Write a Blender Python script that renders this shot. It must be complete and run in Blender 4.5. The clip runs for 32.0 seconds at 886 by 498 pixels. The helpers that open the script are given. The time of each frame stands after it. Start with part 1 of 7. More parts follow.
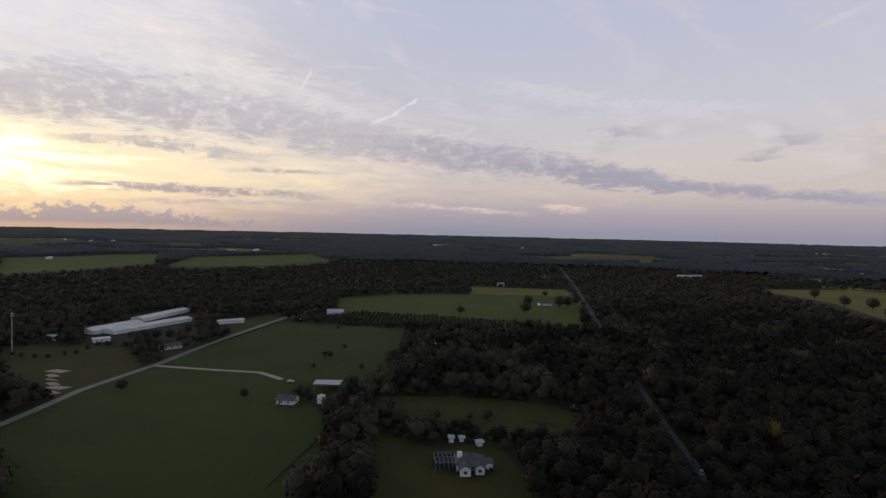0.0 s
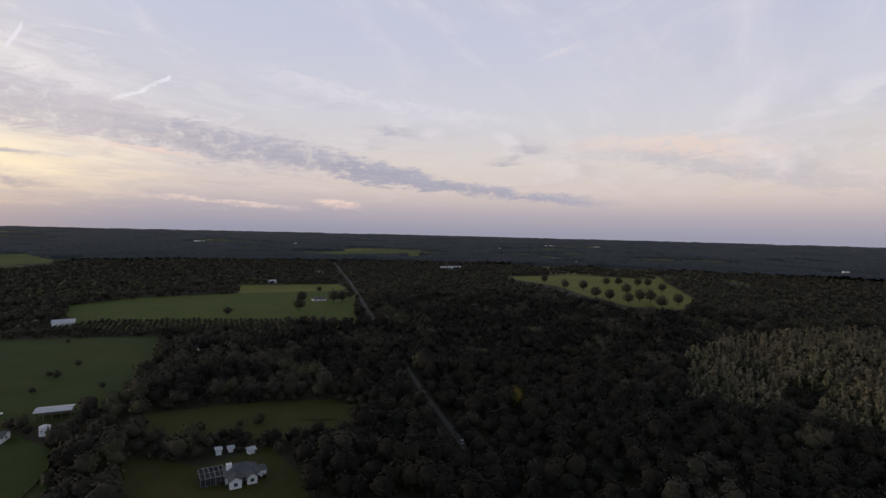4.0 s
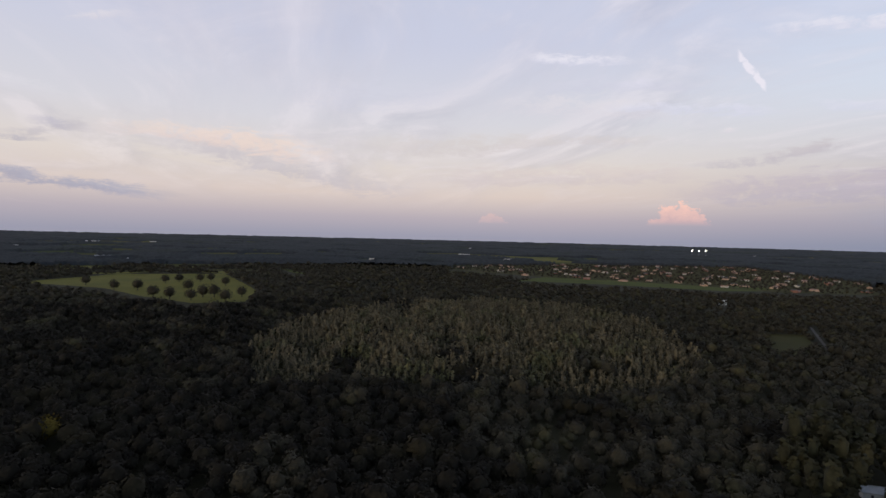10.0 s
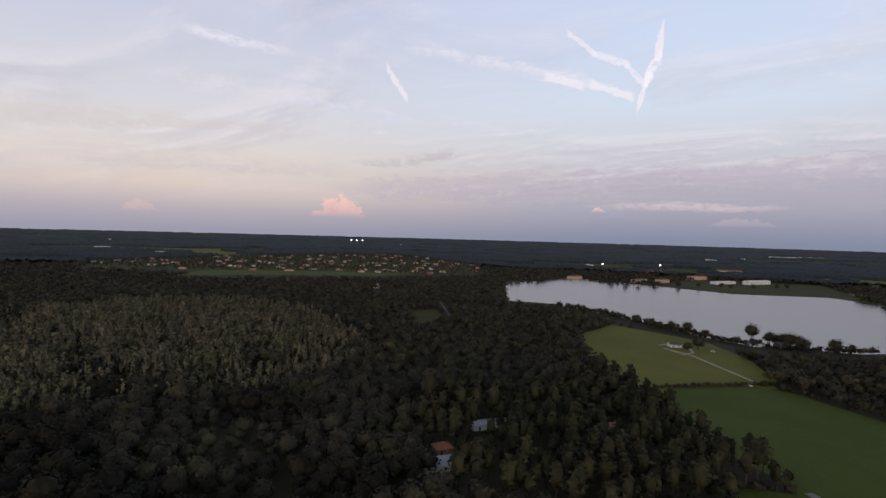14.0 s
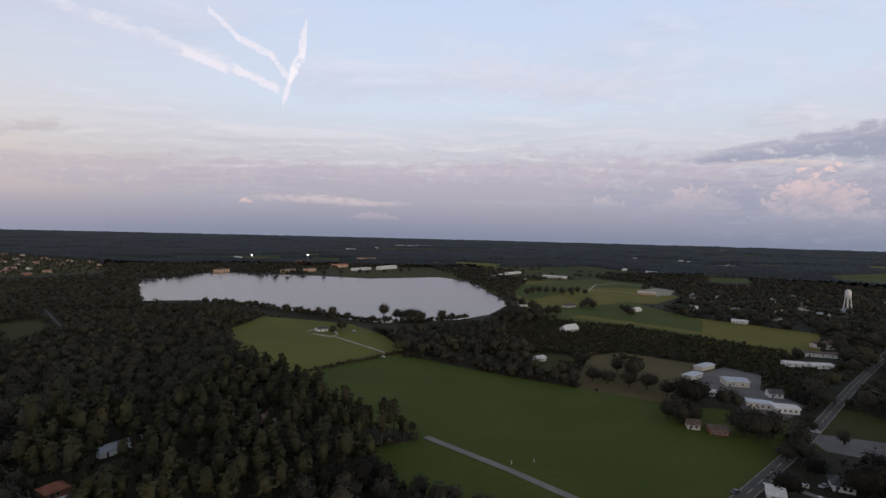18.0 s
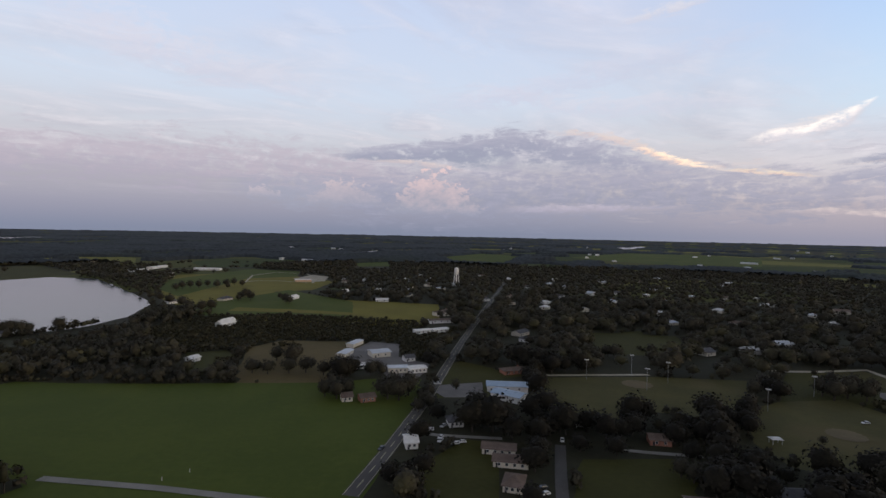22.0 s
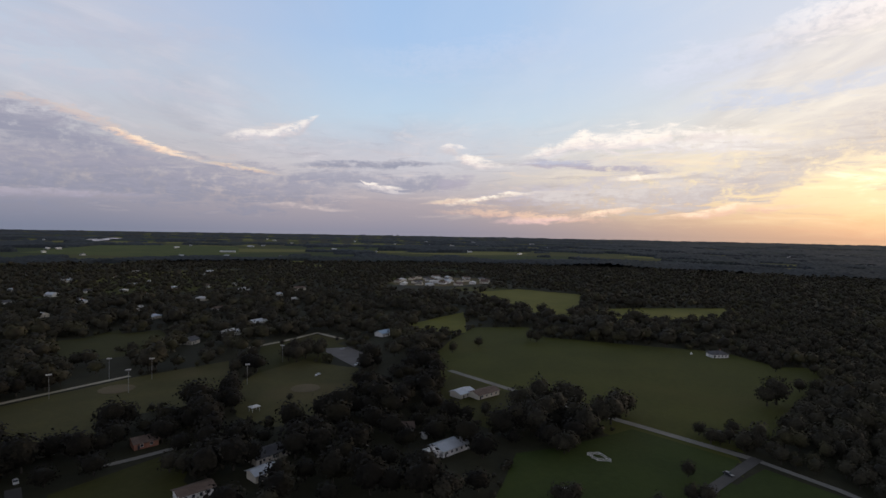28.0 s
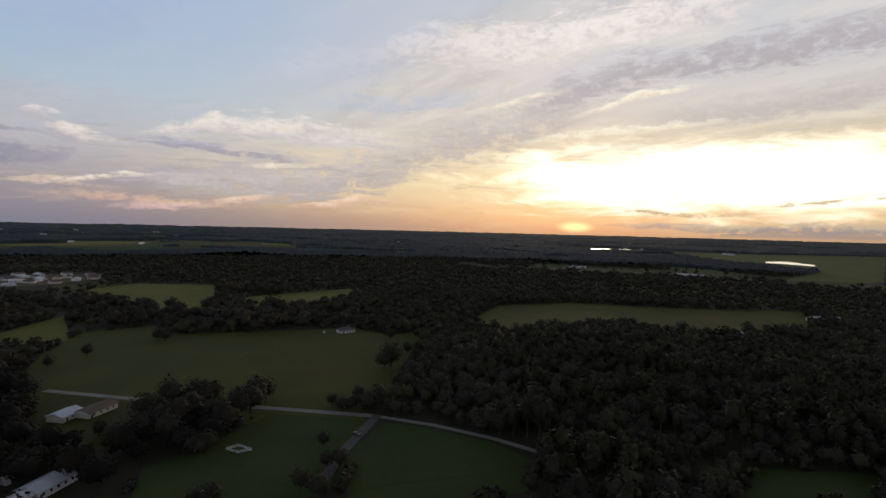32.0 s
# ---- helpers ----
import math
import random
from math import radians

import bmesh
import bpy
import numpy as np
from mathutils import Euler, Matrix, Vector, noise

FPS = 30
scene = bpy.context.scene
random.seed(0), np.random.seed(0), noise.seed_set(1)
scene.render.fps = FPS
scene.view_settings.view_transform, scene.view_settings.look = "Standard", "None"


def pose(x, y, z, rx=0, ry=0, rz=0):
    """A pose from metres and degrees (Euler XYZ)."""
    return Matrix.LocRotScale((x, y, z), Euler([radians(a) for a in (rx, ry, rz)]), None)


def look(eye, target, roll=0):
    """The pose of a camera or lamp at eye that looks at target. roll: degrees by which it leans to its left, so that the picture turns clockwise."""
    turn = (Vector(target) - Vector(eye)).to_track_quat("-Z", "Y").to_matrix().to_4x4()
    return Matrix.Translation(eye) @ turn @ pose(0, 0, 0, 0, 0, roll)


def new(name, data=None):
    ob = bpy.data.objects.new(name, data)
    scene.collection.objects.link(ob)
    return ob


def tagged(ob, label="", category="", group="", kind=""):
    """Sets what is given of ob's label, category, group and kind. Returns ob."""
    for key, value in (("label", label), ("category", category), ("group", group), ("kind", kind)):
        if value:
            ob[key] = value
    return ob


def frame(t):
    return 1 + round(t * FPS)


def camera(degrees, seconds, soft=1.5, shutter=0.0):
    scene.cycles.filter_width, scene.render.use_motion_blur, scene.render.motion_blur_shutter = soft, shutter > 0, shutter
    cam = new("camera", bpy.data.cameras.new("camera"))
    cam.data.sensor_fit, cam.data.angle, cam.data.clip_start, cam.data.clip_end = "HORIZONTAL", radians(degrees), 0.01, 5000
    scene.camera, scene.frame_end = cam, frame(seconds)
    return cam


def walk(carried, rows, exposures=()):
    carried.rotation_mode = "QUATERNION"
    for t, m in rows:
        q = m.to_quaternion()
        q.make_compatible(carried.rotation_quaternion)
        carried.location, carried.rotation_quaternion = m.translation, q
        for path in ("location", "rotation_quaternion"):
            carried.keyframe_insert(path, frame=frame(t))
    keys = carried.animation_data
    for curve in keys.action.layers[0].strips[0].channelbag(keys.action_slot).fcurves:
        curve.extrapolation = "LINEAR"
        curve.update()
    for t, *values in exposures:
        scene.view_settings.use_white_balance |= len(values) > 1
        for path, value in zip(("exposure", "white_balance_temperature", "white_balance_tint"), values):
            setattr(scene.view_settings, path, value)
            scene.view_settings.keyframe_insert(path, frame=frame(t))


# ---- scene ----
cam = camera(80.67, 32.0)
EYE = (0.0, 0.0, 100.0)
# seconds, heading (degrees clockwise from +y), pitch, roll
TURNS = (
    (0, 0.00, -1.91, 1.32), (0.5, 3.20, -1.94, 1.30), (1, 6.09, -1.95, 1.41), (1.5, 9.00, -1.94, 1.42),
    (2, 11.87, -1.92, 1.39), (2.5, 14.97, -1.90, 1.45), (3, 18.09, -1.90, 1.42), (3.5, 21.21, -1.89, 1.41),
    (5.5, 34.37, -1.84, 1.28), (6, 37.41, -1.84, 1.21), (6.5, 40.75, -1.77, 1.27), (7, 44.34, -1.69, 1.18),
    (7.5, 48.28, -1.63, 1.25), (8, 52.63, -1.55, 1.24), (8.5, 56.58, -1.50, 1.27), (9, 60.94, -1.45, 1.36),
    (9.5, 65.53, -1.42, 1.41), (10, 69.99, -1.38, 1.42), (10.5, 74.75, -1.39, 1.42), (11, 79.21, -1.40, 1.43),
    (11.5, 83.36, -1.45, 1.49), (12, 87.45, -1.44, 1.51), (12.5, 91.73, -1.53, 1.55), (13, 96.24, -1.52, 1.53),
    (13.5, 100.94, -1.47, 1.55), (14, 105.52, -1.51, 1.58), (14.5, 110.40, -1.50, 1.61), (16.5, 128.82, -1.54, 1.51),
    (17, 133.51, -1.53, 1.42), (17.5, 138.18, -1.49, 1.48), (18, 142.73, -1.47, 1.45), (18.5, 147.45, -1.40, 1.38),
    (19, 152.29, -1.38, 1.23), (19.5, 156.84, -1.27, 1.16), (20, 161.31, -1.26, 1.04), (20.5, 165.89, -1.34, 0.96),
    (21, 170.25, -1.43, 0.94), (21.5, 174.83, -1.64, 0.98), (22, 179.15, -1.79, 1.15), (22.5, 183.66, -1.94, 1.27),
    (23, 188.26, -1.98, 1.35), (23.5, 192.85, -1.99, 1.42), (24, 197.14, -1.96, 1.45), (24.5, 201.59, -1.90, 1.39),
    (25, 205.99, -1.86, 1.34), (25.5, 210.37, -1.82, 1.28), (27.5, 227.77, -1.78, 1.04), (28, 232.03, -1.80, 1.08),
    (28.5, 236.41, -1.86, 1.02), (29, 241.03, -1.98, 1.05), (29.5, 246.25, -2.12, 1.12), (30, 251.47, -2.26, 1.17),
    (30.5, 256.58, -2.41, 1.29), (31, 261.44, -2.45, 1.45), (31.5, 266.15, -2.41, 1.52), (32, 270.49, -2.32, 1.42),
)
EXPOSURES = ((0, -0.2), (3, -0.12), (6, 0), (9, 0), (25, 0), (28, -0.25), (30, -0.48), (32, -0.6))
walk(cam, [(t, pose(*EYE, 90 + p, 0, -h) @ pose(0, 0, 0, 0, 0, r)) for t, h, p, r in TURNS], EXPOSURES)

# ---------------------------------------------------------------- world
SUN_AZ, SUN_EL = 284.6, 1.2
world = bpy.data.worlds.new("dusk_sky")
scene.world = world
world.use_nodes = True
wt = world.node_tree
wt.nodes.clear()


class Net:
    """Small helper to write node arithmetic."""

    def __init__(self, tree):
        self.t = tree

    def put(self, sock, v):
        if hasattr(v, "is_linked"):
            self.t.links.new(v, sock)
        else:
            sock.default_value = v

    def m(self, op, a, b=None, c=None, clamp=False):
        n = self.t.nodes.new("ShaderNodeMath")
        n.operation, n.use_clamp = op, clamp
        for i, v in enumerate((a, b, c)):
            if v is not None:
                self.put(n.inputs[i], v)
        return n.outputs[0]

    def xyz(self, x, y, z):
        n = self.t.nodes.new("ShaderNodeCombineXYZ")
        for i, v in enumerate((x, y, z)):
            self.put(n.inputs[i], v)
        return n.outputs[0]

    def noise(self, vec, scale, detail=4.0, rough=0.55, distort=0.0):
        n = self.t.nodes.new("ShaderNodeTexNoise")
        self.put(n.inputs["Vector"], vec)
        for k, v in (("Scale", scale), ("Detail", detail), ("Roughness", rough), ("Distortion", distort)):
            n.inputs[k].default_value = v
        return n.outputs["Fac"]

    def step(self, v, lo, hi):
        n = self.t.nodes.new("ShaderNodeMapRange")
        n.interpolation_type = "SMOOTHSTEP"
        self.put(n.inputs["Value"], v)
        n.inputs["From Min"].default_value, n.inputs["From Max"].default_value = min(lo, hi), max(lo, hi)
        if lo > hi:
            n.inputs["To Min"].default_value, n.inputs["To Max"].default_value = 1.0, 0.0
        return n.outputs[0]

    def mix(self, f, a, b):
        n = self.t.nodes.new("ShaderNodeMix")
        n.data_type = "RGBA"
        self.put(n.inputs[0], f)
        for s, v in ((n.inputs[6], a), (n.inputs[7], b)):
            self.put(s, v if hasattr(v, "is_linked") else (*v, 1))
        return n.outputs[2]

    def ramp(self, v, stops):
        n = self.t.nodes.new("ShaderNodeValToRGB")
        self.put(n.inputs[0], v)
        e = n.color_ramp.elements
        while len(e) < len(stops):
            e.new(0.5)
        for el, (p, c) in zip(e, stops):
            el.position, el.color = p, (*c, 1)
        return n.outputs[0]


w = Net(wt)
coord = wt.nodes.new("ShaderNodeTexCoord")
sep = wt.nodes.new("ShaderNodeSeparateXYZ")
wt.links.new(coord.outputs["Generated"], sep.inputs[0])
DX, DY, DZ = sep.outputs
AZ = w.m("WRAP", w.m("MULTIPLY", w.m("ARCTAN2", DX, DY), 180 / math.pi), 315.0, -45.0)
EL = w.m("MULTIPLY", w.m("ARCSINE", DZ), 180 / math.pi)
UP = w.m("DIVIDE", w.m("MAXIMUM", EL, 0.0), 40.0, clamp=True)


def off(az0):
    return w.m("WRAP", w.m("SUBTRACT", AZ, az0), 180.0, -180.0)


# cloud-deck coordinates: a flat layer overhead, streaks running towards azimuth 50 / 230
deck = w.m("ADD", w.m("MAXIMUM", DZ, 0.0), 0.07)
PX, PY = w.m("DIVIDE", DX, deck), w.m("DIVIDE", DY, deck)
sa_, ca_ = math.sin(radians(50)), math.cos(radians(50))
ALONG = w.m("ADD", w.m("MULTIPLY", PX, sa_), w.m("MULTIPLY", PY, ca_))
CROSS = w.m("SUBTRACT", w.m("MULTIPLY", PX, ca_), w.m("MULTIPLY", PY, sa_))
SUN_A, SUN_C = -0.5, -0.866  # the sun's direction in those coordinates


def deckcloud(scale, stretch, seed, shift, detail=8, rough=0.6, warp=0.9):
    """Cloud thickness and how far its sunward flank catches light."""
    n0 = w.noise(w.xyz(w.m("MULTIPLY", ALONG, stretch), CROSS, seed), scale, detail, rough, warp)
    n1 = w.noise(w.xyz(w.m("MULTIPLY", w.m("ADD", ALONG, SUN_A * shift), stretch), w.m("ADD", CROSS, SUN_C * shift), seed), scale, detail, rough, warp)
    return n0, w.m("ADD", 0.5, w.m("MULTIPLY", w.m("SUBTRACT", n0, n1), 5.0), clamp=True)


WISP, WLIT = deckcloud(1.15, 0.55, 3.1, 0.16, 8, 0.6, 0.7)
FINE, FLIT = deckcloud(2.6, 0.85, 9.4, 0.08, 9, 0.64, 0.8)
BANK, BLIT = deckcloud(0.62, 0.34, 17.0, 0.25, 7, 0.58, 0.6)
# ragged edges for the single clouds, in degrees of azimuth and elevation
FLAT = w.noise(w.xyz(w.m("MULTIPLY", AZ, 0.10), w.m("MULTIPLY", EL, 0.48), 1.0), 1.4, 7, 0.62, 0.6)
PUFF = w.noise(w.xyz(w.m("MULTIPLY", AZ, 0.35), w.m("MULTIPLY", EL, 0.5), 5.0), 2.3, 6, 0.62)
FINE2 = w.noise(w.xyz(w.m("MULTIPLY", AZ, 0.12), w.m("MULTIPLY", EL, 0.42), 8.0), 1.5, 7, 0.6, 0.9)
RAG = w.m("SUBTRACT", FLAT, 0.5)
FRAY = w.m("SUBTRACT", w.noise(w.xyz(w.m("MULTIPLY", AZ, 0.13), w.m("ADD", w.m("MULTIPLY", EL, 0.55), w.m("MULTIPLY", AZ, -0.02)), 21.0), 2.3, 9, 0.68, 0.8), 0.5)
LUMP = w.m("SUBTRACT", PUFF, 0.5)

# clear sky: Nishita plus the dusk colours of the sunward, side and far quarters
nish = wt.nodes.new("ShaderNodeTexSky")
nish.sky_type, nish.sun_disc = "NISHITA", False
nish.sun_elevation, nish.sun_rotation = radians(SUN_EL), radians(SUN_AZ)
nish.air_density, nish.dust_density = 1.0, 1.5
sunward = w.ramp(UP, [(0.0, (0.80, 0.52, 0.32)), (0.05, (0.98, 0.66, 0.38)), (0.12, (1.0, 0.86, 0.58)), (0.24, (1.0, 0.93, 0.80)), (0.40, (0.90, 0.90, 0.96)), (0.7, (0.76, 0.86, 1.0)), (1, (0.62, 0.76, 1.0))])
side = w.ramp(UP, [(0.0, (0.33, 0.33, 0.42)), (0.05, (0.45, 0.41, 0.47)), (0.11, (0.67, 0.57, 0.54)), (0.18, (0.71, 0.64, 0.61)), (0.30, (0.65, 0.64, 0.70)), (0.50, (0.57, 0.59, 0.73)), (1, (0.52, 0.57, 0.75))])
away = w.ramp(UP, [(0.0, (0.23, 0.26, 0.36)), (0.06, (0.32, 0.33, 0.43)), (0.15, (0.45, 0.43, 0.50)), (0.24, (0.60, 0.62, 0.70)), (0.35, (0.62, 0.70, 0.84)), (0.6, (0.57, 0.66, 0.87)), (1, (0.45, 0.56, 0.80))])
SUNOFF = w.m("ABSOLUTE", off(294.0))
base = w.mix(w.step(w.m("ABSOLUTE", off(158.0)), 80, 25), side, away)
west = w.ramp(UP, [(0.0, (0.32, 0.32, 0.41)), (0.08, (0.47, 0.42, 0.48)), (0.18, (0.68, 0.67, 0.75)), (0.30, (0.60, 0.76, 0.93)), (0.5, (0.45, 0.66, 0.98)), (1, (0.36, 0.56, 0.92))])
base = w.mix(w.step(w.m("ABSOLUTE", off(238.0)), 42, 10), base, west)
base = w.mix(w.step(SUNOFF, 68, 10), base, sunward)
addn = wt.nodes.new("ShaderNodeMix")
addn.data_type, addn.blend_type = "RGBA", "ADD"
addn.inputs[0].default_value = 0.03
wt.links.new(base, addn.inputs[6])
wt.links.new(nish.outputs[0], addn.inputs[7])
col = addn.outputs[2]

# high cloud everywhere: sheets and filaments, whiter away from the sun, creamy towards it
near_sun = w.step(SUNOFF, 78, 12)
lit = w.mix(near_sun, (0.84, 0.78, 0.83), (1.30, 1.17, 0.98))
dim = w.mix(near_sun, (0.44, 0.43, 0.52), (0.66, 0.60, 0.59))
high = w.step(EL, 2.0, 9.0)
open_west = w.m("MULTIPLY", w.step(w.m("ABSOLUTE", off(237.0)), 34, 14), w.step(EL, 8.5, 13.5))
high = w.m("MULTIPLY", high, w.m("SUBTRACT", 1.0, w.m("MULTIPLY", open_west, 0.85)))
col = w.mix(w.m("MULTIPLY", w.m("MULTIPLY", w.step(BANK, 0.44, 0.62), high), 0.40), col, w.mix(BLIT, dim, lit))
col = w.mix(w.m("MULTIPLY", w.m("MULTIPLY", w.step(WISP, 0.42, 0.64), high), 0.36), col, w.mix(WLIT, dim, lit))
thread = w.m("MULTIPLY", w.step(FINE, 0.46, 0.68), w.m("MULTIPLY", w.step(BANK, 0.36, 0.60), high))
calm = w.m("SUBTRACT", 0.45, w.m("MULTIPLY", w.step(w.m("ABSOLUTE", off(62.0)), 62, 30), 0.45))
col = w.mix(w.m("MULTIPLY", thread, calm), col, w.mix(FLIT, dim, lit))

LAV, GREY, WHITE, PINK, GOLD, CREAM = (0.40, 0.37, 0.44), (0.30, 0.31, 0.40), (0.88, 0.84, 0.92), (1.0, 0.58, 0.50), (1.0, 0.84, 0.60), (0.86, 0.70, 0.62)


def streak(col, az0, el0, az1, el1, width, colour, strength, rag=1.6, soft=1.0):
    """A long cloud between two directions of the sky (azimuth, elevation in degrees)."""
    az1 += 360 if az1 < az0 else 0
    mid, half = (az0 + az1) / 2, max(abs(az1 - az0) / 2, 0.3)
    slope, me = (el1 - el0) / (az1 - az0), (el0 + el1) / 2
    d = off(mid)
    v = w.m("SUBTRACT", w.m("SUBTRACT", EL, me), w.m("MULTIPLY", d, slope))
    v = w.m("ADD", v, w.m("MULTIPLY", RAG if soft >= 1 else LUMP, width * rag * (2.4 if soft >= 1 else 3.2)))
    ends = w.step(w.m("ABSOLUTE", d), half * 1.15, half * (0.55 if soft >= 1 else 0.85))
    body = w.step(w.m("ABSOLUTE", v), width * 1.3, width * (0.25 if soft >= 1 else 0.6))
    f = w.m("MULTIPLY", w.m("MULTIPLY", ends, body), strength)
    f = w.m("MULTIPLY", f, w.step(FINE2 if soft >= 1 else PUFF, 0.26, 0.50))
    return w.mix(f, col, colour)


def cumulus(col, az0, base_el, half, height, lit, dark, strength=0.9):
    """A heaped cloud: flat base, lumpy top, lit on its upper part."""
    d = w.m("DIVIDE", off(az0), half)
    top = w.m("SUBTRACT", 1.0, w.m("MULTIPLY", d, d))
    e = w.m("DIVIDE", w.m("SUBTRACT", EL, base_el), height)
    f = w.m("SUBTRACT", w.m("ADD", w.m("MULTIPLY", top, 0.85), w.m("MULTIPLY", LUMP, 2.4)), e)
    f = w.m("MULTIPLY", w.step(f, 0.0, 0.22), w.m("MULTIPLY", w.step(e, -0.12, 0.16), w.step(w.m("ABSOLUTE", d), 1.25, 0.9)))
    shadefac = w.m("ADD", w.m("MULTIPLY", e, 0.9), w.m("MULTIPLY", LUMP, 1.2), clamp=True)
    return w.mix(w.m("MULTIPLY", f, strength), col, w.mix(shadefac, dark, lit))


# the glare round the setting sun
d = w.m("DIVIDE", off(299.0), 30.0)
e = w.m("DIVIDE", w.m("SUBTRACT", EL, 5.3), 4.4)
glare = w.step(w.m("ADD", w.m("SQRT", w.m("ADD", w.m("MULTIPLY", d, d), w.m("MULTIPLY", e, e))), w.m("MULTIPLY", RAG, 1.3)), 1.05, 0.30)
halo = w.step(w.m("ADD", w.m("SQRT", w.m("ADD", w.m("MULTIPLY", w.m("MULTIPLY", d, d), 0.45), w.m("MULTIPLY", e, e))), w.m("MULTIPLY", RAG, 0.9)), 1.5, 0.35)
col = w.mix(w.m("MULTIPLY", halo, 0.65), col, (1.55, 1.22, 0.70))
col = w.mix(w.m("MULTIPLY", glare, 0.92), col, (3.2, 2.9, 2.3))
def make_cloud_group():
    """A long cloud: Line holds its elevation, half width and density at this azimuth; lit above, greyer below."""
    tree = bpy.data.node_groups.new("long_cloud", "ShaderNodeTree")
    for nm, ty in (("Sky", "NodeSocketColor"), ("Line", "NodeSocketColor"), ("Place", "NodeSocketVector"), ("Upper", "NodeSocketColor"), ("Lower", "NodeSocketColor")):
        tree.interface.new_socket(name=nm, in_out="INPUT", socket_type=ty)
    tree.interface.new_socket(name="Sky", in_out="OUTPUT", socket_type="NodeSocketColor")
    g, gi, go = Net(tree), tree.nodes.new("NodeGroupInput"), tree.nodes.new("NodeGroupOutput")
    line, place = tree.nodes.new("ShaderNodeSeparateColor"), tree.nodes.new("ShaderNodeSeparateXYZ")
    tree.links.new(gi.outputs["Line"], line.inputs[0])
    tree.links.new(gi.outputs["Place"], place.inputs[0])
    el, fray, lump = place.outputs
    v = g.m("ADD", g.m("DIVIDE", g.m("MULTIPLY_ADD", line.outputs[0], -40.0, el), line.outputs[1]), g.m("MULTIPLY", fray, 38.0))
    body = g.m("MULTIPLY", g.m("MULTIPLY", g.step(g.m("ABSOLUTE", v), 15.5, 3.5), line.outputs[2]), g.step(lump, -0.24, 0.06))
    shade = g.step(g.m("ADD", v, g.m("MULTIPLY", lump, 22.0)), -9.0, 8.0)
    tree.links.new(g.mix(body, gi.outputs["Sky"], g.mix(shade, gi.outputs["Lower"], gi.outputs["Upper"])), go.inputs[0])
    return tree


LONG_CLOUD = make_cloud_group()
AZ_FRAYED = w.m("MULTIPLY_ADD", FRAY, 1.5, AZ)
PLACE = w.xyz(w.m("MULTIPLY_ADD", FRAY, 0.5, EL), FRAY, LUMP)


def cloud(col, line, upper, lower):
    """Sets one long cloud by a line of (azimuth, elevation, half width, density)."""
    a0, a1 = line[0][0], line[-1][0]
    at = wt.nodes.new("ShaderNodeMapRange")
    at.inputs[1].default_value, at.inputs[2].default_value = a0, a1
    wt.links.new(AZ_FRAYED, at.inputs[0])
    form = w.ramp(at.outputs[0], [((a - a0) / (a1 - a0), (el / 40, hw / 10, k)) for a, el, hw, k in line])
    gn = wt.nodes.new("ShaderNodeGroup")
    gn.node_tree = LONG_CLOUD
    gn.inputs["Upper"].default_value, gn.inputs["Lower"].default_value = (*upper, 1), (*lower, 1)
    for v, k in ((col, "Sky"), (form, "Line"), (PLACE, "Place")):
        wt.links.new(v, gn.inputs[k])
    return gn.outputs[0]


# single clouds from north by east and south to west
col = cloud(col, ((-43.0, 11.09, 1.93, 0), (-40.3, 11.2, 2.01, 0.75), (-32.4, 11.86, 2.37, 0.8), (-22.7, 11.55, 2.27, 0.8), (-13.8, 10.64, 2.06, 0.8), (-5.4, 9.5, 1.9, 0.8), (3.8, 8.05, 1.68, 0.7), (12.9, 6.89, 1.42, 0.6), (21.4, 5.77, 1.02, 0.5), (26.6, 4.74, 0.44, 0)), (0.634, 0.585, 0.634), (0.524, 0.48, 0.537))
col = cloud(col, ((-23.7, 5.69, 0.17, 0), (-20.0, 5.87, 0.23, 0.7), (-15.5, 5.95, 0.23, 0.7), (-10.2, 5.9, 0.12, 0), (-9.1, 9.46, 0.59, 0), (-2.4, 9.0, 1.19, 0.6), (6.9, 7.84, 1.2, 0.8), (15.8, 6.52, 1.05, 0.9), (21.9, 5.53, 0.85, 0.9), (26.1, 4.69, 0.33, 0), (28.4, 7.43, 0.16, 0), (30.7, 7.53, 0.21, 0.7), (33.4, 7.64, 0.15, 0)), (0.449, 0.435, 0.52), (0.403, 0.39, 0.477))
col = cloud(col, ((-38.1, 7.5, 0.19, 0), (-34.5, 7.7, 0.3, 0.7), (-28.7, 7.88, 0.47, 0.8), (-22.7, 7.32, 0.5, 0.7), (-16.7, 6.88, 0.23, 0), (15.3, 11.62, 0.37, 0), (19.4, 10.84, 0.49, 0.5), (23.0, 10.06, 0.26, 0), (28.9, 7.82, 0.17, 0), (31.5, 8.03, 0.28, 0.6), (34.8, 9.18, 0.4, 0.5), (36.5, 8.73, 0.17, 0)), (0.532, 0.502, 0.552), (0.503, 0.47, 0.521))
col = cloud(col, ((-38.1, 3.52, 0.14, 0), (-34.1, 3.62, 0.25, 0.8), (-29.6, 3.6, 0.37, 0.9), (-22.6, 3.61, 0.51, 0.9), (-16.0, 3.51, 0.35, 0.8), (-10.2, 3.37, 0.12, 0)), (0.474, 0.415, 0.462), (0.415, 0.361, 0.421))
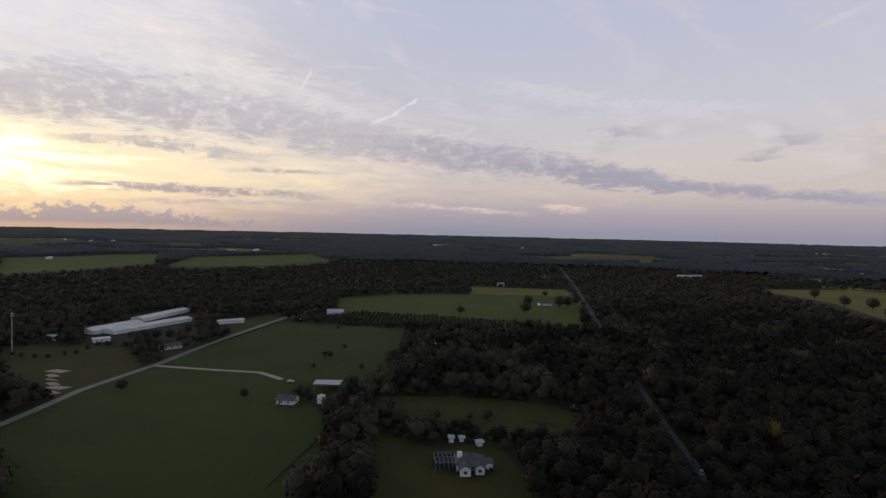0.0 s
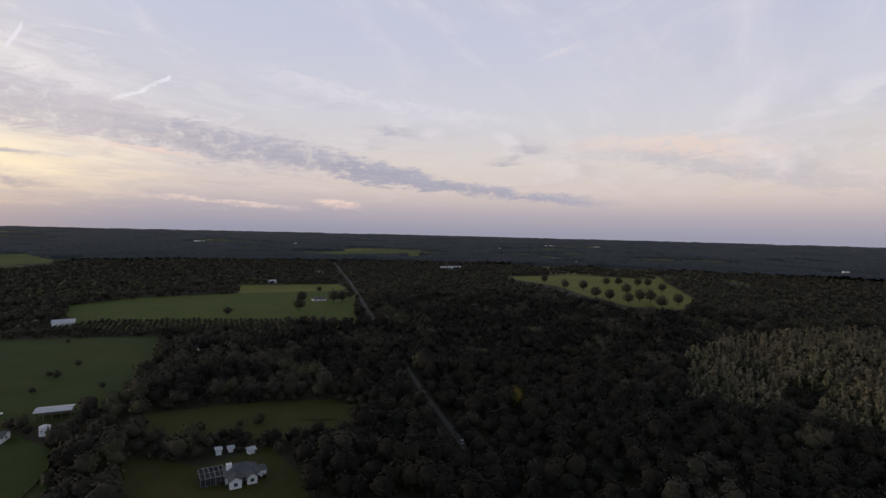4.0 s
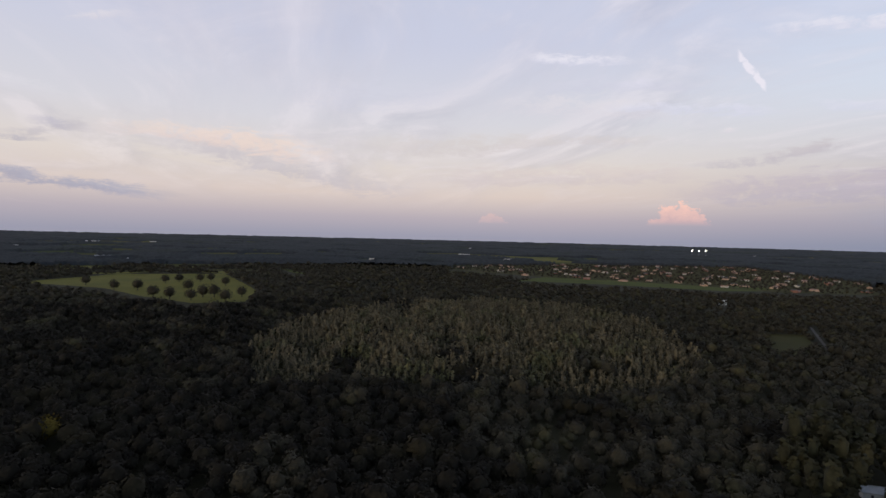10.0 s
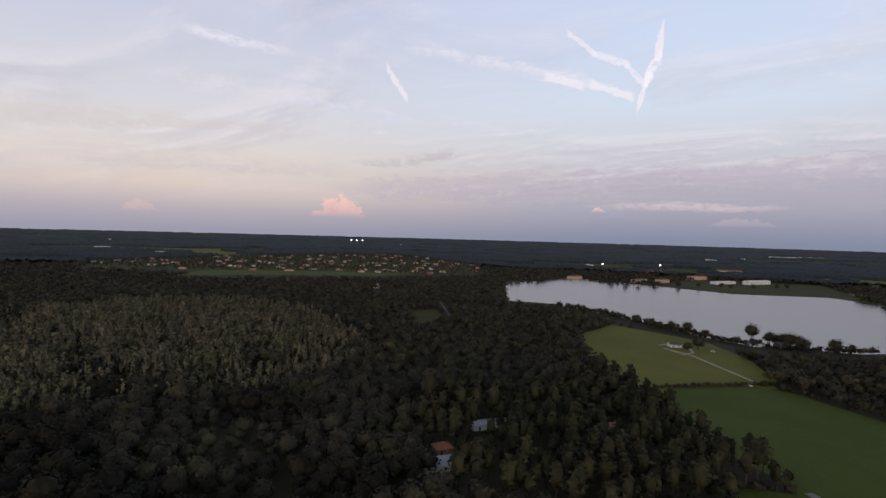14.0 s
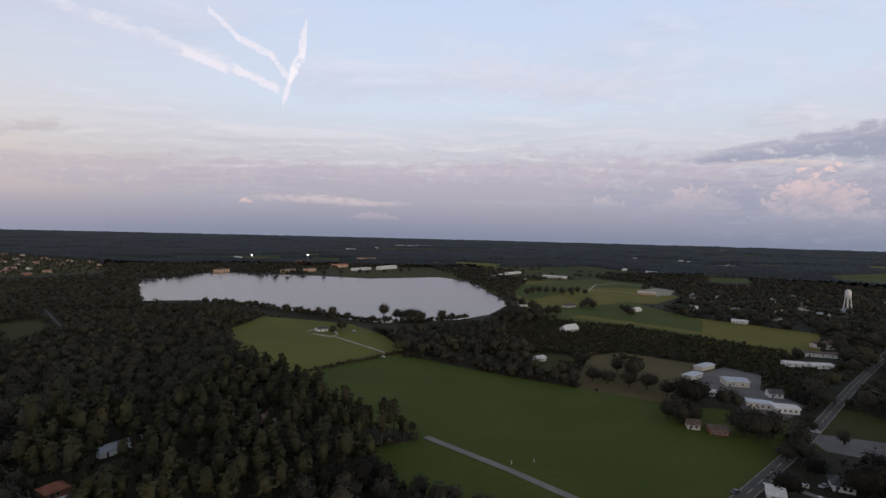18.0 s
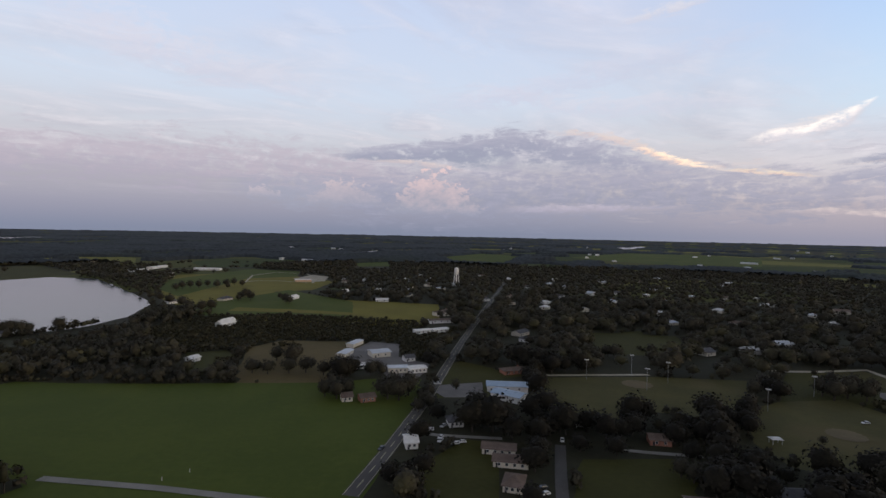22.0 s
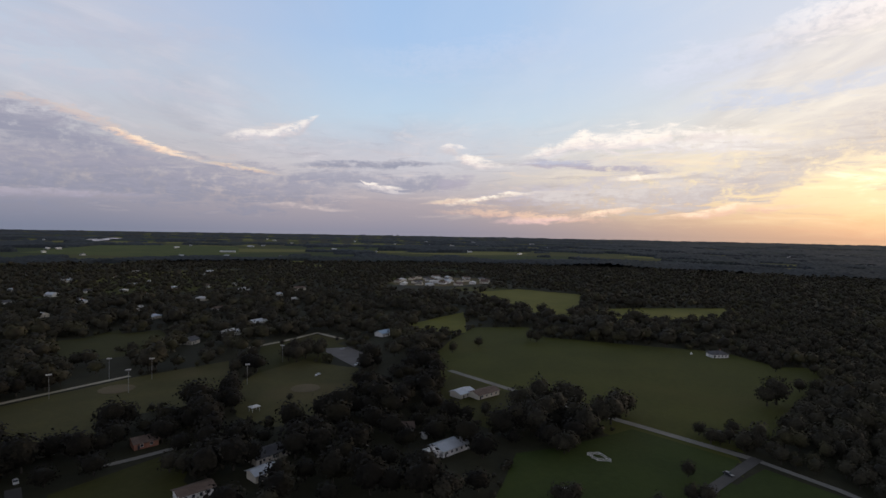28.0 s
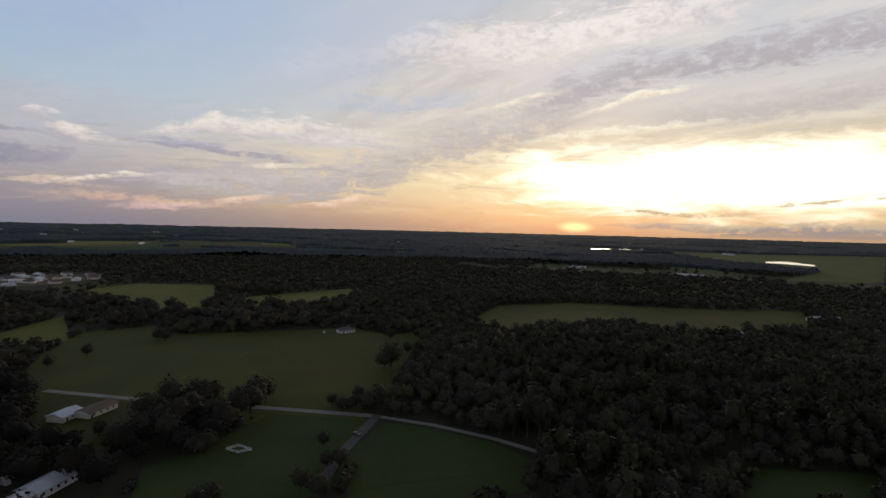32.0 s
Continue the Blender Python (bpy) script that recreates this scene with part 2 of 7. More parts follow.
col = cloud(col, ((-34.5, 2.22, 0.15, 0), (-27.7, 2.36, 0.22, 0.6), (-19.9, 2.59, 0.23, 0.6), (-11.3, 2.42, 0.12, 0), (14.5, 11.05, 0.23, 0), (17.9, 10.61, 0.39, 0.7), (22.8, 9.74, 0.22, 0), (31.1, 9.31, 0.2, 0), (32.9, 9.03, 0.4, 0.7), (35.0, 8.67, 0.2, 0)), (0.505, 0.486, 0.574), (0.48, 0.458, 0.544))
col = cloud(col, ((-32.3, 1.35, 0.21, 0), (-29.6, 1.41, 0.43, 0.8), (-25.7, 1.5, 0.45, 0.8), (-22.6, 1.45, 0.23, 0), (-13.8, 7.45, 0.18, 0), (-9.0, 7.39, 0.24, 0.6), (-4.2, 7.09, 0.3, 0.8), (0.8, 6.55, 0.18, 0), (10.1, 2.92, 0.18, 0), (11.9, 2.77, 0.42, 0.9), (14.2, 2.56, 0.36, 0.8), (15.9, 2.52, 0.18, 0)), (0.983, 0.735, 0.629), (0.856, 0.634, 0.587))
col = cloud(col, ((21.4, 4.97, 0.23, 0), (25.1, 4.87, 0.44, 0.7), (29.0, 4.8, 0.54, 0.8), (35.6, 3.94, 0.55, 0.8), (39.9, 3.37, 0.52, 0.6), (42.7, 2.9, 0.27, 0)), (0.462, 0.45, 0.537), (0.404, 0.393, 0.492))
col = cloud(col, ((-10.2, 2.95, 0.18, 0), (-2.8, 2.79, 0.25, 0.7), (4.0, 2.45, 0.25, 0.8), (10.7, 1.96, 0.18, 0), (35.4, 9.34, 0.46, 0), (41.2, 9.41, 0.7, 0.5), (47.2, 9.27, 0.95, 0.7), (53.4, 8.66, 0.96, 0.6), (59.6, 7.83, 0.6, 0)), (0.875, 0.701, 0.611), (0.784, 0.621, 0.577))
col = cloud(col, ((-18.4, 16.05, 0.53, 0), (-13.9, 15.41, 0.88, 0.5), (-9.2, 14.08, 0.79, 0.6), (-4.3, 13.46, 0.46, 0), (1.8, 15.62, 0.56, 0), (7.9, 15.05, 0.9, 0.5), (18.4, 13.04, 0.99, 0.5), (28.7, 12.06, 0.72, 0.4), (35.3, 11.17, 0.39, 0)), (0.8, 0.766, 0.823), (0.728, 0.696, 0.773))
col = cloud(col, ((-42.4, 15.47, 2.08, 0), (-40.3, 15.79, 2.14, 0.6), (-32.4, 17.14, 2.33, 0.6), (-23.8, 18.43, 1.99, 0.4), (-18.5, 18.66, 1.29, 0)), (0.964, 0.891, 0.891), (0.874, 0.789, 0.822))
col = cloud(col, ((10.9, 7.02, 0.81, 0), (12.3, 6.75, 0.92, 0.7), (16.1, 6.24, 0.98, 0.8), (20.3, 5.74, 0.93, 0.8), (24.9, 4.94, 0.6, 0.8), (31.0, 4.43, 0.46, 0.8), (37.7, 3.75, 0.36, 0.7), (44.3, 3.37, 0.12, 0)), (0.445, 0.434, 0.515), (0.392, 0.381, 0.468))
col = cloud(col, ((38.8, 8.52, 0.35, 0), (46.0, 8.03, 0.72, 0.6), (53.4, 6.85, 0.97, 0.7), (60.8, 5.43, 0.97, 0.6), (69.1, 4.26, 0.47, 0), (94.7, 7.6, 0.15, 0), (97.8, 7.7, 0.31, 0.7), (101.5, 7.89, 0.43, 0.8), (106.1, 8.87, 0.55, 0.85), (108.5, 8.68, 0.17, 0)), (0.592, 0.549, 0.581), (0.534, 0.495, 0.546))
col = cloud(col, ((57.1, 9.91, 0.48, 0), (65.5, 9.46, 0.82, 0.5), (73.9, 9.9, 0.89, 0.6), (81.5, 10.42, 0.63, 0.5), (89.3, 10.32, 0.38, 0.4), (93.7, 10.09, 0.27, 0)), (0.672, 0.617, 0.604), (0.631, 0.571, 0.578))
col = cloud(col, ((65.6, 6.64, 0.59, 0), (74.0, 6.41, 0.91, 0.5), (83.9, 6.74, 0.83, 0.5), (92.4, 6.74, 0.75, 0.5), (97.2, 6.61, 0.35, 0), (119.8, 3.5, 0.18, 0), (126.0, 3.58, 0.31, 0.8), (132.8, 3.51, 0.31, 0.8), (139.5, 3.21, 0.18, 0)), (0.687, 0.595, 0.587), (0.605, 0.528, 0.555))
col = cloud(col, ((78.3, 18.86, 0.25, 0), (80.2, 18.56, 0.39, 0.9), (83.5, 18.23, 0.43, 0.9), (86.5, 18.09, 0.37, 0.8), (89.8, 17.76, 0.18, 0), (100.0, 19.36, 0.19, 0), (102.9, 19.09, 0.39, 0.6), (105.9, 18.75, 0.45, 0.7), (111.4, 17.94, 0.58, 0.75), (117.2, 16.69, 0.6, 0.75), (122.6, 15.27, 0.45, 0.7), (125.7, 14.27, 0.23, 0)), (0.799, 0.784, 0.871), (0.709, 0.705, 0.823))
col = cloud(col, ((50.8, 14.77, 0.91, 0), (59.4, 14.56, 1.48, 0.45), (67.7, 15.18, 0.99, 0.4), (72.7, 15.42, 0.53, 0), (79.3, 16.1, 0.4, 0), (83.1, 15.79, 0.68, 0.6), (87.9, 15.76, 0.65, 0.6), (93.5, 15.21, 0.52, 0.5), (96.9, 14.66, 0.25, 0)), (0.661, 0.663, 0.77), (0.62, 0.623, 0.74))
col = cloud(col, ((33.6, 17.67, 0.16, 0), (35.8, 18.39, 0.37, 0.7), (39.2, 19.43, 0.26, 0), (73.8, 14.27, 0.54, 0), (81.3, 13.87, 0.91, 0.5), (89.9, 13.14, 0.83, 0.5), (97.0, 11.75, 0.42, 0), (97.3, 10.56, 0.15, 0), (98.2, 10.68, 0.2, 0.9), (99.3, 10.74, 0.15, 0)), (0.777, 0.736, 0.776), (0.712, 0.675, 0.741))
col = cloud(col, ((86.3, 13.52, 0.25, 0), (89.1, 13.47, 0.4, 0.6), (94.2, 13.11, 0.52, 0.7), (99.1, 12.49, 0.51, 0.7), (103.5, 11.94, 0.21, 0), (104.2, 12.73, 0.21, 0), (107.1, 12.2, 0.43, 0.6), (109.8, 11.77, 0.44, 0.5), (113.8, 11.04, 0.23, 0), (137.0, 20.74, 0.74, 0), (143.2, 19.36, 1.52, 0.4), (150.6, 17.45, 1.65, 0.45), (156.0, 15.38, 0.78, 0)), (0.731, 0.73, 0.842), (0.664, 0.675, 0.807))
col = cloud(col, ((87.0, 15.38, 0.34, 0), (89.9, 15.67, 0.53, 0.6), (92.2, 15.53, 0.27, 0)), (0.761, 0.745, 0.855), (0.701, 0.694, 0.815))
col = cloud(col, ((92.2, 4.61, 0.49, 0), (98.7, 5.02, 0.95, 0.5), (108.8, 5.18, 1.38, 0.6), (123.4, 5.64, 1.58, 0.7), (132.7, 5.65, 1.58, 0.7), (141.8, 6.11, 1.9, 0.7), (152.8, 6.58, 2.22, 0.7), (162.3, 6.39, 2.13, 0.7), (170.0, 5.91, 1.84, 0.7), (174.9, 5.54, 1.27, 0.4), (179.0, 5.15, 0.78, 0)), (0.515, 0.456, 0.539), (0.434, 0.402, 0.503))
col = cloud(col, ((106.2, 2.63, 0.57, 0), (115.1, 2.72, 0.84, 0.5), (118.6, 3.03, 0.85, 0.7), (123.5, 2.83, 0.74, 0.5), (129.7, 2.76, 0.49, 0), (155.4, 4.88, 0.77, 0), (160.1, 4.28, 1.26, 0.7), (166.4, 4.06, 1.46, 0.8), (173.4, 3.75, 1.31, 0.8), (179.1, 3.58, 0.79, 0)), (0.397, 0.405, 0.506), (0.357, 0.376, 0.482))
col = cloud(col, ((166.4, 8.02, 0.17, 0), (170.7, 7.91, 0.27, 0.7), (173.5, 8.45, 0.62, 0.8), (178.2, 8.54, 0.98, 0.85), (182.4, 8.43, 1.21, 0.8), (185.3, 7.99, 0.89, 0.5), (187.8, 7.41, 0.43, 0)), (0.413, 0.434, 0.533), (0.314, 0.352, 0.451))
col = cloud(col, ((166.5, 7.96, 0.18, 0), (169.8, 7.91, 0.3, 0.8), (173.6, 8.14, 0.54, 0.8), (177.2, 8.33, 0.96, 0.85), (183.2, 9.16, 1.4, 0.85), (186.6, 9.65, 1.49, 0.85), (191.6, 8.89, 1.23, 0.8), (195.8, 7.93, 0.87, 0.7), (199.2, 7.17, 0.32, 0), (214.9, 6.7, 0.12, 0), (218.5, 6.97, 0.3, 0.9), (223.3, 7.15, 0.41, 0.9), (229.0, 7.37, 0.29, 0.9), (232.8, 7.45, 0.06, 0)), (0.392, 0.4, 0.507), (0.328, 0.345, 0.452))
col = cloud(col, ((132.1, 3.21, 0.24, 0), (133.7, 3.22, 0.25, 0.6), (135.8, 3.34, 0.2, 0.6), (138.8, 3.41, 0.11, 0), (183.3, 2.62, 0.36, 0), (191.8, 2.7, 0.46, 0.6), (199.3, 2.94, 0.43, 0.6), (204.7, 2.77, 0.2, 0)), (0.597, 0.515, 0.558), (0.534, 0.468, 0.527))
col = cloud(col, ((141.6, 18.2, 0.67, 0), (146.5, 17.01, 1.22, 0.5), (153.0, 16.2, 1.5, 0.55), (161.8, 15.21, 1.35, 0.45), (169.7, 14.63, 0.69, 0), (178.3, 14.34, 0.46, 0), (186.5, 14.6, 0.77, 0.5), (194.1, 13.26, 0.96, 0.55), (201.4, 13.32, 0.8, 0.5), (207.6, 12.96, 0.56, 0.4), (213.0, 11.89, 0.26, 0)), (0.723, 0.708, 0.799), (0.651, 0.651, 0.768))
col = cloud(col, ((168.0, 8.48, 0.44, 0), (170.0, 8.4, 0.55, 0.8), (178.0, 9.01, 0.91, 0.9), (187.7, 9.85, 1.1, 0.9), (194.3, 8.69, 1.38, 0.9), (200.1, 7.25, 0.89, 0.9), (206.9, 6.41, 0.3, 0), (212.4, 5.57, 0.24, 0), (216.1, 5.38, 0.67, 0.8), (221.0, 5.66, 0.9, 0.8), (226.8, 5.07, 0.82, 0.8), (231.2, 5.39, 0.86, 0.8), (233.9, 5.8, 0.45, 0.6), (235.4, 6.1, 0.22, 0)), (0.436, 0.433, 0.536), (0.358, 0.368, 0.48))
col = cloud(col, ((166.6, 3.3, 1.78, 0), (170.0, 3.4, 2.43, 0.85), (178.0, 3.99, 2.59, 0.85), (187.7, 4.61, 2.82, 0.85), (200.2, 4.73, 2.29, 0.85), (211.2, 4.14, 1.84, 0.8), (217.4, 3.82, 1.34, 0.7), (223.4, 3.28, 0.84, 0)), (0.403, 0.398, 0.505), (0.314, 0.328, 0.436))
col = cloud(col, ((170.0, 7.57, 0.14, 0), (173.8, 7.7, 0.19, 0.7), (178.0, 7.29, 0.2, 0.7), (182.6, 6.57, 0.11, 0), (189.8, 10.88, 0.11, 0), (193.1, 10.71, 0.28, 0.8), (196.6, 9.99, 0.4, 0.85), (199.5, 9.11, 0.41, 0.9), (202.5, 7.77, 0.36, 0.9), (207.5, 6.67, 0.12, 0), (211.3, 2.66, 0.12, 0), (215.6, 2.56, 0.25, 0.7), (219.3, 2.26, 0.18, 0.7), (222.8, 2.19, 0.06, 0)), (0.788, 0.667, 0.636), (0.696, 0.575, 0.583))
col = cloud(col, ((198.3, 8.93, 0.06, 0), (200.1, 8.79, 0.24, 0.95), (201.9, 8.22, 0.27, 1), (204.4, 7.24, 0.24, 1), (207.5, 6.67, 0.06, 0), (229.1, 3.03, 0.12, 0), (232.5, 3.45, 0.24, 0.8), (237.3, 3.78, 0.24, 0.8), (242.2, 3.73, 0.12, 0), (245.9, 1.78, 0.12, 0), (249.0, 2.33, 0.25, 0.9), (253.3, 3.01, 0.12, 0)), (1.205, 0.957, 0.746), (1.059, 0.772, 0.618))
col = cloud(col, ((206.2, 6.7, 0.06, 0), (209.3, 6.35, 0.18, 0.9), (212.4, 5.93, 0.18, 0.9), (215.5, 5.68, 0.06, 0), (230.2, 3.32, 0.12, 0), (232.9, 3.55, 0.23, 0.8), (236.0, 2.99, 0.22, 0.8), (239.4, 2.87, 0.11, 0)), (0.975, 0.806, 0.637), (0.847, 0.631, 0.54))
col = cloud(col, ((196.4, 20.81, 0.26, 0), (199.9, 21.34, 0.51, 0.5), (204.1, 21.94, 0.52, 0.5), (207.1, 22.6, 0.21, 0), (207.4, 8.72, 0.24, 0), (211.1, 9.41, 0.66, 0.7), (213.6, 9.98, 0.83, 0.85), (216.6, 10.54, 0.71, 0.85), (218.4, 11.82, 0.17, 0), (221.6, 5.07, 0.12, 0), (223.4, 4.95, 0.18, 0.9), (226.8, 4.31, 0.18, 0.9), (229.1, 4.13, 0.06, 0), (230.6, 8.86, 0.23, 0), (232.5, 8.96, 0.5, 0.8), (234.3, 7.78, 0.44, 0.8), (237.4, 7.02, 0.16, 0), (246.8, 7.38, 0.33, 0), (249.9, 7.29, 0.68, 0.8), (254.4, 6.78, 0.58, 0.8), (257.9, 6.5, 0.24, 0)), (0.838, 0.775, 0.784), (0.734, 0.674, 0.715))
col = cloud(col, ((184.6, 2.55, 0.17, 0), (190.4, 2.8, 0.29, 0.6), (197.8, 2.96, 0.3, 0.6), (205.1, 3.06, 0.12, 0), (230.2, 5.13, 0.35, 0), (231.9, 5.03, 0.71, 0.7), (234.3, 5.6, 0.71, 0.7), (235.5, 6.24, 0.24, 0), (239.1, 7.52, 0.12, 0), (242.1, 7.49, 0.24, 0.85), (247.1, 7.18, 0.3, 0.9), (252.0, 6.76, 0.3, 0.8), (256.8, 6.3, 0.12, 0)), (0.582, 0.532, 0.629), (0.514, 0.47, 0.58))
col = cloud(col, ((173.8, 13.38, 0.65, 0), (182.6, 14.15, 1.21, 0.45), (194.2, 16.38, 1.29, 0.45), (206.0, 18.32, 0.87, 0.35), (212.1, 19.03, 0.43, 0), (239.5, 7.75, 0.1, 0), (242.3, 7.73, 0.26, 0.85), (245.2, 7.52, 0.27, 0.85), (248.3, 7.22, 0.11, 0)), (0.677, 0.683, 0.806), (0.608, 0.621, 0.763))
col = cloud(col, ((209.0, 9.22, 0.14, 0), (211.0, 9.5, 0.39, 0.7), (213.5, 9.74, 0.35, 0.8), (216.2, 10.54, 0.51, 0.85), (217.8, 11.57, 0.21, 0.7), (218.6, 12.07, 0.1, 0), (231.0, 8.96, 0.12, 0), (232.2, 9.2, 0.29, 0.9), (233.7, 9.28, 0.23, 0.8), (234.8, 9.17, 0.06, 0), (239.7, 7.72, 0.24, 0), (242.7, 8.65, 0.66, 0.8), (246.4, 9.57, 0.89, 0.9), (251.3, 9.75, 1.01, 0.9), (256.2, 9.15, 0.94, 0.85), (262.0, 8.82, 0.63, 0.8), (266.5, 8.8, 0.39, 0.6), (269.1, 8.81, 0.11, 0)), (1.205, 1.118, 1.054), (0.955, 0.887, 0.909))
col = cloud(col, ((222.6, 5.46, 0.06, 0), (223.6, 5.3, 0.17, 0.9), (225.8, 4.74, 0.17, 0.9), (228.5, 4.64, 0.06, 0), (232.5, 7.99, 0.12, 0), (234.3, 8.03, 0.47, 0.9), (236.0, 7.64, 0.47, 0.9), (239.7, 7.0, 0.12, 0), (240.4, 8.06, 0.16, 0), (243.3, 8.89, 0.42, 0.8), (246.2, 9.95, 0.59, 0.9), (250.5, 9.35, 0.67, 0.85), (255.5, 10.31, 0.68, 0.85), (261.4, 9.63, 0.53, 0.7), (266.9, 9.5, 0.18, 0)), (1.29, 1.175, 1.067), (1.033, 0.913, 0.888))
col = cloud(col, ((233.7, 3.54, 0.24, 0), (237.9, 3.8, 0.79, 0.7), (243.4, 4.19, 1.35, 0.8), (250.2, 4.56, 1.59, 0.8), (256.3, 4.38, 1.33, 0.8), (262.7, 5.09, 1.17, 0.7), (267.6, 5.84, 0.91, 0)), (0.69, 0.642, 0.723), (0.553, 0.511, 0.612))
col = cloud(col, ((230.2, 2.36, 0.18, 0), (237.3, 2.2, 0.37, 0.6), (244.7, 1.75, 0.37, 0.7), (250.9, 1.5, 0.18, 0), (255.8, 1.7, 0.12, 0), (259.3, 2.29, 0.24, 0.9), (263.9, 2.74, 0.29, 0.9), (267.2, 2.99, 0.12, 0)), (1.215, 0.83, 0.583), (1.083, 0.691, 0.526))
col = cloud(col, ((218.6, 17.68, 0.97, 0), (229.0, 17.61, 1.57, 0.25), (240.7, 19.06, 1.61, 0.25), (249.8, 19.8, 0.8, 0), (254.3, 12.03, 0.34, 0), (259.0, 12.83, 0.79, 0.5), (265.0, 12.71, 0.81, 0.6), (271.1, 13.48, 0.8, 0.5), (277.1, 14.67, 0.45, 0)), (0.757, 0.832, 1.03), (0.695, 0.764, 0.969))
col = cloud(col, ((250.6, 15.41, 0.79, 0), (254.8, 15.92, 1.67, 0.45), (261.2, 16.77, 1.61, 0.45), (267.8, 17.84, 0.92, 0)), (0.92, 0.94, 1.082), (0.845, 0.882, 1.04))
col = cloud(col, ((240.0, 3.62, 0.32, 0), (242.8, 3.8, 0.76, 0.7), (249.4, 3.84, 1.37, 0.85), (256.7, 4.55, 1.66, 0.85), (263.9, 6.76, 2.16, 0.85), (271.2, 9.39, 2.38, 0.85), (277.3, 10.53, 2.23, 0.85), (283.2, 12.03, 1.48, 0.7), (287.7, 12.73, 0.55, 0), (288.9, 10.9, 0.34, 0), (294.2, 11.58, 0.97, 0.6), (301.4, 11.8, 1.2, 0.7), (307.7, 12.55, 1.2, 0.7), (313.0, 13.07, 0.85, 0.5), (314.2, 13.26, 0.4, 0)), (0.917, 0.833, 0.79), (0.756, 0.668, 0.65))
col = cloud(col, ((277.2, 12.1, 0.46, 0), (282.0, 13.76, 1.35, 0.75), (288.7, 15.93, 1.38, 0.85), (296.5, 16.55, 1.3, 0.9), (303.4, 16.86, 1.4, 0.9), (309.7, 16.99, 1.46, 0.9), (314.3, 16.87, 1.2, 0.6), (314.4, 16.52, 0.76, 0)), (0.744, 0.692, 0.727), (0.658, 0.594, 0.625))
col = cloud(col, ((298.3, 9.58, 0.21, 0), (303.7, 9.71, 0.6, 0.6), (310.0, 9.74, 0.73, 0.7), (314.1, 9.63, 0.43, 0)), (0.977, 0.856, 0.692), (0.856, 0.727, 0.578))
col = cloud(col, ((231.6, 3.03, 0.14, 0), (234.8, 3.46, 0.2, 0.8), (239.0, 4.29, 0.21, 0.8), (242.8, 4.45, 0.11, 0), (248.9, 5.69, 0.11, 0), (252.2, 6.01, 0.23, 0.8), (256.7, 6.09, 0.12, 0), (272.3, 12.35, 0.12, 0), (276.0, 12.96, 0.29, 0.9), (280.2, 13.96, 0.34, 0.9), (283.7, 14.54, 0.17, 0), (284.5, 8.5, 0.23, 0), (287.9, 8.68, 0.29, 0.8), (293.3, 8.52, 0.28, 0.8), (299.3, 8.89, 0.16, 0)), (1.438, 1.286, 1.063), (1.275, 1.082, 0.905))
col = cloud(col, ((283.2, 11.63, 0.17, 0), (287.7, 12.84, 0.28, 0.9), (290.4, 13.9, 0.38, 0.95), (293.1, 13.88, 0.26, 0.9), (297.1, 14.33, 0.15, 0)), (1.516, 1.397, 1.13), (1.397, 1.176, 0.915))
col = cloud(col, ((277.3, 9.0, 0.18, 0), (282.1, 9.81, 0.35, 0.9), (287.8, 10.27, 0.4, 0.9), (294.3, 10.66, 0.32, 0.8), (300.1, 10.8, 0.15, 0)), (1.516, 1.423, 1.153), (1.423, 1.223, 0.915))
col = cloud(col, ((261.2, 17.8, 0.65, 0), (267.9, 18.96, 1.51, 0.5), (277.0, 19.07, 1.82, 0.7), (284.1, 19.88, 1.86, 0.85), (291.2, 20.58, 1.78, 0.85), (297.8, 20.96, 1.4, 0.6), (302.3, 21.11, 0.89, 0)), (1.449, 1.321, 1.247), (1.321, 1.176, 1.13))
col = cloud(col, ((245.3, 2.06, 0.11, 0), (247.9, 2.17, 0.23, 0.8), (250.5, 2.63, 0.29, 0.8), (252.7, 3.02, 0.12, 0), (253.3, 1.8, 0.12, 0), (257.9, 2.32, 0.24, 0.9), (261.5, 3.05, 0.3, 0.9), (265.2, 3.65, 0.12, 0)), (1.436, 1.085, 0.782), (1.248, 0.865, 0.651))
col = cloud(col, ((236.8, 1.15, 0.15, 0), (240.0, 1.39, 0.32, 0.7), (244.3, 1.68, 0.28, 0.7), (247.9, 1.72, 0.11, 0)), (1.176, 0.818, 0.727), (1.041, 0.709, 0.675))
col = cloud(col, ((287.0, 2.04, 0.12, 0), (290.9, 2.15, 0.17, 0.9), (297.1, 1.83, 0.22, 0.9), (303.2, 2.1, 0.1, 0)), (0.936, 0.692, 0.397), (0.744, 0.518, 0.306))
col = cloud(col, ((300.9, 2.72, 0.11, 0), (304.0, 2.93, 0.15, 0.9), (308.1, 3.19, 0.19, 0.9), (313.1, 3.57, 0.14, 0.8), (314.2, 3.66, 0.09, 0)), (0.915, 0.762, 0.533), (0.78, 0.609, 0.397))
col = cloud(col, ((285.9, 0.71, 0.18, 0), (292.0, 0.73, 0.29, 0.8), (299.6, 0.56, 0.32, 0.85), (306.2, 0.81, 0.45, 0.9), (311.9, 0.73, 0.46, 0.9), (314.2, 0.76, 0.26, 0)), (0.875, 0.709, 0.518), (0.533, 0.449, 0.436))
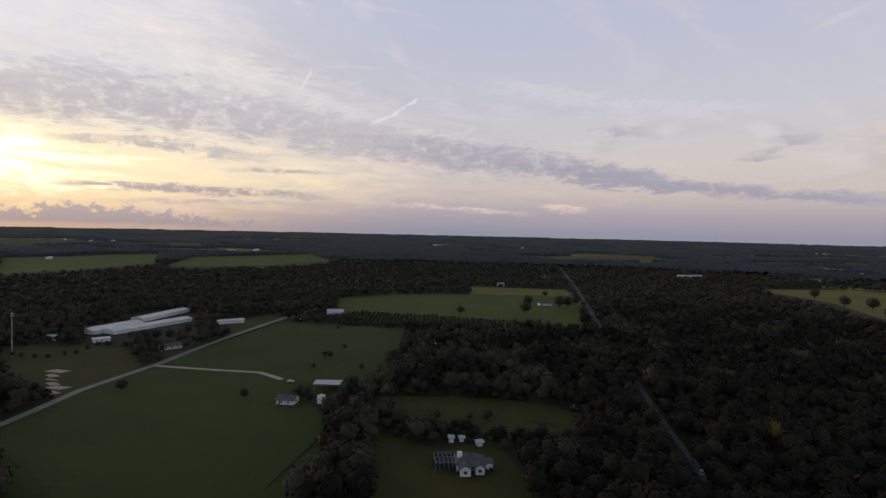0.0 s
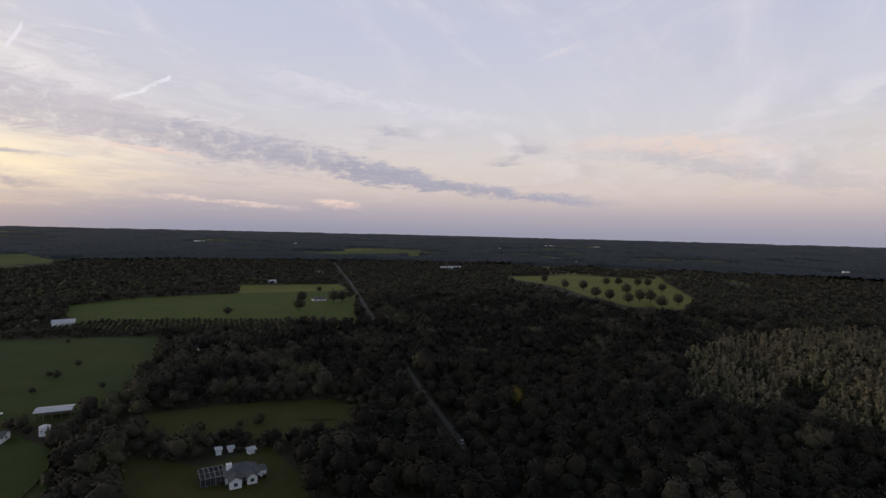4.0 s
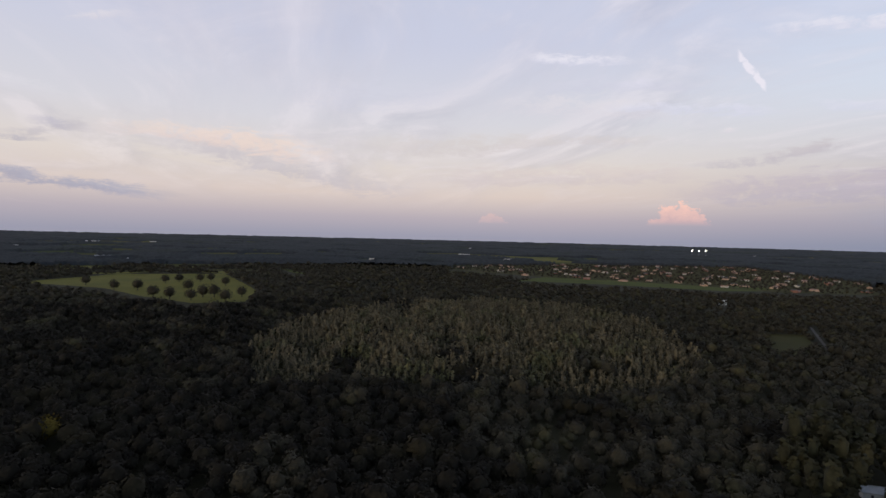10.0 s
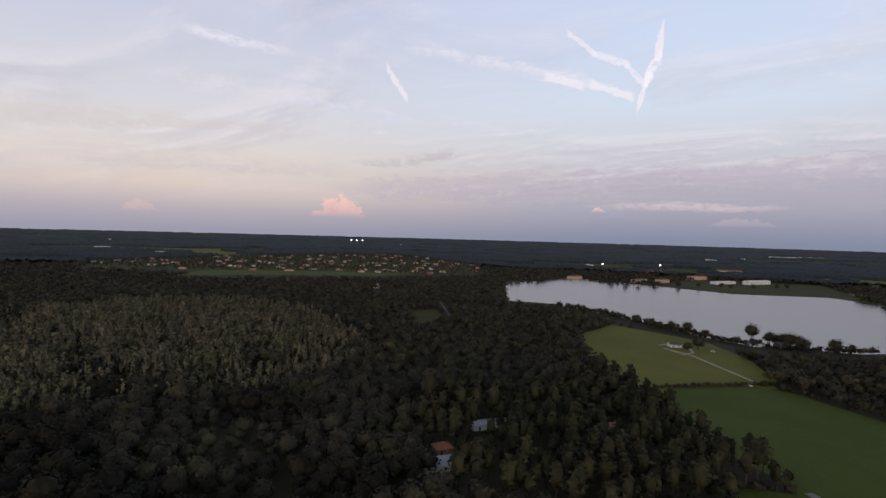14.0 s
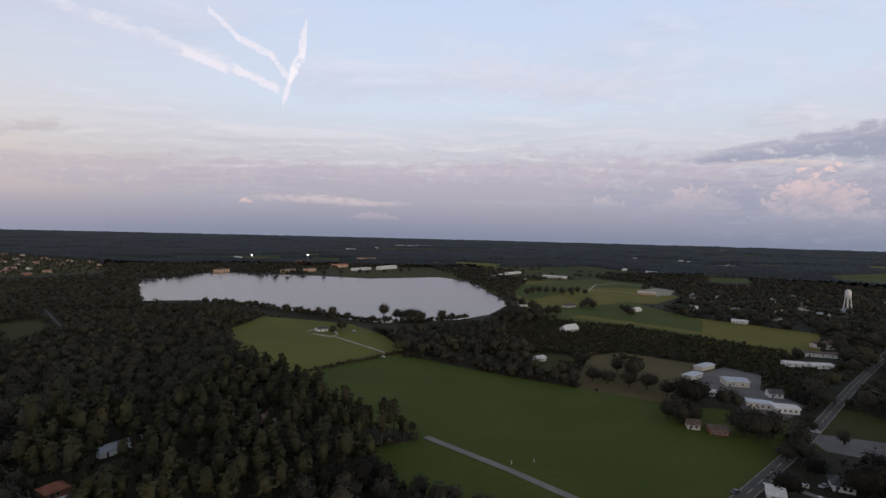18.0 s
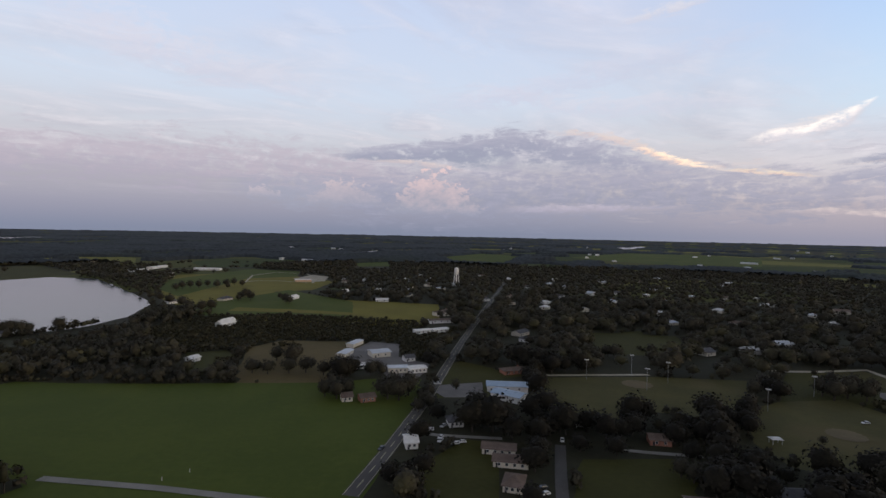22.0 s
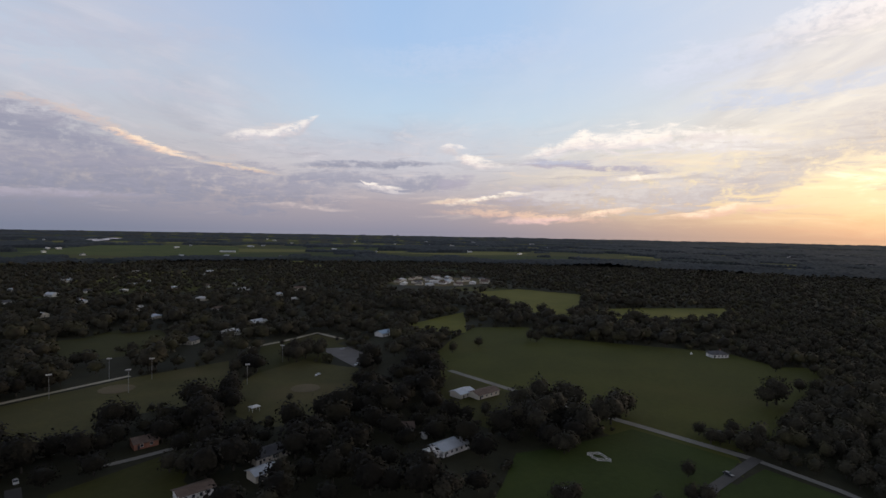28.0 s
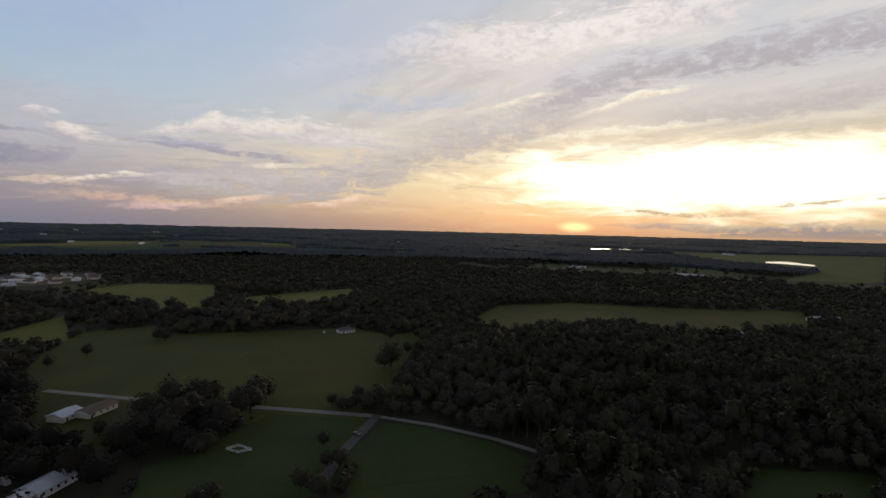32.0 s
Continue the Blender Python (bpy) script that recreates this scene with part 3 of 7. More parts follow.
# scud: short broken streaks low over the western half, bright edges against grey
SCUD = w.noise(w.xyz(w.m("MULTIPLY", AZ, 0.09), w.m("MULTIPLY", w.m("ADD", EL, w.m("MULTIPLY", RAG, 1.5)), 0.85), 13.0), 1.7, 7, 0.62, 0.7)
low = w.m("MULTIPLY", w.step(EL, 0.8, 2.2), w.step(EL, 12.5, 7.0))
half = w.m("ADD", w.m("MULTIPLY", w.step(w.m("ABSOLUTE", off(252.0)), 66, 38), 0.75), w.m("MULTIPLY", w.step(w.m("ABSOLUTE", off(340.0)), 60, 30), 0.45), clamp=True)
gilt = w.mix(w.step(SUNOFF, 75, 20), (0.78, 0.66, 0.64), (1.40, 1.08, 0.70))
dusk = w.mix(w.step(SUNOFF, 75, 20), (0.40, 0.38, 0.46), (0.60, 0.50, 0.44))
col = w.mix(w.m("MULTIPLY", w.m("MULTIPLY", w.step(SCUD, 0.46, 0.34), low), w.m("MULTIPLY", half, 0.35)), col, dusk)
col = w.mix(w.m("MULTIPLY", w.m("MULTIPLY", w.step(SCUD, 0.55, 0.66), low), w.m("MULTIPLY", half, 0.40)), col, gilt)
# condensation trails and bright wisps
for row in (
    (352.4, 11.5, 354.8, 12.5, 0.16, WHITE, 0.85, 1.6, 0.5), (354.3, 12.3, 356.8, 14.0, 0.22, WHITE, 0.85, 1.6, 0.5), (344.5, 14.2, 345.6, 16.2, 0.30, WHITE, 0.8, 0.5, 0.5),
    (98.9, 17.4, 101.2, 14.4, 0.45, WHITE, 0.75, 0.8, 0.5), (118.2, 20.9, 121.3, 18.6, 0.30, WHITE, 0.7, 1.3, 0.5), (120.8, 18.8, 124.6, 17.4, 0.34, WHITE, 0.75, 1.3, 0.5), (124.0, 17.6, 126.2, 15.4, 0.36, WHITE, 0.8, 1.2, 0.5),
    (125.4, 13.4, 126.5, 16.2, 0.75, WHITE, 0.85, 0.9, 0.5), (126.0, 15.6, 127.6, 18.4, 0.9, (0.98, 0.92, 0.97), 0.85, 0.9, 0.5), (126.9, 18.0, 127.7, 20.3, 1.3, WHITE, 0.8, 0.9, 0.5), (116, 16.9, 120, 15.8, 0.4, WHITE, 0.75, 1.0, 0.5), (120.6, 16.0, 125, 14.4, 0.4, WHITE, 0.8, 1.0, 0.5),
):
    col = streak(col, *row)
# heaped clouds along the horizon
col = cumulus(col, 94.3, 1.8, 3.0, 2.3, (1.0, 0.62, 0.52), (0.62, 0.44, 0.46), 0.9)
col = cumulus(col, 75.3, 1.6, 1.7, 1.2, (0.80, 0.54, 0.50), (0.55, 0.44, 0.48), 0.6)
col = cumulus(col, 122.0, 2.9, 0.8, 0.8, (1.0, 0.74, 0.62), (0.62, 0.48, 0.50), 0.9)
col = cumulus(col, 135.0, 1.6, 3.5, 0.9, (0.60, 0.48, 0.52), (0.40, 0.38, 0.47), 0.5)
col = cumulus(col, 178.0, 2.2, 5.6, 4.9, (0.82, 0.62, 0.62), (0.36, 0.37, 0.46), 0.9)
col = cumulus(col, 168.5, 2.9, 4.6, 2.8, (0.66, 0.55, 0.58), (0.38, 0.38, 0.47), 0.75)
col = cumulus(col, 160.0, 3.4, 2.0, 1.3, (0.72, 0.60, 0.63), (0.42, 0.41, 0.50), 0.6)
col = cumulus(col, 327.0, 0.0, 14.0, 2.0, (0.46, 0.40, 0.45), (0.40, 0.34, 0.39), 0.75)
col = cumulus(col, 306.0, -0.2, 8.0, 1.2, (0.50, 0.44, 0.44), (0.46, 0.38, 0.38), 0.6)
# the sun's core, low in a gap of the cloud
d, e = off(SUN_AZ), w.m("MULTIPLY", w.m("SUBTRACT", EL, 0.45), 1.5)
core = w.step(w.m("SQRT", w.m("ADD", w.m("MULTIPLY", w.m("MULTIPLY", d, d), 0.22), w.m("MULTIPLY", e, e))), 1.1, 0.15)
col = w.mix(w.m("MULTIPLY", core, 0.95), col, (2.6, 1.7, 0.75))
# overhead the dusk sky deepens to dark blue
col = w.mix(w.step(EL, 27, 50), col, (0.080, 0.088, 0.105))
# below the horizon: dim land
col = w.mix(w.step(EL, -0.6, -2.5), col, (0.05, 0.06, 0.07))
bg = wt.nodes.new("ShaderNodeBackground")
wout = wt.nodes.new("ShaderNodeOutputWorld")
wt.links.new(col, bg.inputs[0])
bg.inputs[1].default_value = 1.0
wt.links.new(bg.outputs[0], wout.inputs[0])

sun_data = bpy.data.lights.new("setting_sun", "SUN")
sun_data.energy, sun_data.angle, sun_data.color = 0.9, radians(8), (1.0, 0.74, 0.50)
sun = new("setting_sun", sun_data)
sd = Vector((math.sin(radians(SUN_AZ)), math.cos(radians(SUN_AZ)), math.tan(radians(3.0))))
sun.matrix_world = look(sd * 500, (0, 0, 0))

# ---------------------------------------------------------------- materials
def material(name, rough=0.9, metal=0.0, spec=0.2):
    mt = bpy.data.materials.new(name)
    mt.use_nodes = True
    n = Net(mt.node_tree)
    b = mt.node_tree.nodes["Principled BSDF"]
    b.inputs["Roughness"].default_value, b.inputs["Metallic"].default_value = rough, metal
    b.inputs["Specular IOR Level"].default_value = spec
    tc = mt.node_tree.nodes.new("ShaderNodeTexCoord")
    return mt, n, b, tc.outputs["Object"]


def surface(name, a, b_, scale, fine, c=None, rough=0.9, metal=0.0, spec=0.2, bump=0.0, island=0.0, per_object=0.0):
    """Two colours mottled at a large and a fine scale (metres), with an optional third, bump and piece-by-piece tone."""
    mt, n, b, co = material(name, rough, metal, spec)
    big = n.noise(co, 1.0 / scale, 4, 0.6, 0.3)
    small = n.noise(co, 1.0 / fine, 5, 0.65)
    col = n.mix(n.step(n.m("ADD", n.m("MULTIPLY", big, 0.6), n.m("MULTIPLY", small, 0.4)), 0.38, 0.62), a, b_)
    if c:
        col = n.mix(n.m("MULTIPLY", n.step(n.noise(co, 1.0 / (scale * 2.7), 3, 0.5), 0.52, 0.68), 0.7), col, c)
    if island or per_object:
        src = mt.node_tree.nodes.new("ShaderNodeNewGeometry" if island else "ShaderNodeObjectInfo")
        rnd = src.outputs["Random Per Island"] if island else src.outputs["Random"]
        amt = island or per_object
        hsv = mt.node_tree.nodes.new("ShaderNodeHueSaturation")
        n.put(hsv.inputs["Value"], n.m("ADD", n.m("MULTIPLY", rnd, 2 * amt), 1 - amt))
        n.put(hsv.inputs["Color"], col)
        col = hsv.outputs[0]
    n.put(b.inputs["Base Color"], col)
    if bump:
        bp = mt.node_tree.nodes.new("ShaderNodeBump")
        bp.inputs["Strength"].default_value, bp.inputs["Distance"].default_value = 0.6, bump
        n.put(bp.inputs["Height"], small)
        n.put(b.inputs["Normal"], bp.outputs[0])
    return mt


M_GROUND = surface("undergrowth", (0.027, 0.027, 0.016), (0.04, 0.039, 0.022), 60, 5, (0.046, 0.046, 0.025), spec=0.15)
M_GRASS = surface("pasture_grass", (0.0450, 0.0458, 0.0122), (0.0576, 0.0572, 0.0151), 45, 3.0, (0.0684, 0.0591, 0.0166), bump=0.3, spec=0.12)
M_PASTURE = surface("green_pasture", (0.0346, 0.0524, 0.0121), (0.0462, 0.0655, 0.0146), 45, 3.0, (0.0544, 0.0617, 0.0153), bump=0.3, spec=0.12)
M_HAY = surface("mown_hay_stubble", (0.0593, 0.0660, 0.0143), (0.0745, 0.0806, 0.0170), 55, 4.0, (0.0851, 0.0806, 0.0197), bump=0.3, spec=0.12)
M_TURF = surface("worn_turf", (0.07, 0.066, 0.025), (0.09, 0.083, 0.031), 30, 3.0, (0.11, 0.09, 0.04), bump=0.3, spec=0.12)
M_LUSH = surface("lush_grass", (0.0632, 0.0858, 0.0157), (0.0785, 0.1008, 0.0185), 60, 4.0, (0.0939, 0.1077, 0.0199), bump=0.3, spec=0.12)
M_OLIVE = surface("dry_grass", (0.148, 0.132, 0.026), (0.182, 0.16, 0.031), 50, 4.0, (0.118, 0.112, 0.025), bump=0.3, spec=0.12)
M_YELLOW = surface("yellow_pasture", (0.134, 0.134, 0.028), (0.164, 0.16, 0.034), 60, 5.0, (0.112, 0.12, 0.027), bump=0.3, spec=0.12)
M_BROWN = surface("bare_stubble", (0.11, 0.088, 0.042), (0.136, 0.106, 0.05), 40, 4.0, (0.088, 0.082, 0.038), bump=0.3, spec=0.1)
M_LEAF = surface("oak_leaves", (0.0227, 0.0211, 0.0158), (0.0518, 0.0475, 0.0316), 9, 1.0, (0.0670, 0.0637, 0.0306), bump=0.25, island=0.12, spec=0.2, rough=0.85)
# far canopy: the blue of distance haze is mixed into its base colour
M_FARHAZE = surface("hazed_far_canopy", (0.0340, 0.0410, 0.0473), (0.0480, 0.0570, 0.0638), 160, 14, (0.0400, 0.0500, 0.0440), spec=0.1)
# oak leaves again, with the shade of backlit woods put into the base colour
M_SHADELEAF = surface("shaded_oak_leaves", (0.0092, 0.0085, 0.0070), (0.0200, 0.0185, 0.0133), 9, 1.0, (0.0296, 0.0266, 0.0148), bump=0.25, island=0.12, spec=0.16, rough=0.85)
M_PINE = surface("pine_needles", (0.0211, 0.0220, 0.0123), (0.0387, 0.0387, 0.0194), 8, 1.2, (0.0510, 0.0475, 0.0238), island=0.12, spec=0.2, rough=0.85)
M_CYP = surface("cypress_leaves", (0.0854, 0.0756, 0.0512), (0.1525, 0.1318, 0.0805), 14, 2.0, (0.0878, 0.0976, 0.0439), island=0.14, spec=0.2, rough=0.85)
M_YLEAF = surface("yellowing_leaves", (0.1, 0.08, 0.022), (0.14, 0.11, 0.03), 4, 1.0, island=0.3, rough=0.8, spec=0)
M_SCRUB = surface("scrub_leaves", (0.03, 0.028, 0.014), (0.046, 0.042, 0.021), 12, 1.5, (0.056, 0.046, 0.024), island=0.35, spec=0.18, rough=0.85)
M_BARK = surface("bark", (0.045, 0.040, 0.034), (0.075, 0.066, 0.056), 2.0, 0.3)
M_PALEBARK = surface("pale_bark", (0.085, 0.08, 0.07), (0.13, 0.12, 0.108), 2.0, 0.3)
M_ASPH = surface("worn_asphalt", (0.085, 0.081, 0.078), (0.11, 0.104, 0.1), 20, 0.8, (0.072, 0.069, 0.067), rough=0.85)
M_LOT = surface("pale_asphalt", (0.15, 0.142, 0.138), (0.195, 0.183, 0.176), 12, 0.8, (0.125, 0.118, 0.114))
M_GRAVEL = surface("pale_gravel", (0.2, 0.195, 0.18), (0.26, 0.25, 0.23), 12, 0.6, (0.18, 0.165, 0.145))
M_SAND = surface("sand", (0.36, 0.32, 0.25), (0.44, 0.40, 0.32), 10, 0.8, (0.30, 0.28, 0.20))
M_LINE = surface("road_paint", (0.50, 0.46, 0.30), (0.58, 0.54, 0.38), 3, 0.3)
M_WHITE = surface("white_paint", (0.62, 0.62, 0.62), (0.76, 0.76, 0.75), 5, 0.6, (0.56, 0.56, 0.54), rough=0.6)
M_CREAM = surface("cream_siding", (0.52, 0.49, 0.42), (0.62, 0.58, 0.50), 5, 0.5, rough=0.7)
M_METAL = surface("galvanised_roof", (0.44, 0.47, 0.52), (0.56, 0.59, 0.64), 8, 0.7, (0.40, 0.42, 0.45), rough=0.5, metal=0.3, spec=0.5)
M_BLUE = surface("blue_metal_roof", (0.30, 0.40, 0.52), (0.38, 0.48, 0.60), 8, 0.7, (0.44, 0.50, 0.58), rough=0.5, metal=0.2, spec=0.5)
M_SHINGLE = surface("grey_shingle", (0.085, 0.085, 0.095), (0.125, 0.125, 0.132), 4, 0.35, (0.10, 0.098, 0.10), bump=0.02)
M_BSHINGLE = surface("brown_shingle", (0.115, 0.085, 0.070), (0.165, 0.125, 0.105), 4, 0.35, (0.20, 0.15, 0.13), bump=0.02)
M_RED = surface("terracotta_roof", (0.30, 0.12, 0.08), (0.40, 0.17, 0.11), 4, 0.4, bump=0.02)
M_BRICK = surface("red_brick", (0.26, 0.12, 0.085), (0.34, 0.17, 0.12), 3, 0.25)
M_ROSE = surface("rose_tile", (0.24, 0.15, 0.125), (0.32, 0.21, 0.18), 3, 0.3, (0.38, 0.30, 0.26), bump=0.02)
M_STEEL = surface("steel", (0.30, 0.31, 0.32), (0.40, 0.41, 0.42), 2, 0.2, rough=0.45, metal=0.6, spec=0.5)
M_DARK = surface("dark_trim", (0.03, 0.03, 0.035), (0.05, 0.05, 0.055), 2, 0.3, rough=0.5)
M_TYRE = surface("rubber", (0.02, 0.02, 0.02), (0.032, 0.032, 0.032), 1, 0.1)
M_GLASS = surface("window_glass", (0.03, 0.04, 0.05), (0.045, 0.055, 0.065), 2, 0.5, rough=0.08, spec=0.8)
M_WOOD = surface("weathered_wood", (0.17, 0.14, 0.11), (0.25, 0.21, 0.17), 2, 0.2)
M_CLAY = surface("infield_clay", (0.12, 0.098, 0.055), (0.15, 0.118, 0.068), 12, 1.0)
M_CARS = {k: surface("car_paint_" + k, v, tuple(min(1, x * 1.15) for x in v), 2, 0.3, rough=0.3, spec=0.6) for k, v in
          (("white", (0.62, 0.62, 0.63)), ("silver", (0.38, 0.39, 0.41)), ("dark", (0.03, 0.032, 0.04)), ("red", (0.30, 0.03, 0.025)))}


def make_screen():
    """Insect screen: a dark mesh that lets most of the light through."""
    mt = surface("insect_screen", (0.020, 0.024, 0.028), (0.030, 0.034, 0.040), 1, 0.1)
    mt.node_tree.nodes["Principled BSDF"].inputs["Alpha"].default_value = 0.55
    return mt


M_SCREEN = make_screen()


def make_water():
    mt, n, b, co = material("lake_water", 0.16, 0.0, 0.34)
    n.put(b.inputs["Base Color"], (0.020, 0.028, 0.034, 1))
    bp = mt.node_tree.nodes.new("ShaderNodeBump")
    bp.inputs["Strength"].default_value, bp.inputs["Distance"].default_value = 0.25, 0.25
    n.put(bp.inputs["Height"], n.noise(co, 0.35, 3, 0.6))
    n.put(b.inputs["Normal"], bp.outputs[0])
    return mt


M_WATER = make_water()


def lamp_material(name, colour, power):
    mt = bpy.data.materials.new(name)
    mt.use_nodes = True
    b = mt.node_tree.nodes["Principled BSDF"]
    b.inputs["Base Color"].default_value = (*colour, 1)
    b.inputs["Emission Color"].default_value, b.inputs["Emission Strength"].default_value = (*colour, 1), power
    return mt


M_LAMP = lamp_material("lamp_glow", (1.0, 0.93, 0.82), 6.0)

# ---------------------------------------------------------------- plan helpers
def rise(r):
    """Height of the land: flat round the middle, rising gently to the skyline."""
    return 63.0 * np.clip((np.asarray(r, float) - 1400.0) / 3450.0, 0, 1) ** 1.3


def land(x, y):
    return float(rise(math.hypot(x, y)))


def farscale(r):
    """The far land is drawn nearer and higher than it lies: by how much its things are made smaller."""
    return 1.0 - rise(r) / 100.0


def mesh_from(name, verts, faces, mats, index=None, smooth=False, normals=None):
    """A mesh from arrays: verts (n, 3), faces (m, 3 or 4)."""
    verts, faces = np.asarray(verts, np.float32), np.asarray(faces, np.int32)
    me = bpy.data.meshes.new(name)
    k = faces.shape[1]
    me.vertices.add(len(verts))
    me.vertices.foreach_set("co", verts.ravel())
    me.loops.add(faces.size)
    me.loops.foreach_set("vertex_index", faces.ravel())
    me.polygons.add(len(faces))
    me.polygons.foreach_set("loop_start", np.arange(0, faces.size, k, dtype=np.int32))
    for mt in mats:
        me.materials.append(mt)
    if index is not None:
        me.polygons.foreach_set("material_index", np.asarray(index, np.int32))
    if smooth:
        me.polygons.foreach_set("use_smooth", np.ones(len(faces), bool))
    me.update(calc_edges=True)
    if normals is not None:
        at = me.attributes.new("custom_normal", "FLOAT_VECTOR", "POINT")
        at.data.foreach_set("vector", np.asarray(normals, np.float32).ravel())
    return me


def part(name, bm, mt, parent, label=""):
    me = bpy.data.meshes.new(name)
    bm.to_mesh(me)
    bm.free()
    me.materials.append(mt)
    ob = new(name, me)
    if parent is not None:
        ob.parent = parent
    if label:
        ob["label"] = label
    return ob


def inside(px, py, poly):
    hit = np.zeros(px.shape, bool)
    n = len(poly)
    for i in range(n):
        (x0, y0), (x1, y1) = poly[i], poly[(i + 1) % n]
        if y0 == y1:
            continue
        c = (y0 > py) != (y1 > py)
        hit ^= c & (px < (x1 - x0) * (py - y0) / (y1 - y0) + x0)
    return hit


def near_line(px, py, pts, dist):
    hit = np.zeros(px.shape, bool)
    for (x0, y0), (x1, y1) in zip(pts, pts[1:]):
        dx, dy = x1 - x0, y1 - y0
        s = np.clip(((px - x0) * dx + (py - y0) * dy) / (dx * dx + dy * dy), 0, 1)
        hit |= np.hypot(px - x0 - s * dx, py - y0 - s * dy) < dist
    return hit


OPEN, ROADS, CLEAR = [], [], []
level = 0.02


def field(name, label, mt, corners, category="field"):
    """A field, lot or water sheet laid on the land, its outline slightly uneven."""
    global level
    level += 0.002
    OPEN.append(corners)
    pts, n = [], len(corners)
    for i in range(n):
        a, b = Vector((*corners[i], 0)), Vector((*corners[(i + 1) % n], 0))
        k = max(1, int((b - a).length / 14))
        side = Vector((-(b - a).y, (b - a).x, 0)).normalized()
        for j in range(k):
            p = a.lerp(b, j / k)
            if category != "parking lot" and j:
                p += side * 3.0 * noise.noise(p * 0.03)
            pts.append(p)
    bm = bmesh.new()
    f = bm.faces.new([bm.verts.new((p.x, p.y, land(p.x, p.y) + level)) for p in pts])
    f.normal_update()
    if f.normal.z < 0:
        f.normal_flip()
    bmesh.ops.triangulate(bm, faces=[f])
    if max(math.hypot(*c) for c in corners) > 1300:
        for _ in range(5):
            long_edges = [e for e in bm.edges if e.calc_length() > 160]
            bmesh.ops.subdivide_edges(bm, edges=long_edges, cuts=1)
            bmesh.ops.triangulate(bm, faces=[q for q in bm.faces if len(q.verts) > 3])
        for v in bm.verts:
            v.co.z = land(v.co.x, v.co.y) + level
    reach = max(math.hypot(*c) for c in corners)
    if reach < 1000 and category not in ("parking lot", "lake", "pond"):
        # the grass runs on under the trees that stand before it
        for k, dz in ((0.95, 0.03), (0.90, 0.036)):
            under = bmesh.new()
            f = under.faces.new([under.verts.new((p.x * k, p.y * k, 0.006 + dz * level * 0.1)) for p in pts])
            f.normal_update()
            if f.normal.z < 0:
                f.normal_flip()
            bmesh.ops.triangulate(under, faces=[f])
            tagged(part("grass_margin", under, mt, None), "rough grass margin under the trees", "grass", kind="structure")
    ob = part(name, bm, mt, None)
    return tagged(ob, label, category, kind="structure")


def ribbon(pts, width, lift, offset=0.0, dash=0.0, gap=0.0):
    """A bmesh strip along a line, on the land; optional dashes."""
    vs = [Vector((*p, 0)) for p in pts]
    fine = []
    for a, b in zip(vs, vs[1:]):
        k = max(1, int((b - a).length / (dash or 12.0)))
        fine += [a.lerp(b, j / k) for j in range(k)]
    fine.append(vs[-1])
    bm = bmesh.new()
    prev = None
    for i, p in enumerate(fine):
        d = (fine[min(i + 1, len(fine) - 1)] - fine[max(i - 1, 0)]).normalized()
        s = Vector((-d.y, d.x, 0))
        z = land(p.x, p.y) + lift
        row = [bm.verts.new((*(p + s * (offset + k * width / 2)).xy, z)) for k in (1, -1)]
        if prev and not (gap and i % 2):
            bm.faces.new((prev[1], row[1], row[0], prev[0]))
        prev = row
    return bm


def road(name, label, mt, pts, width, margin=2.5, lines=False):
    global level
    level += 0.002
    ROADS.append((pts, width / 2 + margin))
    ob = tagged(part(name, ribbon(pts, width, 0.06 + level), mt, None), label, "road", kind="structure")
    if lines:
        part("centre_line", ribbon(pts, 0.28, 0.075 + level, 0.0, 6.0, 1), M_LINE, ob, "faded yellow centre line")
        for s in (-1, 1):
            part("edge_line", ribbon(pts, 0.18, 0.075 + level, s * (width / 2 - 0.5)), M_LINE, ob, "faded pale edge line")
    return ob


def azim(X, Y):
    return np.degrees(np.arctan2(X, Y)) % 360


def patchy(X, Y, size, seed):
    """Smooth random field of about unit range, features of that size in metres."""
    g = np.random.default_rng(seed)
    v = np.zeros(X.shape)
    for o in range(14):
        a, ph = g.uniform(0, 2 * np.pi), g.uniform(0, 2 * np.pi)
        f = 2 * np.pi / size * g.uniform(0.5, 1.8)
        v += np.sin((X * math.cos(a) + Y * math.sin(a)) * f + ph)
    return v / 3.7


def openland(X, Y):
    """Far pastures: where the woods open, oftener to the south-west and west."""
    az, k = azim(X, Y), farscale(np.hypot(X, Y))
    X, Y = X / k, Y / k
    gap = 0.9 * patchy(X, Y, 2200, 31) + 0.7 * patchy(X, Y, 900, 32) + 0.75 * patchy(X, Y, 340, 34) + 0.25 * np.clip((np.hypot(X, Y) - 1500) / 1500, 0, 1)
    bias = 1.55 * np.exp(-((az - 214) / 30) ** 2) + 0.45 * np.exp(-((az - 322) / 24) ** 2) + 0.2 * np.exp(-((az - 30) / 40) ** 2)
    return gap + bias > 1.15


# ---------------------------------------------------------------- ground, fields, roads
rings = np.concatenate([[0.5], np.linspace(60, 1400, 16), np.geomspace(1450, 4900, 40)])
spokes = 160
ang = np.linspace(0, 2 * np.pi, spokes, endpoint=False)
gx, gy = np.outer(rings, np.sin(ang)), np.outer(rings, np.cos(ang))
gv = np.stack([gx, gy, np.repeat(rise(rings)[:, None], spokes, 1)], -1).reshape(-1, 3)
i0 = (np.arange(len(rings) - 1)[:, None] * spokes + np.arange(spokes)[None]).ravel()
j1 = (np.arange(len(rings) - 1)[:, None] * spokes + (np.arange(spokes)[None] + 1) % spokes).ravel()
gf = np.stack([i0, i0 + spokes, j1 + spokes, j1], -1)
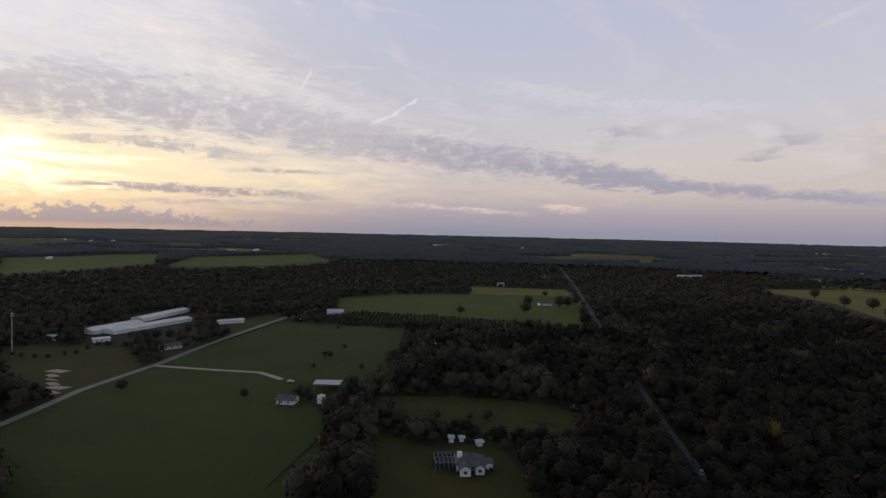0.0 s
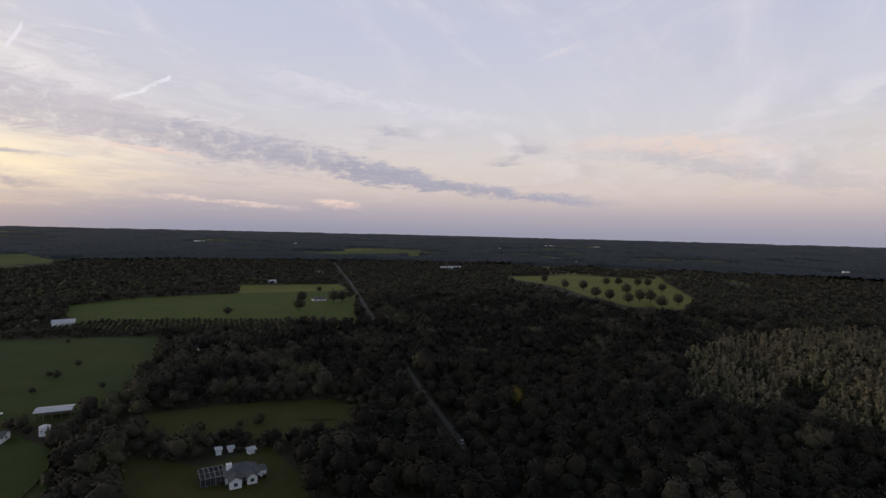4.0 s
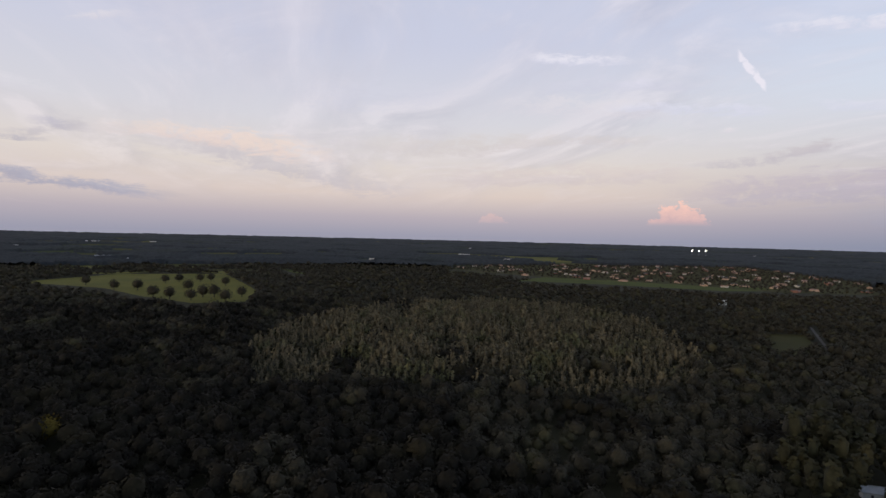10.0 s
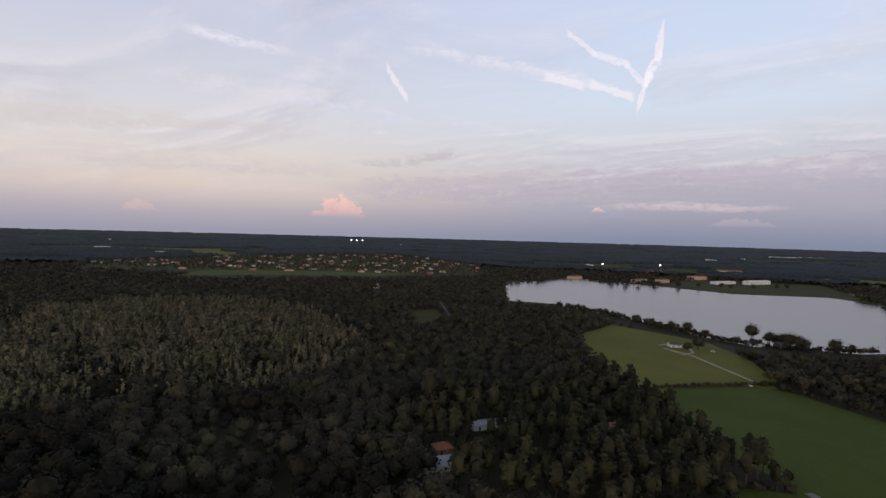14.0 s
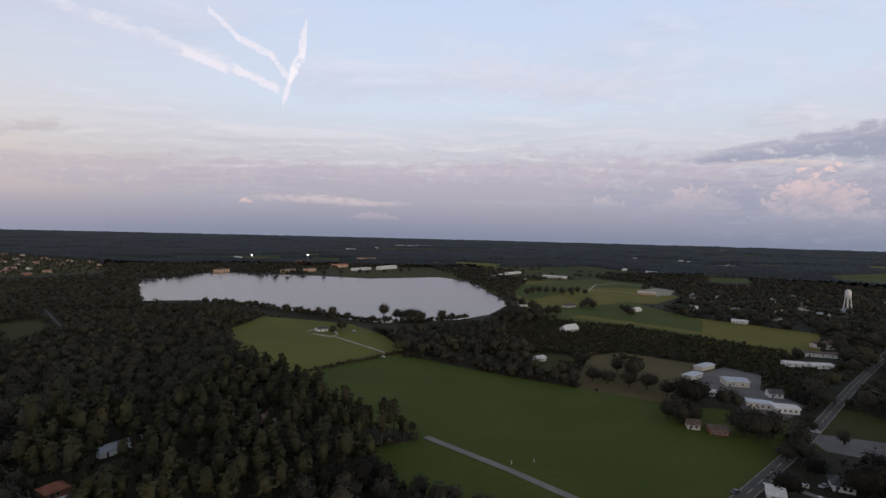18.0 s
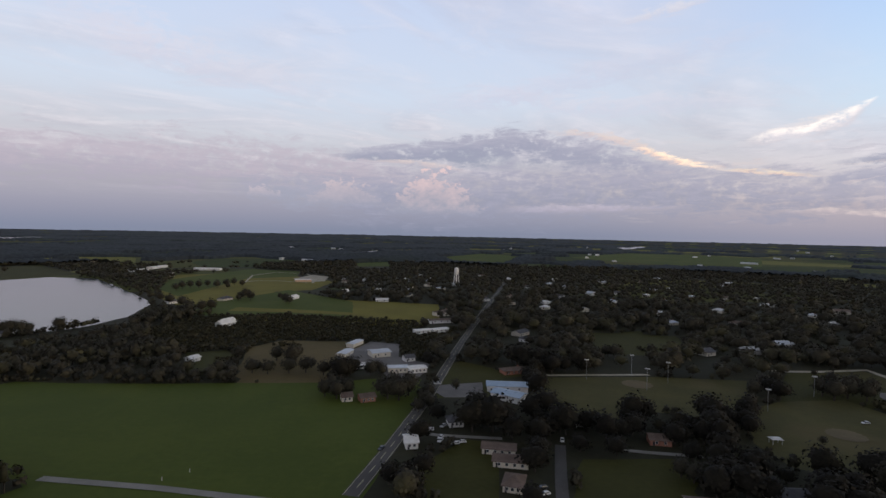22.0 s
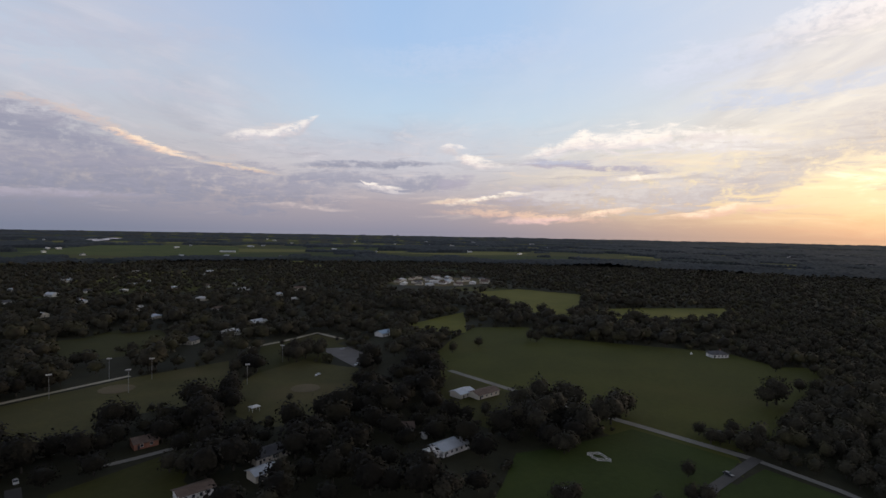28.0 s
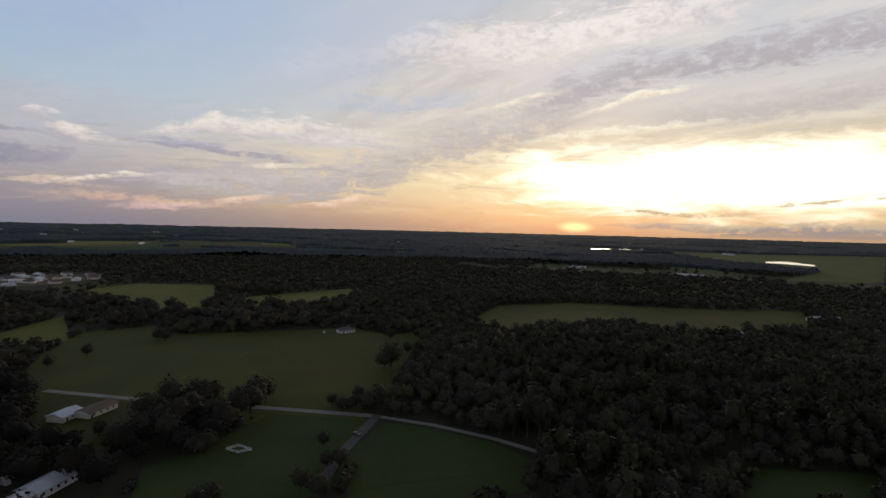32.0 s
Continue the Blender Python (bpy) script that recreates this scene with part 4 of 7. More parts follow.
ground = new("ground", mesh_from("ground", gv, gf[:, ::-1], [M_GROUND]))
outer = np.geomspace(900, 4890, 190)
ko, spokes = len(outer), 1400
ang = np.linspace(0, 2 * np.pi, spokes, endpoint=False)
ov = np.stack([np.outer(outer, np.sin(ang)), np.outer(outer, np.cos(ang)), np.repeat(rise(outer)[:, None] + 0.012, spokes, 1)], -1).reshape(-1, 3)
o0 = (np.arange(ko - 1)[:, None] * spokes + np.arange(spokes)[None]).ravel()
o1 = (np.arange(ko - 1)[:, None] * spokes + (np.arange(spokes)[None] + 1) % spokes).ravel()
of = np.stack([o0, o1, o1 + spokes, o0 + spokes], -1)
mid = ov[of].mean(1)
of = of[openland(mid[:, 0], mid[:, 1])]
mid = ov[of].mean(1)
tone = patchy(mid[:, 0] / farscale(np.hypot(mid[:, 0], mid[:, 1])), mid[:, 1] / farscale(np.hypot(mid[:, 0], mid[:, 1])), 1300, 36)
outland = new("outer_pastures", mesh_from("outer_pastures", ov, of, [M_PASTURE, M_HAY, M_YELLOW], np.digitize(tone, (-0.2, 0.75))))
tagged(outland, "distant olive grassland between the far woods", "grassland", kind="structure")
tagged(ground, "flat dark green land of rough grass and undergrowth", "ground", kind="structure")

field("pasture", "grazed green pasture with faint worn patches", M_PASTURE, [(-211, 248), (-212, 303), (-199, 361), (-102, 334), (-87, 309), (-61, 277), (-56, 254), (-60, 214), (-64, 190), (-118, 187), (-158, 185)], "field")
field("hayfield", "mown green hay field beside a gravel road", M_PASTURE, [(-203, 377), (-189, 455), (-166, 553), (-119, 545), (-35, 530), (-38, 433), (-53, 362), (-68, 349), (-105, 346)], "field")
field("meadow", "bright green meadow with a few lone trees", M_LUSH, [(-130, 629), (-150, 760), (-82, 822), (44, 839), (215, 848), (208, 772), (154, 567), (78, 604), (-83, 631)], "field")
field("stubble_field", "yellowish strip of dry field", M_YELLOW, [(52, 962), (222, 941), (216, 864), (49, 855)], "field")
field("far_pasture", "distant olive pasture among woods", M_LUSH, [(-1177, 1385), (-925, 1694), (-755, 1369), (-788, 1112), (-844, 992)], "field")
field("far_pasture", "distant olive pasture among woods", M_LUSH, [(-673, 1258), (-776, 1613), (-485, 1915), (-340, 1605), (-466, 1372)], "field")
field("far_pasture", "distant olive pasture among woods", M_LUSH, [(233, 2023), (793, 2313), (785, 1898), (459, 1871)], "field")
field("lawn", "open lawn between trees and houses", M_GRASS, [(-355, 417), (-294, 428), (-251, 418), (-212, 371), (-215, 313), (-255, 334), (-305, 358)], "lawn")
field("lawn", "open lawn between trees and houses", M_GRASS, [(-218, 513), (-216, 583), (-190, 620), (-178, 580), (-190, 483)], "lawn")
field("clearing", "rough grass clearing in the woods", M_GRASS, [(-30, 313), (25, 312), (70, 302), (71, 290), (32, 283), (-25, 298)], "clearing")
field("clearing", "rough grass clearing in the woods", M_GRASS, [(-33, 259), (1, 234), (28, 248), (37, 209), (36, 194), (-26, 191)], "clearing")
field("park_meadow", "yellow-green meadow dotted with round trees", M_YELLOW, [(612, 1029), (831, 1061), (973, 896), (727, 600), (600, 517), (554, 567), (575, 686), (623, 831)], "field")
field("far_pasture", "distant olive pasture among woods", M_LUSH, [(1276, 1011), (1022, 651), (984, 561), (1099, 798)], "field")
field("far_pasture", "distant olive pasture among woods", M_LUSH, [(364, 2116), (864, 2144), (781, 1884), (416, 1790)], "field")
field("clearing", "rough grass clearing in the woods", M_GRASS, [(2, 315), (46, 308), (86, 286), (72, 275), (31, 281), (2, 296)], "clearing")
field("yellow_field", "yellow-green pasture beside the lake", M_YELLOW, [(487, -286), (537, -359), (482, -379), (421, -394), (353, -373), (298, -339), (309, -244), (363, -244), (422, -260)], "field")
field("green_field", "wide smooth green field along the main road", M_LUSH, [(301, -251), (298, -298), (274, -324), (185, -327), (89, -338), (50, -334), (20, -328), (22, -288), (37, -198), (63, -192), (163, -202), (187, -221), (256, -214)], "field")
field("near_field", "olive grass field below a pale road", M_LUSH, [(173, -165), (159, -197), (62, -188)], "field")
field("lake", "still grey lake mirroring the dusk sky", M_WATER, [(1071, -443), (1091, -514), (1197, -691), (1095, -696), (998, -763), (829, -825), (765, -983), (668, -975), (506, -806), (390, -678), (355, -568), (360, -506), (410, -427), (462, -414), (535, -411), (614, -401), (719, -377), (764, -319)], "lake")
field("olive_field", "dry olive field near the town", M_OLIVE, [(576, -1085), (436, -1211), (224, -1015), (230, -864), (279, -831), (268, -701), (352, -664), (419, -737)], "field")
field("olive_field", "dry olive field near the town", M_OLIVE, [(273, -761), (113, -742), (16, -723), (11, -657), (39, -602), (165, -623), (270, -627)], "field")
field("brown_field", "brown fallow field with dark bushes", M_BROWN, [(152, -366), (167, -437), (150, -465), (76, -468), (79, -405), (98, -371), (135, -354)], "field")
field("verge", "grass verge", M_LUSH, [(88, -333), (56, -349), (18, -352), (20, -323), (38, -328), (53, -333)], "field")
field("parking_lot", "worn pale asphalt parking lot", M_LOT, [(70, -381), (83, -425), (71, -469), (44, -461), (40, -415), (14, -394), (17, -369), (22, -350), (41, -352), (50, -377)], "parking lot")
field("parking_lot", "worn pale asphalt parking lot", M_LOT, [(7, -339), (-23, -348), (-22, -316), (2, -314), (11, -330)], "parking lot")
field("lawn", "open lawn between trees and houses", M_GRASS, [(3, -388), (-9, -405), (-40, -375), (-62, -370), (-23, -351), (10, -346)], "lawn")
field("ball_field", "grass ball field with pale clay patches", M_TURF, [(-178, -306), (-202, -320), (-249, -328), (-261, -280), (-247, -265), (-207, -257), (-190, -239), (-169, -254), (-167, -283)], "field")
field("ball_field", "grass ball field with pale clay patches", M_TURF, [(-58, -339), (-66, -364), (-143, -372), (-210, -367), (-190, -328), (-157, -320), (-128, -331), (-97, -311), (-70, -312)], "field")
field("parking_lot", "worn pale asphalt parking lot", M_LOT, [(-286, -347), (-303, -338), (-296, -311), (-284, -297), (-261, -284), (-278, -337)], "parking lot")
field("lawn", "open lawn between trees and houses", M_GRASS, [(-253, -391), (-319, -405), (-321, -359), (-287, -349), (-242, -335), (-208, -329)], "lawn")
field("lawn", "open lawn between trees and houses", M_GRASS, [(-143, -538), (-229, -528), (-220, -478), (-143, -495)], "lawn")
field("lawn", "open lawn between trees and houses", M_GRASS, [(-61, -231), (-103, -234), (-103, -211), (-86, -186), (-59, -185), (-46, -190)], "lawn")
field("lawn", "open lawn between trees and houses", M_GRASS, [(-9, -250), (-25, -247), (-21, -201), (15, -216)], "lawn")
field("big_field", "broad olive-green pasture beside a lane", M_HAY, [(-378, -287), (-455, -312), (-497, -270), (-460, -231), (-508, -83), (-479, -42), (-501, -11), (-333, -29), (-306, -52), (-276, -35), (-284, -88), (-292, -166), (-307, -228), (-327, -264)], "field")
field("far_field", "yellow-green field between woods", M_YELLOW, [(-734, -498), (-829, -474), (-833, -354), (-665, -291), (-662, -360)], "field")
field("far_field", "yellow-green field between woods", M_YELLOW, [(-406, -375), (-534, -382), (-474, -335), (-422, -354)], "field")
field("far_field", "yellow-green field between woods", M_YELLOW, [(-660, -289), (-699, -186), (-802, -120), (-839, -125), (-737, -231)], "field")
field("lawn", "open lawn between trees and houses", M_GRASS, [(-252, -199), (-295, -220), (-282, -153), (-249, -155)], "lawn")
field("near_pasture", "dark green pasture at a lane", M_PASTURE, [(-207, -117), (-226, -104), (-272, -86), (-265, -36), (-230, -40), (-209, -51), (-180, -59), (-164, -102), (-191, -111)], "field")
field("near_pasture", "dark green pasture at a lane", M_PASTURE, [(-263, -26), (-255, 0), (-241, 27), (-220, 45), (-191, -32), (-233, -34)], "field")
field("west_field", "long olive field below the sunset", M_HAY, [(-585, 43), (-681, 79), (-724, 187), (-694, 323), (-689, 488), (-600, 435), (-568, 315), (-632, 212), (-554, 77)], "field")
field("far_pasture", "distant olive pasture among woods", M_LUSH, [(-2331, 1024), (-2231, 1929), (-1176, 1021), (-1167, 771), (-1430, 1053), (-1823, 941)], "field")
field("near_pasture", "dark green pasture at a lane", M_PASTURE, [(-219, 139), (-216, 192), (-196, 175), (-194, 119)], "field")
field("marsh_pond", "distant pond catching the sunset", M_WATER, [(-1916, 1115), (-1836, 1250), (-1697, 1268), (-1640, 1189), (-1757, 1100)], "pond")
field("far_pasture", "distant olive pasture among woods", M_LUSH, [(1206, 267), (1456, 188), (1392, -117), (1384, -426), (1225, -184), (1238, 55)], "field")
field("campus_lawn", "sloping lawn above the lake shore", M_GRASS, [(1037, -810), (1130, -1008), (995, -1249), (752, -1052), (830, -862)], "lawn")
field("far_pasture", "distant olive pasture among woods", M_LUSH, [(536, -993), (491, -1285), (359, -1248), (328, -1108), (408, -1042), (395, -750), (468, -830)], "field")
field("far_pasture", "distant olive pasture among woods", M_LUSH, [(330, -656), (267, -858), (136, -730), (118, -633), (202, -652)], "field")
field("suburb_lawn", "lawns of a distant suburb", M_GRASS, [(1640, 562), (1949, 253), (2260, -388), (1670, -590), (1323, -484), (1267, -304), (1350, -114), (1357, 175), (1487, 510)], "field")
field("park_ground", "open sandy ground of a mobile home park", M_BROWN, [(-758, -733), (-908, -746), (-960, -628), (-882, -563), (-762, -598), (-721, -675)], "field")
field("sand_patch", "pale bare sand patch on a lawn", M_SAND, [(-266, 347), (-262, 353), (-249, 350), (-253, 344)], "field")
field("sand_patch", "pale bare sand patch on a lawn", M_SAND, [(-259, 339), (-256, 342), (-247, 337), (-252, 334)], "field")
field("clearing", "rough grass clearing in the woods", M_GRASS, [(665, -138), (683, -181), (622, -175), (612, -141)], "clearing")
field("far_pond", "distant pond among far woods", M_WATER, [(442, -2178), (357, -2318), (277, -2213), (345, -2093)], "pond")
field("far_pond", "distant pond among far woods", M_WATER, [(-987, -3222), (-1221, -3368), (-1203, -3158), (-963, -2960)], "pond")
field("far_pond", "distant pond among far woods", M_WATER, [(2339, -2512), (2216, -2797), (2060, -2609), (2173, -2370)], "pond")
field("far_pond", "distant pond among far woods", M_WATER, [(432, -2218), (347, -2398), (292, -2250), (365, -2095)], "pond")
field("far_pond", "distant pond among far woods", M_WATER, [(-2499, 716), (-2626, 953), (-2473, 925), (-2358, 702)], "pond")
field("sand_patch", "pale bare sand patch on a lawn", M_SAND, [(321, -1059), (308, -1156), (263, -1125), (246, -1020), (277, -996)], "field")
field("far_pasture", "distant olive pasture among woods", M_LUSH, [(-490, -2127), (-859, -2565), (-1147, -2479), (-1325, -2239), (-1041, -1757), (-754, -1764), (-647, -1877)], "field")
field("far_pasture", "distant olive pasture among woods", M_LUSH, [(56, -1955), (-139, -2306), (-301, -2130), (-174, -1719), (-14, -1711)], "field")
field("far_pasture", "distant olive pasture among woods", M_LUSH, [(296, -1585), (202, -1678), (171, -1491), (256, -1457)], "field")
field("clearing", "rough grass clearing in the woods", M_GRASS, [(-151, -525), (-204, -555), (-190, -503), (-144, -492)], "clearing")
field("clearing", "rough grass clearing in the woods", M_GRASS, [(210, -410), (182, -422), (165, -400), (194, -385)], "clearing")
road("gravel_road", "pale straight gravel country road", M_GRAVEL, [(-216, 241), (-215, 273), (-215, 310), (-203, 372), (-193, 467), (-175, 573), (-151, 673)], 5.5)
road("sand_drive", "curved sandy driveway", M_SAND, [(-202, 367), (-157, 360), (-124, 356), (-104, 341)], 4)
road("country_road", "narrow grey asphalt road through woods", M_ASPH, [(445, 2093), (335, 1456), (252, 976), (187, 640), (174, 562)], 5, 0.4)
road("country_road", "narrow grey asphalt road through woods", M_ASPH, [(139, 374), (124, 297), (113, 226), (110, 210)], 3.2, 0.4)
road("main_road", "straight two-lane asphalt road with faded lines", M_ASPH, [(36, -193), (26, -239), (12, -313), (-10, -465), (-46, -683), (-95, -971), (-113, -1085)], 7, -0.3, lines=True)
road("field_road", "pale gravel road along a field", M_GRAVEL, [(160, -200), (110, -195), (60, -187)], 4)
road("lane", "pale gravel residential lane", M_GRAVEL, [(20, -259), (4, -254), (-27, -252)], 3.4)
road("lane", "pale gravel residential lane", M_GRAVEL, [(-77, -243), (-93, -240), (-117, -237)], 3.4)
road("street", "short grey residential street", M_ASPH, [(-54, -246), (-48, -216), (-43, -188)], 5)
road("fair_road", "pale service road at the ball fields", M_SAND, [(-70, -369), (-145, -377)], 4)
road("park_road", "pale road along the park", M_SAND, [(-243, -395), (-280, -397), (-324, -406), (-321, -367)], 5)
road("field_lane", "pale lane along the pasture", M_GRAVEL, [(-300, -226), (-287, -155), (-279, -86), (-271, -31)], 5)
road("field_lane", "pale lane along the pasture", M_GRAVEL, [(-271, -31), (-260, 0), (-245, 28), (-231, 47)], 3.5)
road("cross_road", "grey asphalt road joining the lane", M_ASPH, [(-273, -30), (-228, -40), (-201, -43)], 5)
road("farm_track", "sandy farm track", M_SAND, [(412, -331), (382, -336), (302, -320)], 3)
road("farm_track", "sandy farm track", M_SAND, [(424, -335), (431, -359), (416, -362), (390, -345), (385, -330), (410, -332)], 2.6)
road("dirt_track", "pale dirt track looping over the olive field", M_SAND, [(384, -971), (424, -1111), (405, -1205), (328, -1181), (272, -1077), (260, -978), (325, -1004), (370, -1001), (384, -971)], 4)
road("forest_road", "narrow pale road through the woods", M_ASPH, [(752, -207), (669, -192), (594, -179)], 3)

# ---------------------------------------------------------------- woods
rng = np.random.default_rng(7)
bm = bmesh.new()
bmesh.ops.create_icosphere(bm, subdivisions=1, radius=1.0)
ICO_V = np.array([v.co[:] for v in bm.verts])
ICO_F = np.array([[v.index for v in f.verts] for f in bm.faces])
bm.free()
bm = bmesh.new()
bmesh.ops.create_icosphere(bm, subdivisions=2, radius=1.0)
BALL_V = np.array([v.co[:] for v in bm.verts])
BALL_F = np.array([[v.index for v in f.verts] for f in bm.faces])
bm.free()


OCT_V = np.array([(0, 0, 1), (1, 0, 0), (0, 1, 0), (-1, 0, 0), (0, -1, 0), (0, 0, -1)], float)
OCT_F = np.array([(0, 1, 2), (0, 2, 3), (0, 3, 4), (0, 4, 1), (5, 2, 1), (5, 3, 2), (5, 4, 3), (5, 1, 4)])


def trunk_arrays(h, r, sides=5, lean=0.3):
    a = np.linspace(0, 2 * np.pi, sides, endpoint=False)
    low = np.stack([np.cos(a) * r, np.sin(a) * r, 0 * a - 0.3], -1)
    top = np.stack([np.cos(a) * r * 0.4 + lean, np.sin(a) * r * 0.4, 0 * a + h], -1)
    i = np.arange(sides)
    j = (i + 1) % sides
    return np.concatenate([low, top]), np.concatenate([np.stack([i, j, j + sides], -1), np.stack([i, j + sides, i + sides], -1)])


def cards(centres, normals, size, g):
    """Leaf sprays: a small bent quad (two triangles) at each centre."""
    n = len(centres)
    nn = normals + (0, 0, 0.25) + g.normal(0, 0.30, (n, 3))
    nn /= np.linalg.norm(nn, axis=1)[:, None]
    t = np.cross(nn, g.normal(0, 1, (n, 3)))
    t /= np.linalg.norm(t, axis=1)[:, None] + 1e-9
    b = np.cross(nn, t)
    s = (size * g.uniform(0.6, 1.35, n))[:, None]
    q = np.stack([centres - t * s, centres - b * s * 0.7, centres + t * s, centres + b * s * 0.7 - nn * s * 0.4], 1).reshape(-1, 3)
    k = np.arange(n)[:, None] * 4
    return q, np.concatenate([k + [0, 1, 2], k + [0, 2, 3]])


def dome(kind, lobes, sprays, g, spray):
    """A broad crown: a bumpy dome of boughs covered with leaf sprays that face outwards."""
    mid, radii = ((0, 0, 4.5), np.array((4.3, 4.3, 4.9))) if kind == "oak" else ((0, 0, 0.95), np.array((1.3, 1.3, 1.25)))
    ends = g.normal(0, 1, (lobes, 3))
    ends[:, 2] = np.abs(ends[:, 2]) * 0.8 - 0.15
    ends /= np.linalg.norm(ends, axis=1)[:, None]
    bold = g.uniform(0.6, 1.25, lobes)

    def reach(d):
        hump = np.exp(9.0 * (d @ ends.T - 1)) * bold
        r = 0.74 + 0.34 * hump.max(1)
        return r * np.where(d[:, 2] < -0.2, 0.9, 1.0), hump

    cv, cf = (BALL_V, BALL_F) if sprays > 60 else (ICO_V, ICO_F) if sprays > 20 else (OCT_V, OCT_F)
    core = cv * (reach(cv)[0] * g.uniform(0.66, 0.88, len(cv)))[:, None] * radii + mid
    i = np.arange(sprays) + 0.5
    z = 1 - 1.6 * i / sprays
    a = i * 2.39996 + g.uniform(0, 6.28)
    d = np.stack([np.cos(a) * np.sqrt(1 - z * z), np.sin(a) * np.sqrt(1 - z * z), z], -1) + g.normal(0, 0.1, (sprays, 3))
    d /= np.linalg.norm(d, axis=1)[:, None]
    r, hump = reach(d)
    at = d * (r * g.uniform(0.82, 1.15, sprays))[:, None] * radii + mid
    lean = d - ends[hump.argmax(1)] * 0.72
    face = d * 0.7 + lean * 0.6 + g.normal(0, 0.18, d.shape)
    face /= np.linalg.norm(face, axis=1)[:, None]
    qv, qf = cards(at, face, spray, g)
    return np.concatenate([core, qv]), np.concatenate([cf, qf + len(core)]), np.concatenate([cv, np.repeat(face, 4, 0)])


def crown(kind, lobes, sprays, g, spray=0.9):
    """Vertices and triangles of one tree's crown, base at the origin: an inner mass, and leaf sprays over
    lobes of uneven size. Kinds: oak, pine, cypress, bush."""
    V, F, N, n0 = [], [], [], 0
    if kind in ("oak", "bush"):
        return dome(kind, lobes, sprays, g, spray)

    def put(v, f, n):
        nonlocal n0
        V.append(v)
        N.append(n)
        F.append(f + n0)
        n0 += len(v)

    inner = {"oak": ((2.35, 2.35, 2.8), 4.5), "pine": ((1.35, 1.35, 4.3), 9.2), "cypress": ((0.7, 0.7, 3.4), 6.6), "bush": ((0.95, 0.95, 0.9), 0.8)}[kind]
    cv, cf = (ICO_V, ICO_F) if sprays > 60 else (OCT_V, OCT_F)
    put(cv * inner[0] * g.uniform(0.82, 1.15, (len(cv), 1)) + (0, 0, inner[1]), cf, cv)
    spots = []
    for i in range(lobes):
        a = g.uniform(0, 2 * np.pi)
        u = (i + 0.5) / lobes
        if kind == "oak":
            q = math.sqrt(g.uniform(0, 1))
            c, s = (math.cos(a) * q * 2.9, math.sin(a) * q * 2.9, 8.2 - 4.4 * q * q + g.uniform(-0.9, 0.8)), g.uniform(1.2, 2.1)
        elif kind == "pine":
            belly = math.sin(math.pi * (0.18 + 0.74 * u))
            rr = 0.15 + 0.95 * belly
            c, s = (math.cos(a) * rr, math.sin(a) * rr, 5.2 + u * 8.6), (0.55 + 0.75 * belly) * g.uniform(0.75, 1.2)
        elif kind == "cypress":
            c, s = (math.cos(a) * 0.8, math.sin(a) * 0.8, 3.4 + u * 7.2), (1.5 - u * 0.8) * g.uniform(0.7, 1.15)
        else:
            c, s = (math.cos(a) * 0.6, math.sin(a) * 0.6, 0.8 + g.uniform(0, 0.6)), g.uniform(0.7, 1.1)
        spots.append((*c, s))
    spots = np.array(spots)
    pick = spots[np.concatenate([np.arange(lobes), g.integers(0, lobes, max(0, sprays - lobes))])[:sprays]]
    dirs = g.normal(0, 1, (sprays, 3))
    dirs[:, 2] = np.abs(dirs[:, 2]) - 0.3
    dirs /= np.linalg.norm(dirs, axis=1)[:, None]
    at = pick[:, :3] + dirs * pick[:, 3:] * g.uniform(0.8, 1.15, (sprays, 1))
    # leaves face outwards from their bough and from the crown as a whole
    face = dirs * 0.75 + (at - (0, 0, inner[1])) / np.linalg.norm(at - (0, 0, inner[1]), axis=1)[:, None] * 0.55 + g.normal(0, 0.16, dirs.shape)
    put(*cards(at, dirs, spray, g), np.repeat(face, 4, 0))
    nn = np.concatenate(N)
    return np.concatenate(V), np.concatenate(F), nn / np.linalg.norm(nn, axis=1)[:, None]


def plant(name, label, xy, scale, tall, templates, leaf, trunks=None, category="woodland", bark=None):
    """Sets many trees into one mesh of kind stuff."""
    n = len(xy)
    which = rng.integers(0, len(templates), n)
    turn = rng.uniform(0, 2 * np.pi, n)
    V, F, I, N, base = [], [], [], [], 0
    for k, (tv, tf, tn) in enumerate(templates):
        sel = np.where(which == k)[0]
        if not len(sel):
            continue
        kinds = [(tv, tf, tn, 0)]
        if trunks is not None:
            kinds.append((*trunks, trunks[0] * (1, 1, 0) + (0, 0, 0.01), 1))
        for v, f, nv, mat_i in kinds:
            c, s = np.cos(turn[sel])[:, None], np.sin(turn[sel])[:, None]
            x = (v[None, :, 0] * c - v[None, :, 1] * s) * scale[sel][:, None] + xy[sel, 0][:, None]
            y = (v[None, :, 0] * s + v[None, :, 1] * c) * scale[sel][:, None] + xy[sel, 1][:, None]
            z = v[None, :, 2] * tall[sel][:, None] + rise(np.hypot(xy[sel, 0], xy[sel, 1]))[:, None]
            V.append(np.stack([x, y, z], -1).reshape(-1, 3))
            N.append(np.stack([nv[None, :, 0] * c - nv[None, :, 1] * s, nv[None, :, 0] * s + nv[None, :, 1] * c, nv[None, :, 2] + 0 * c], -1).reshape(-1, 3))
            F.append((f[None] + (np.arange(len(sel)) * len(v))[:, None, None]).reshape(-1, 3) + base)
            I.append(np.full(len(sel) * len(f), mat_i))
            base += len(sel) * len(v)
    me = mesh_from(name, np.concatenate(V), np.concatenate(F), [leaf, bark or M_BARK], np.concatenate(I), True, np.concatenate(N))
    return tagged(new(name, me), label, category, kind="stuff")


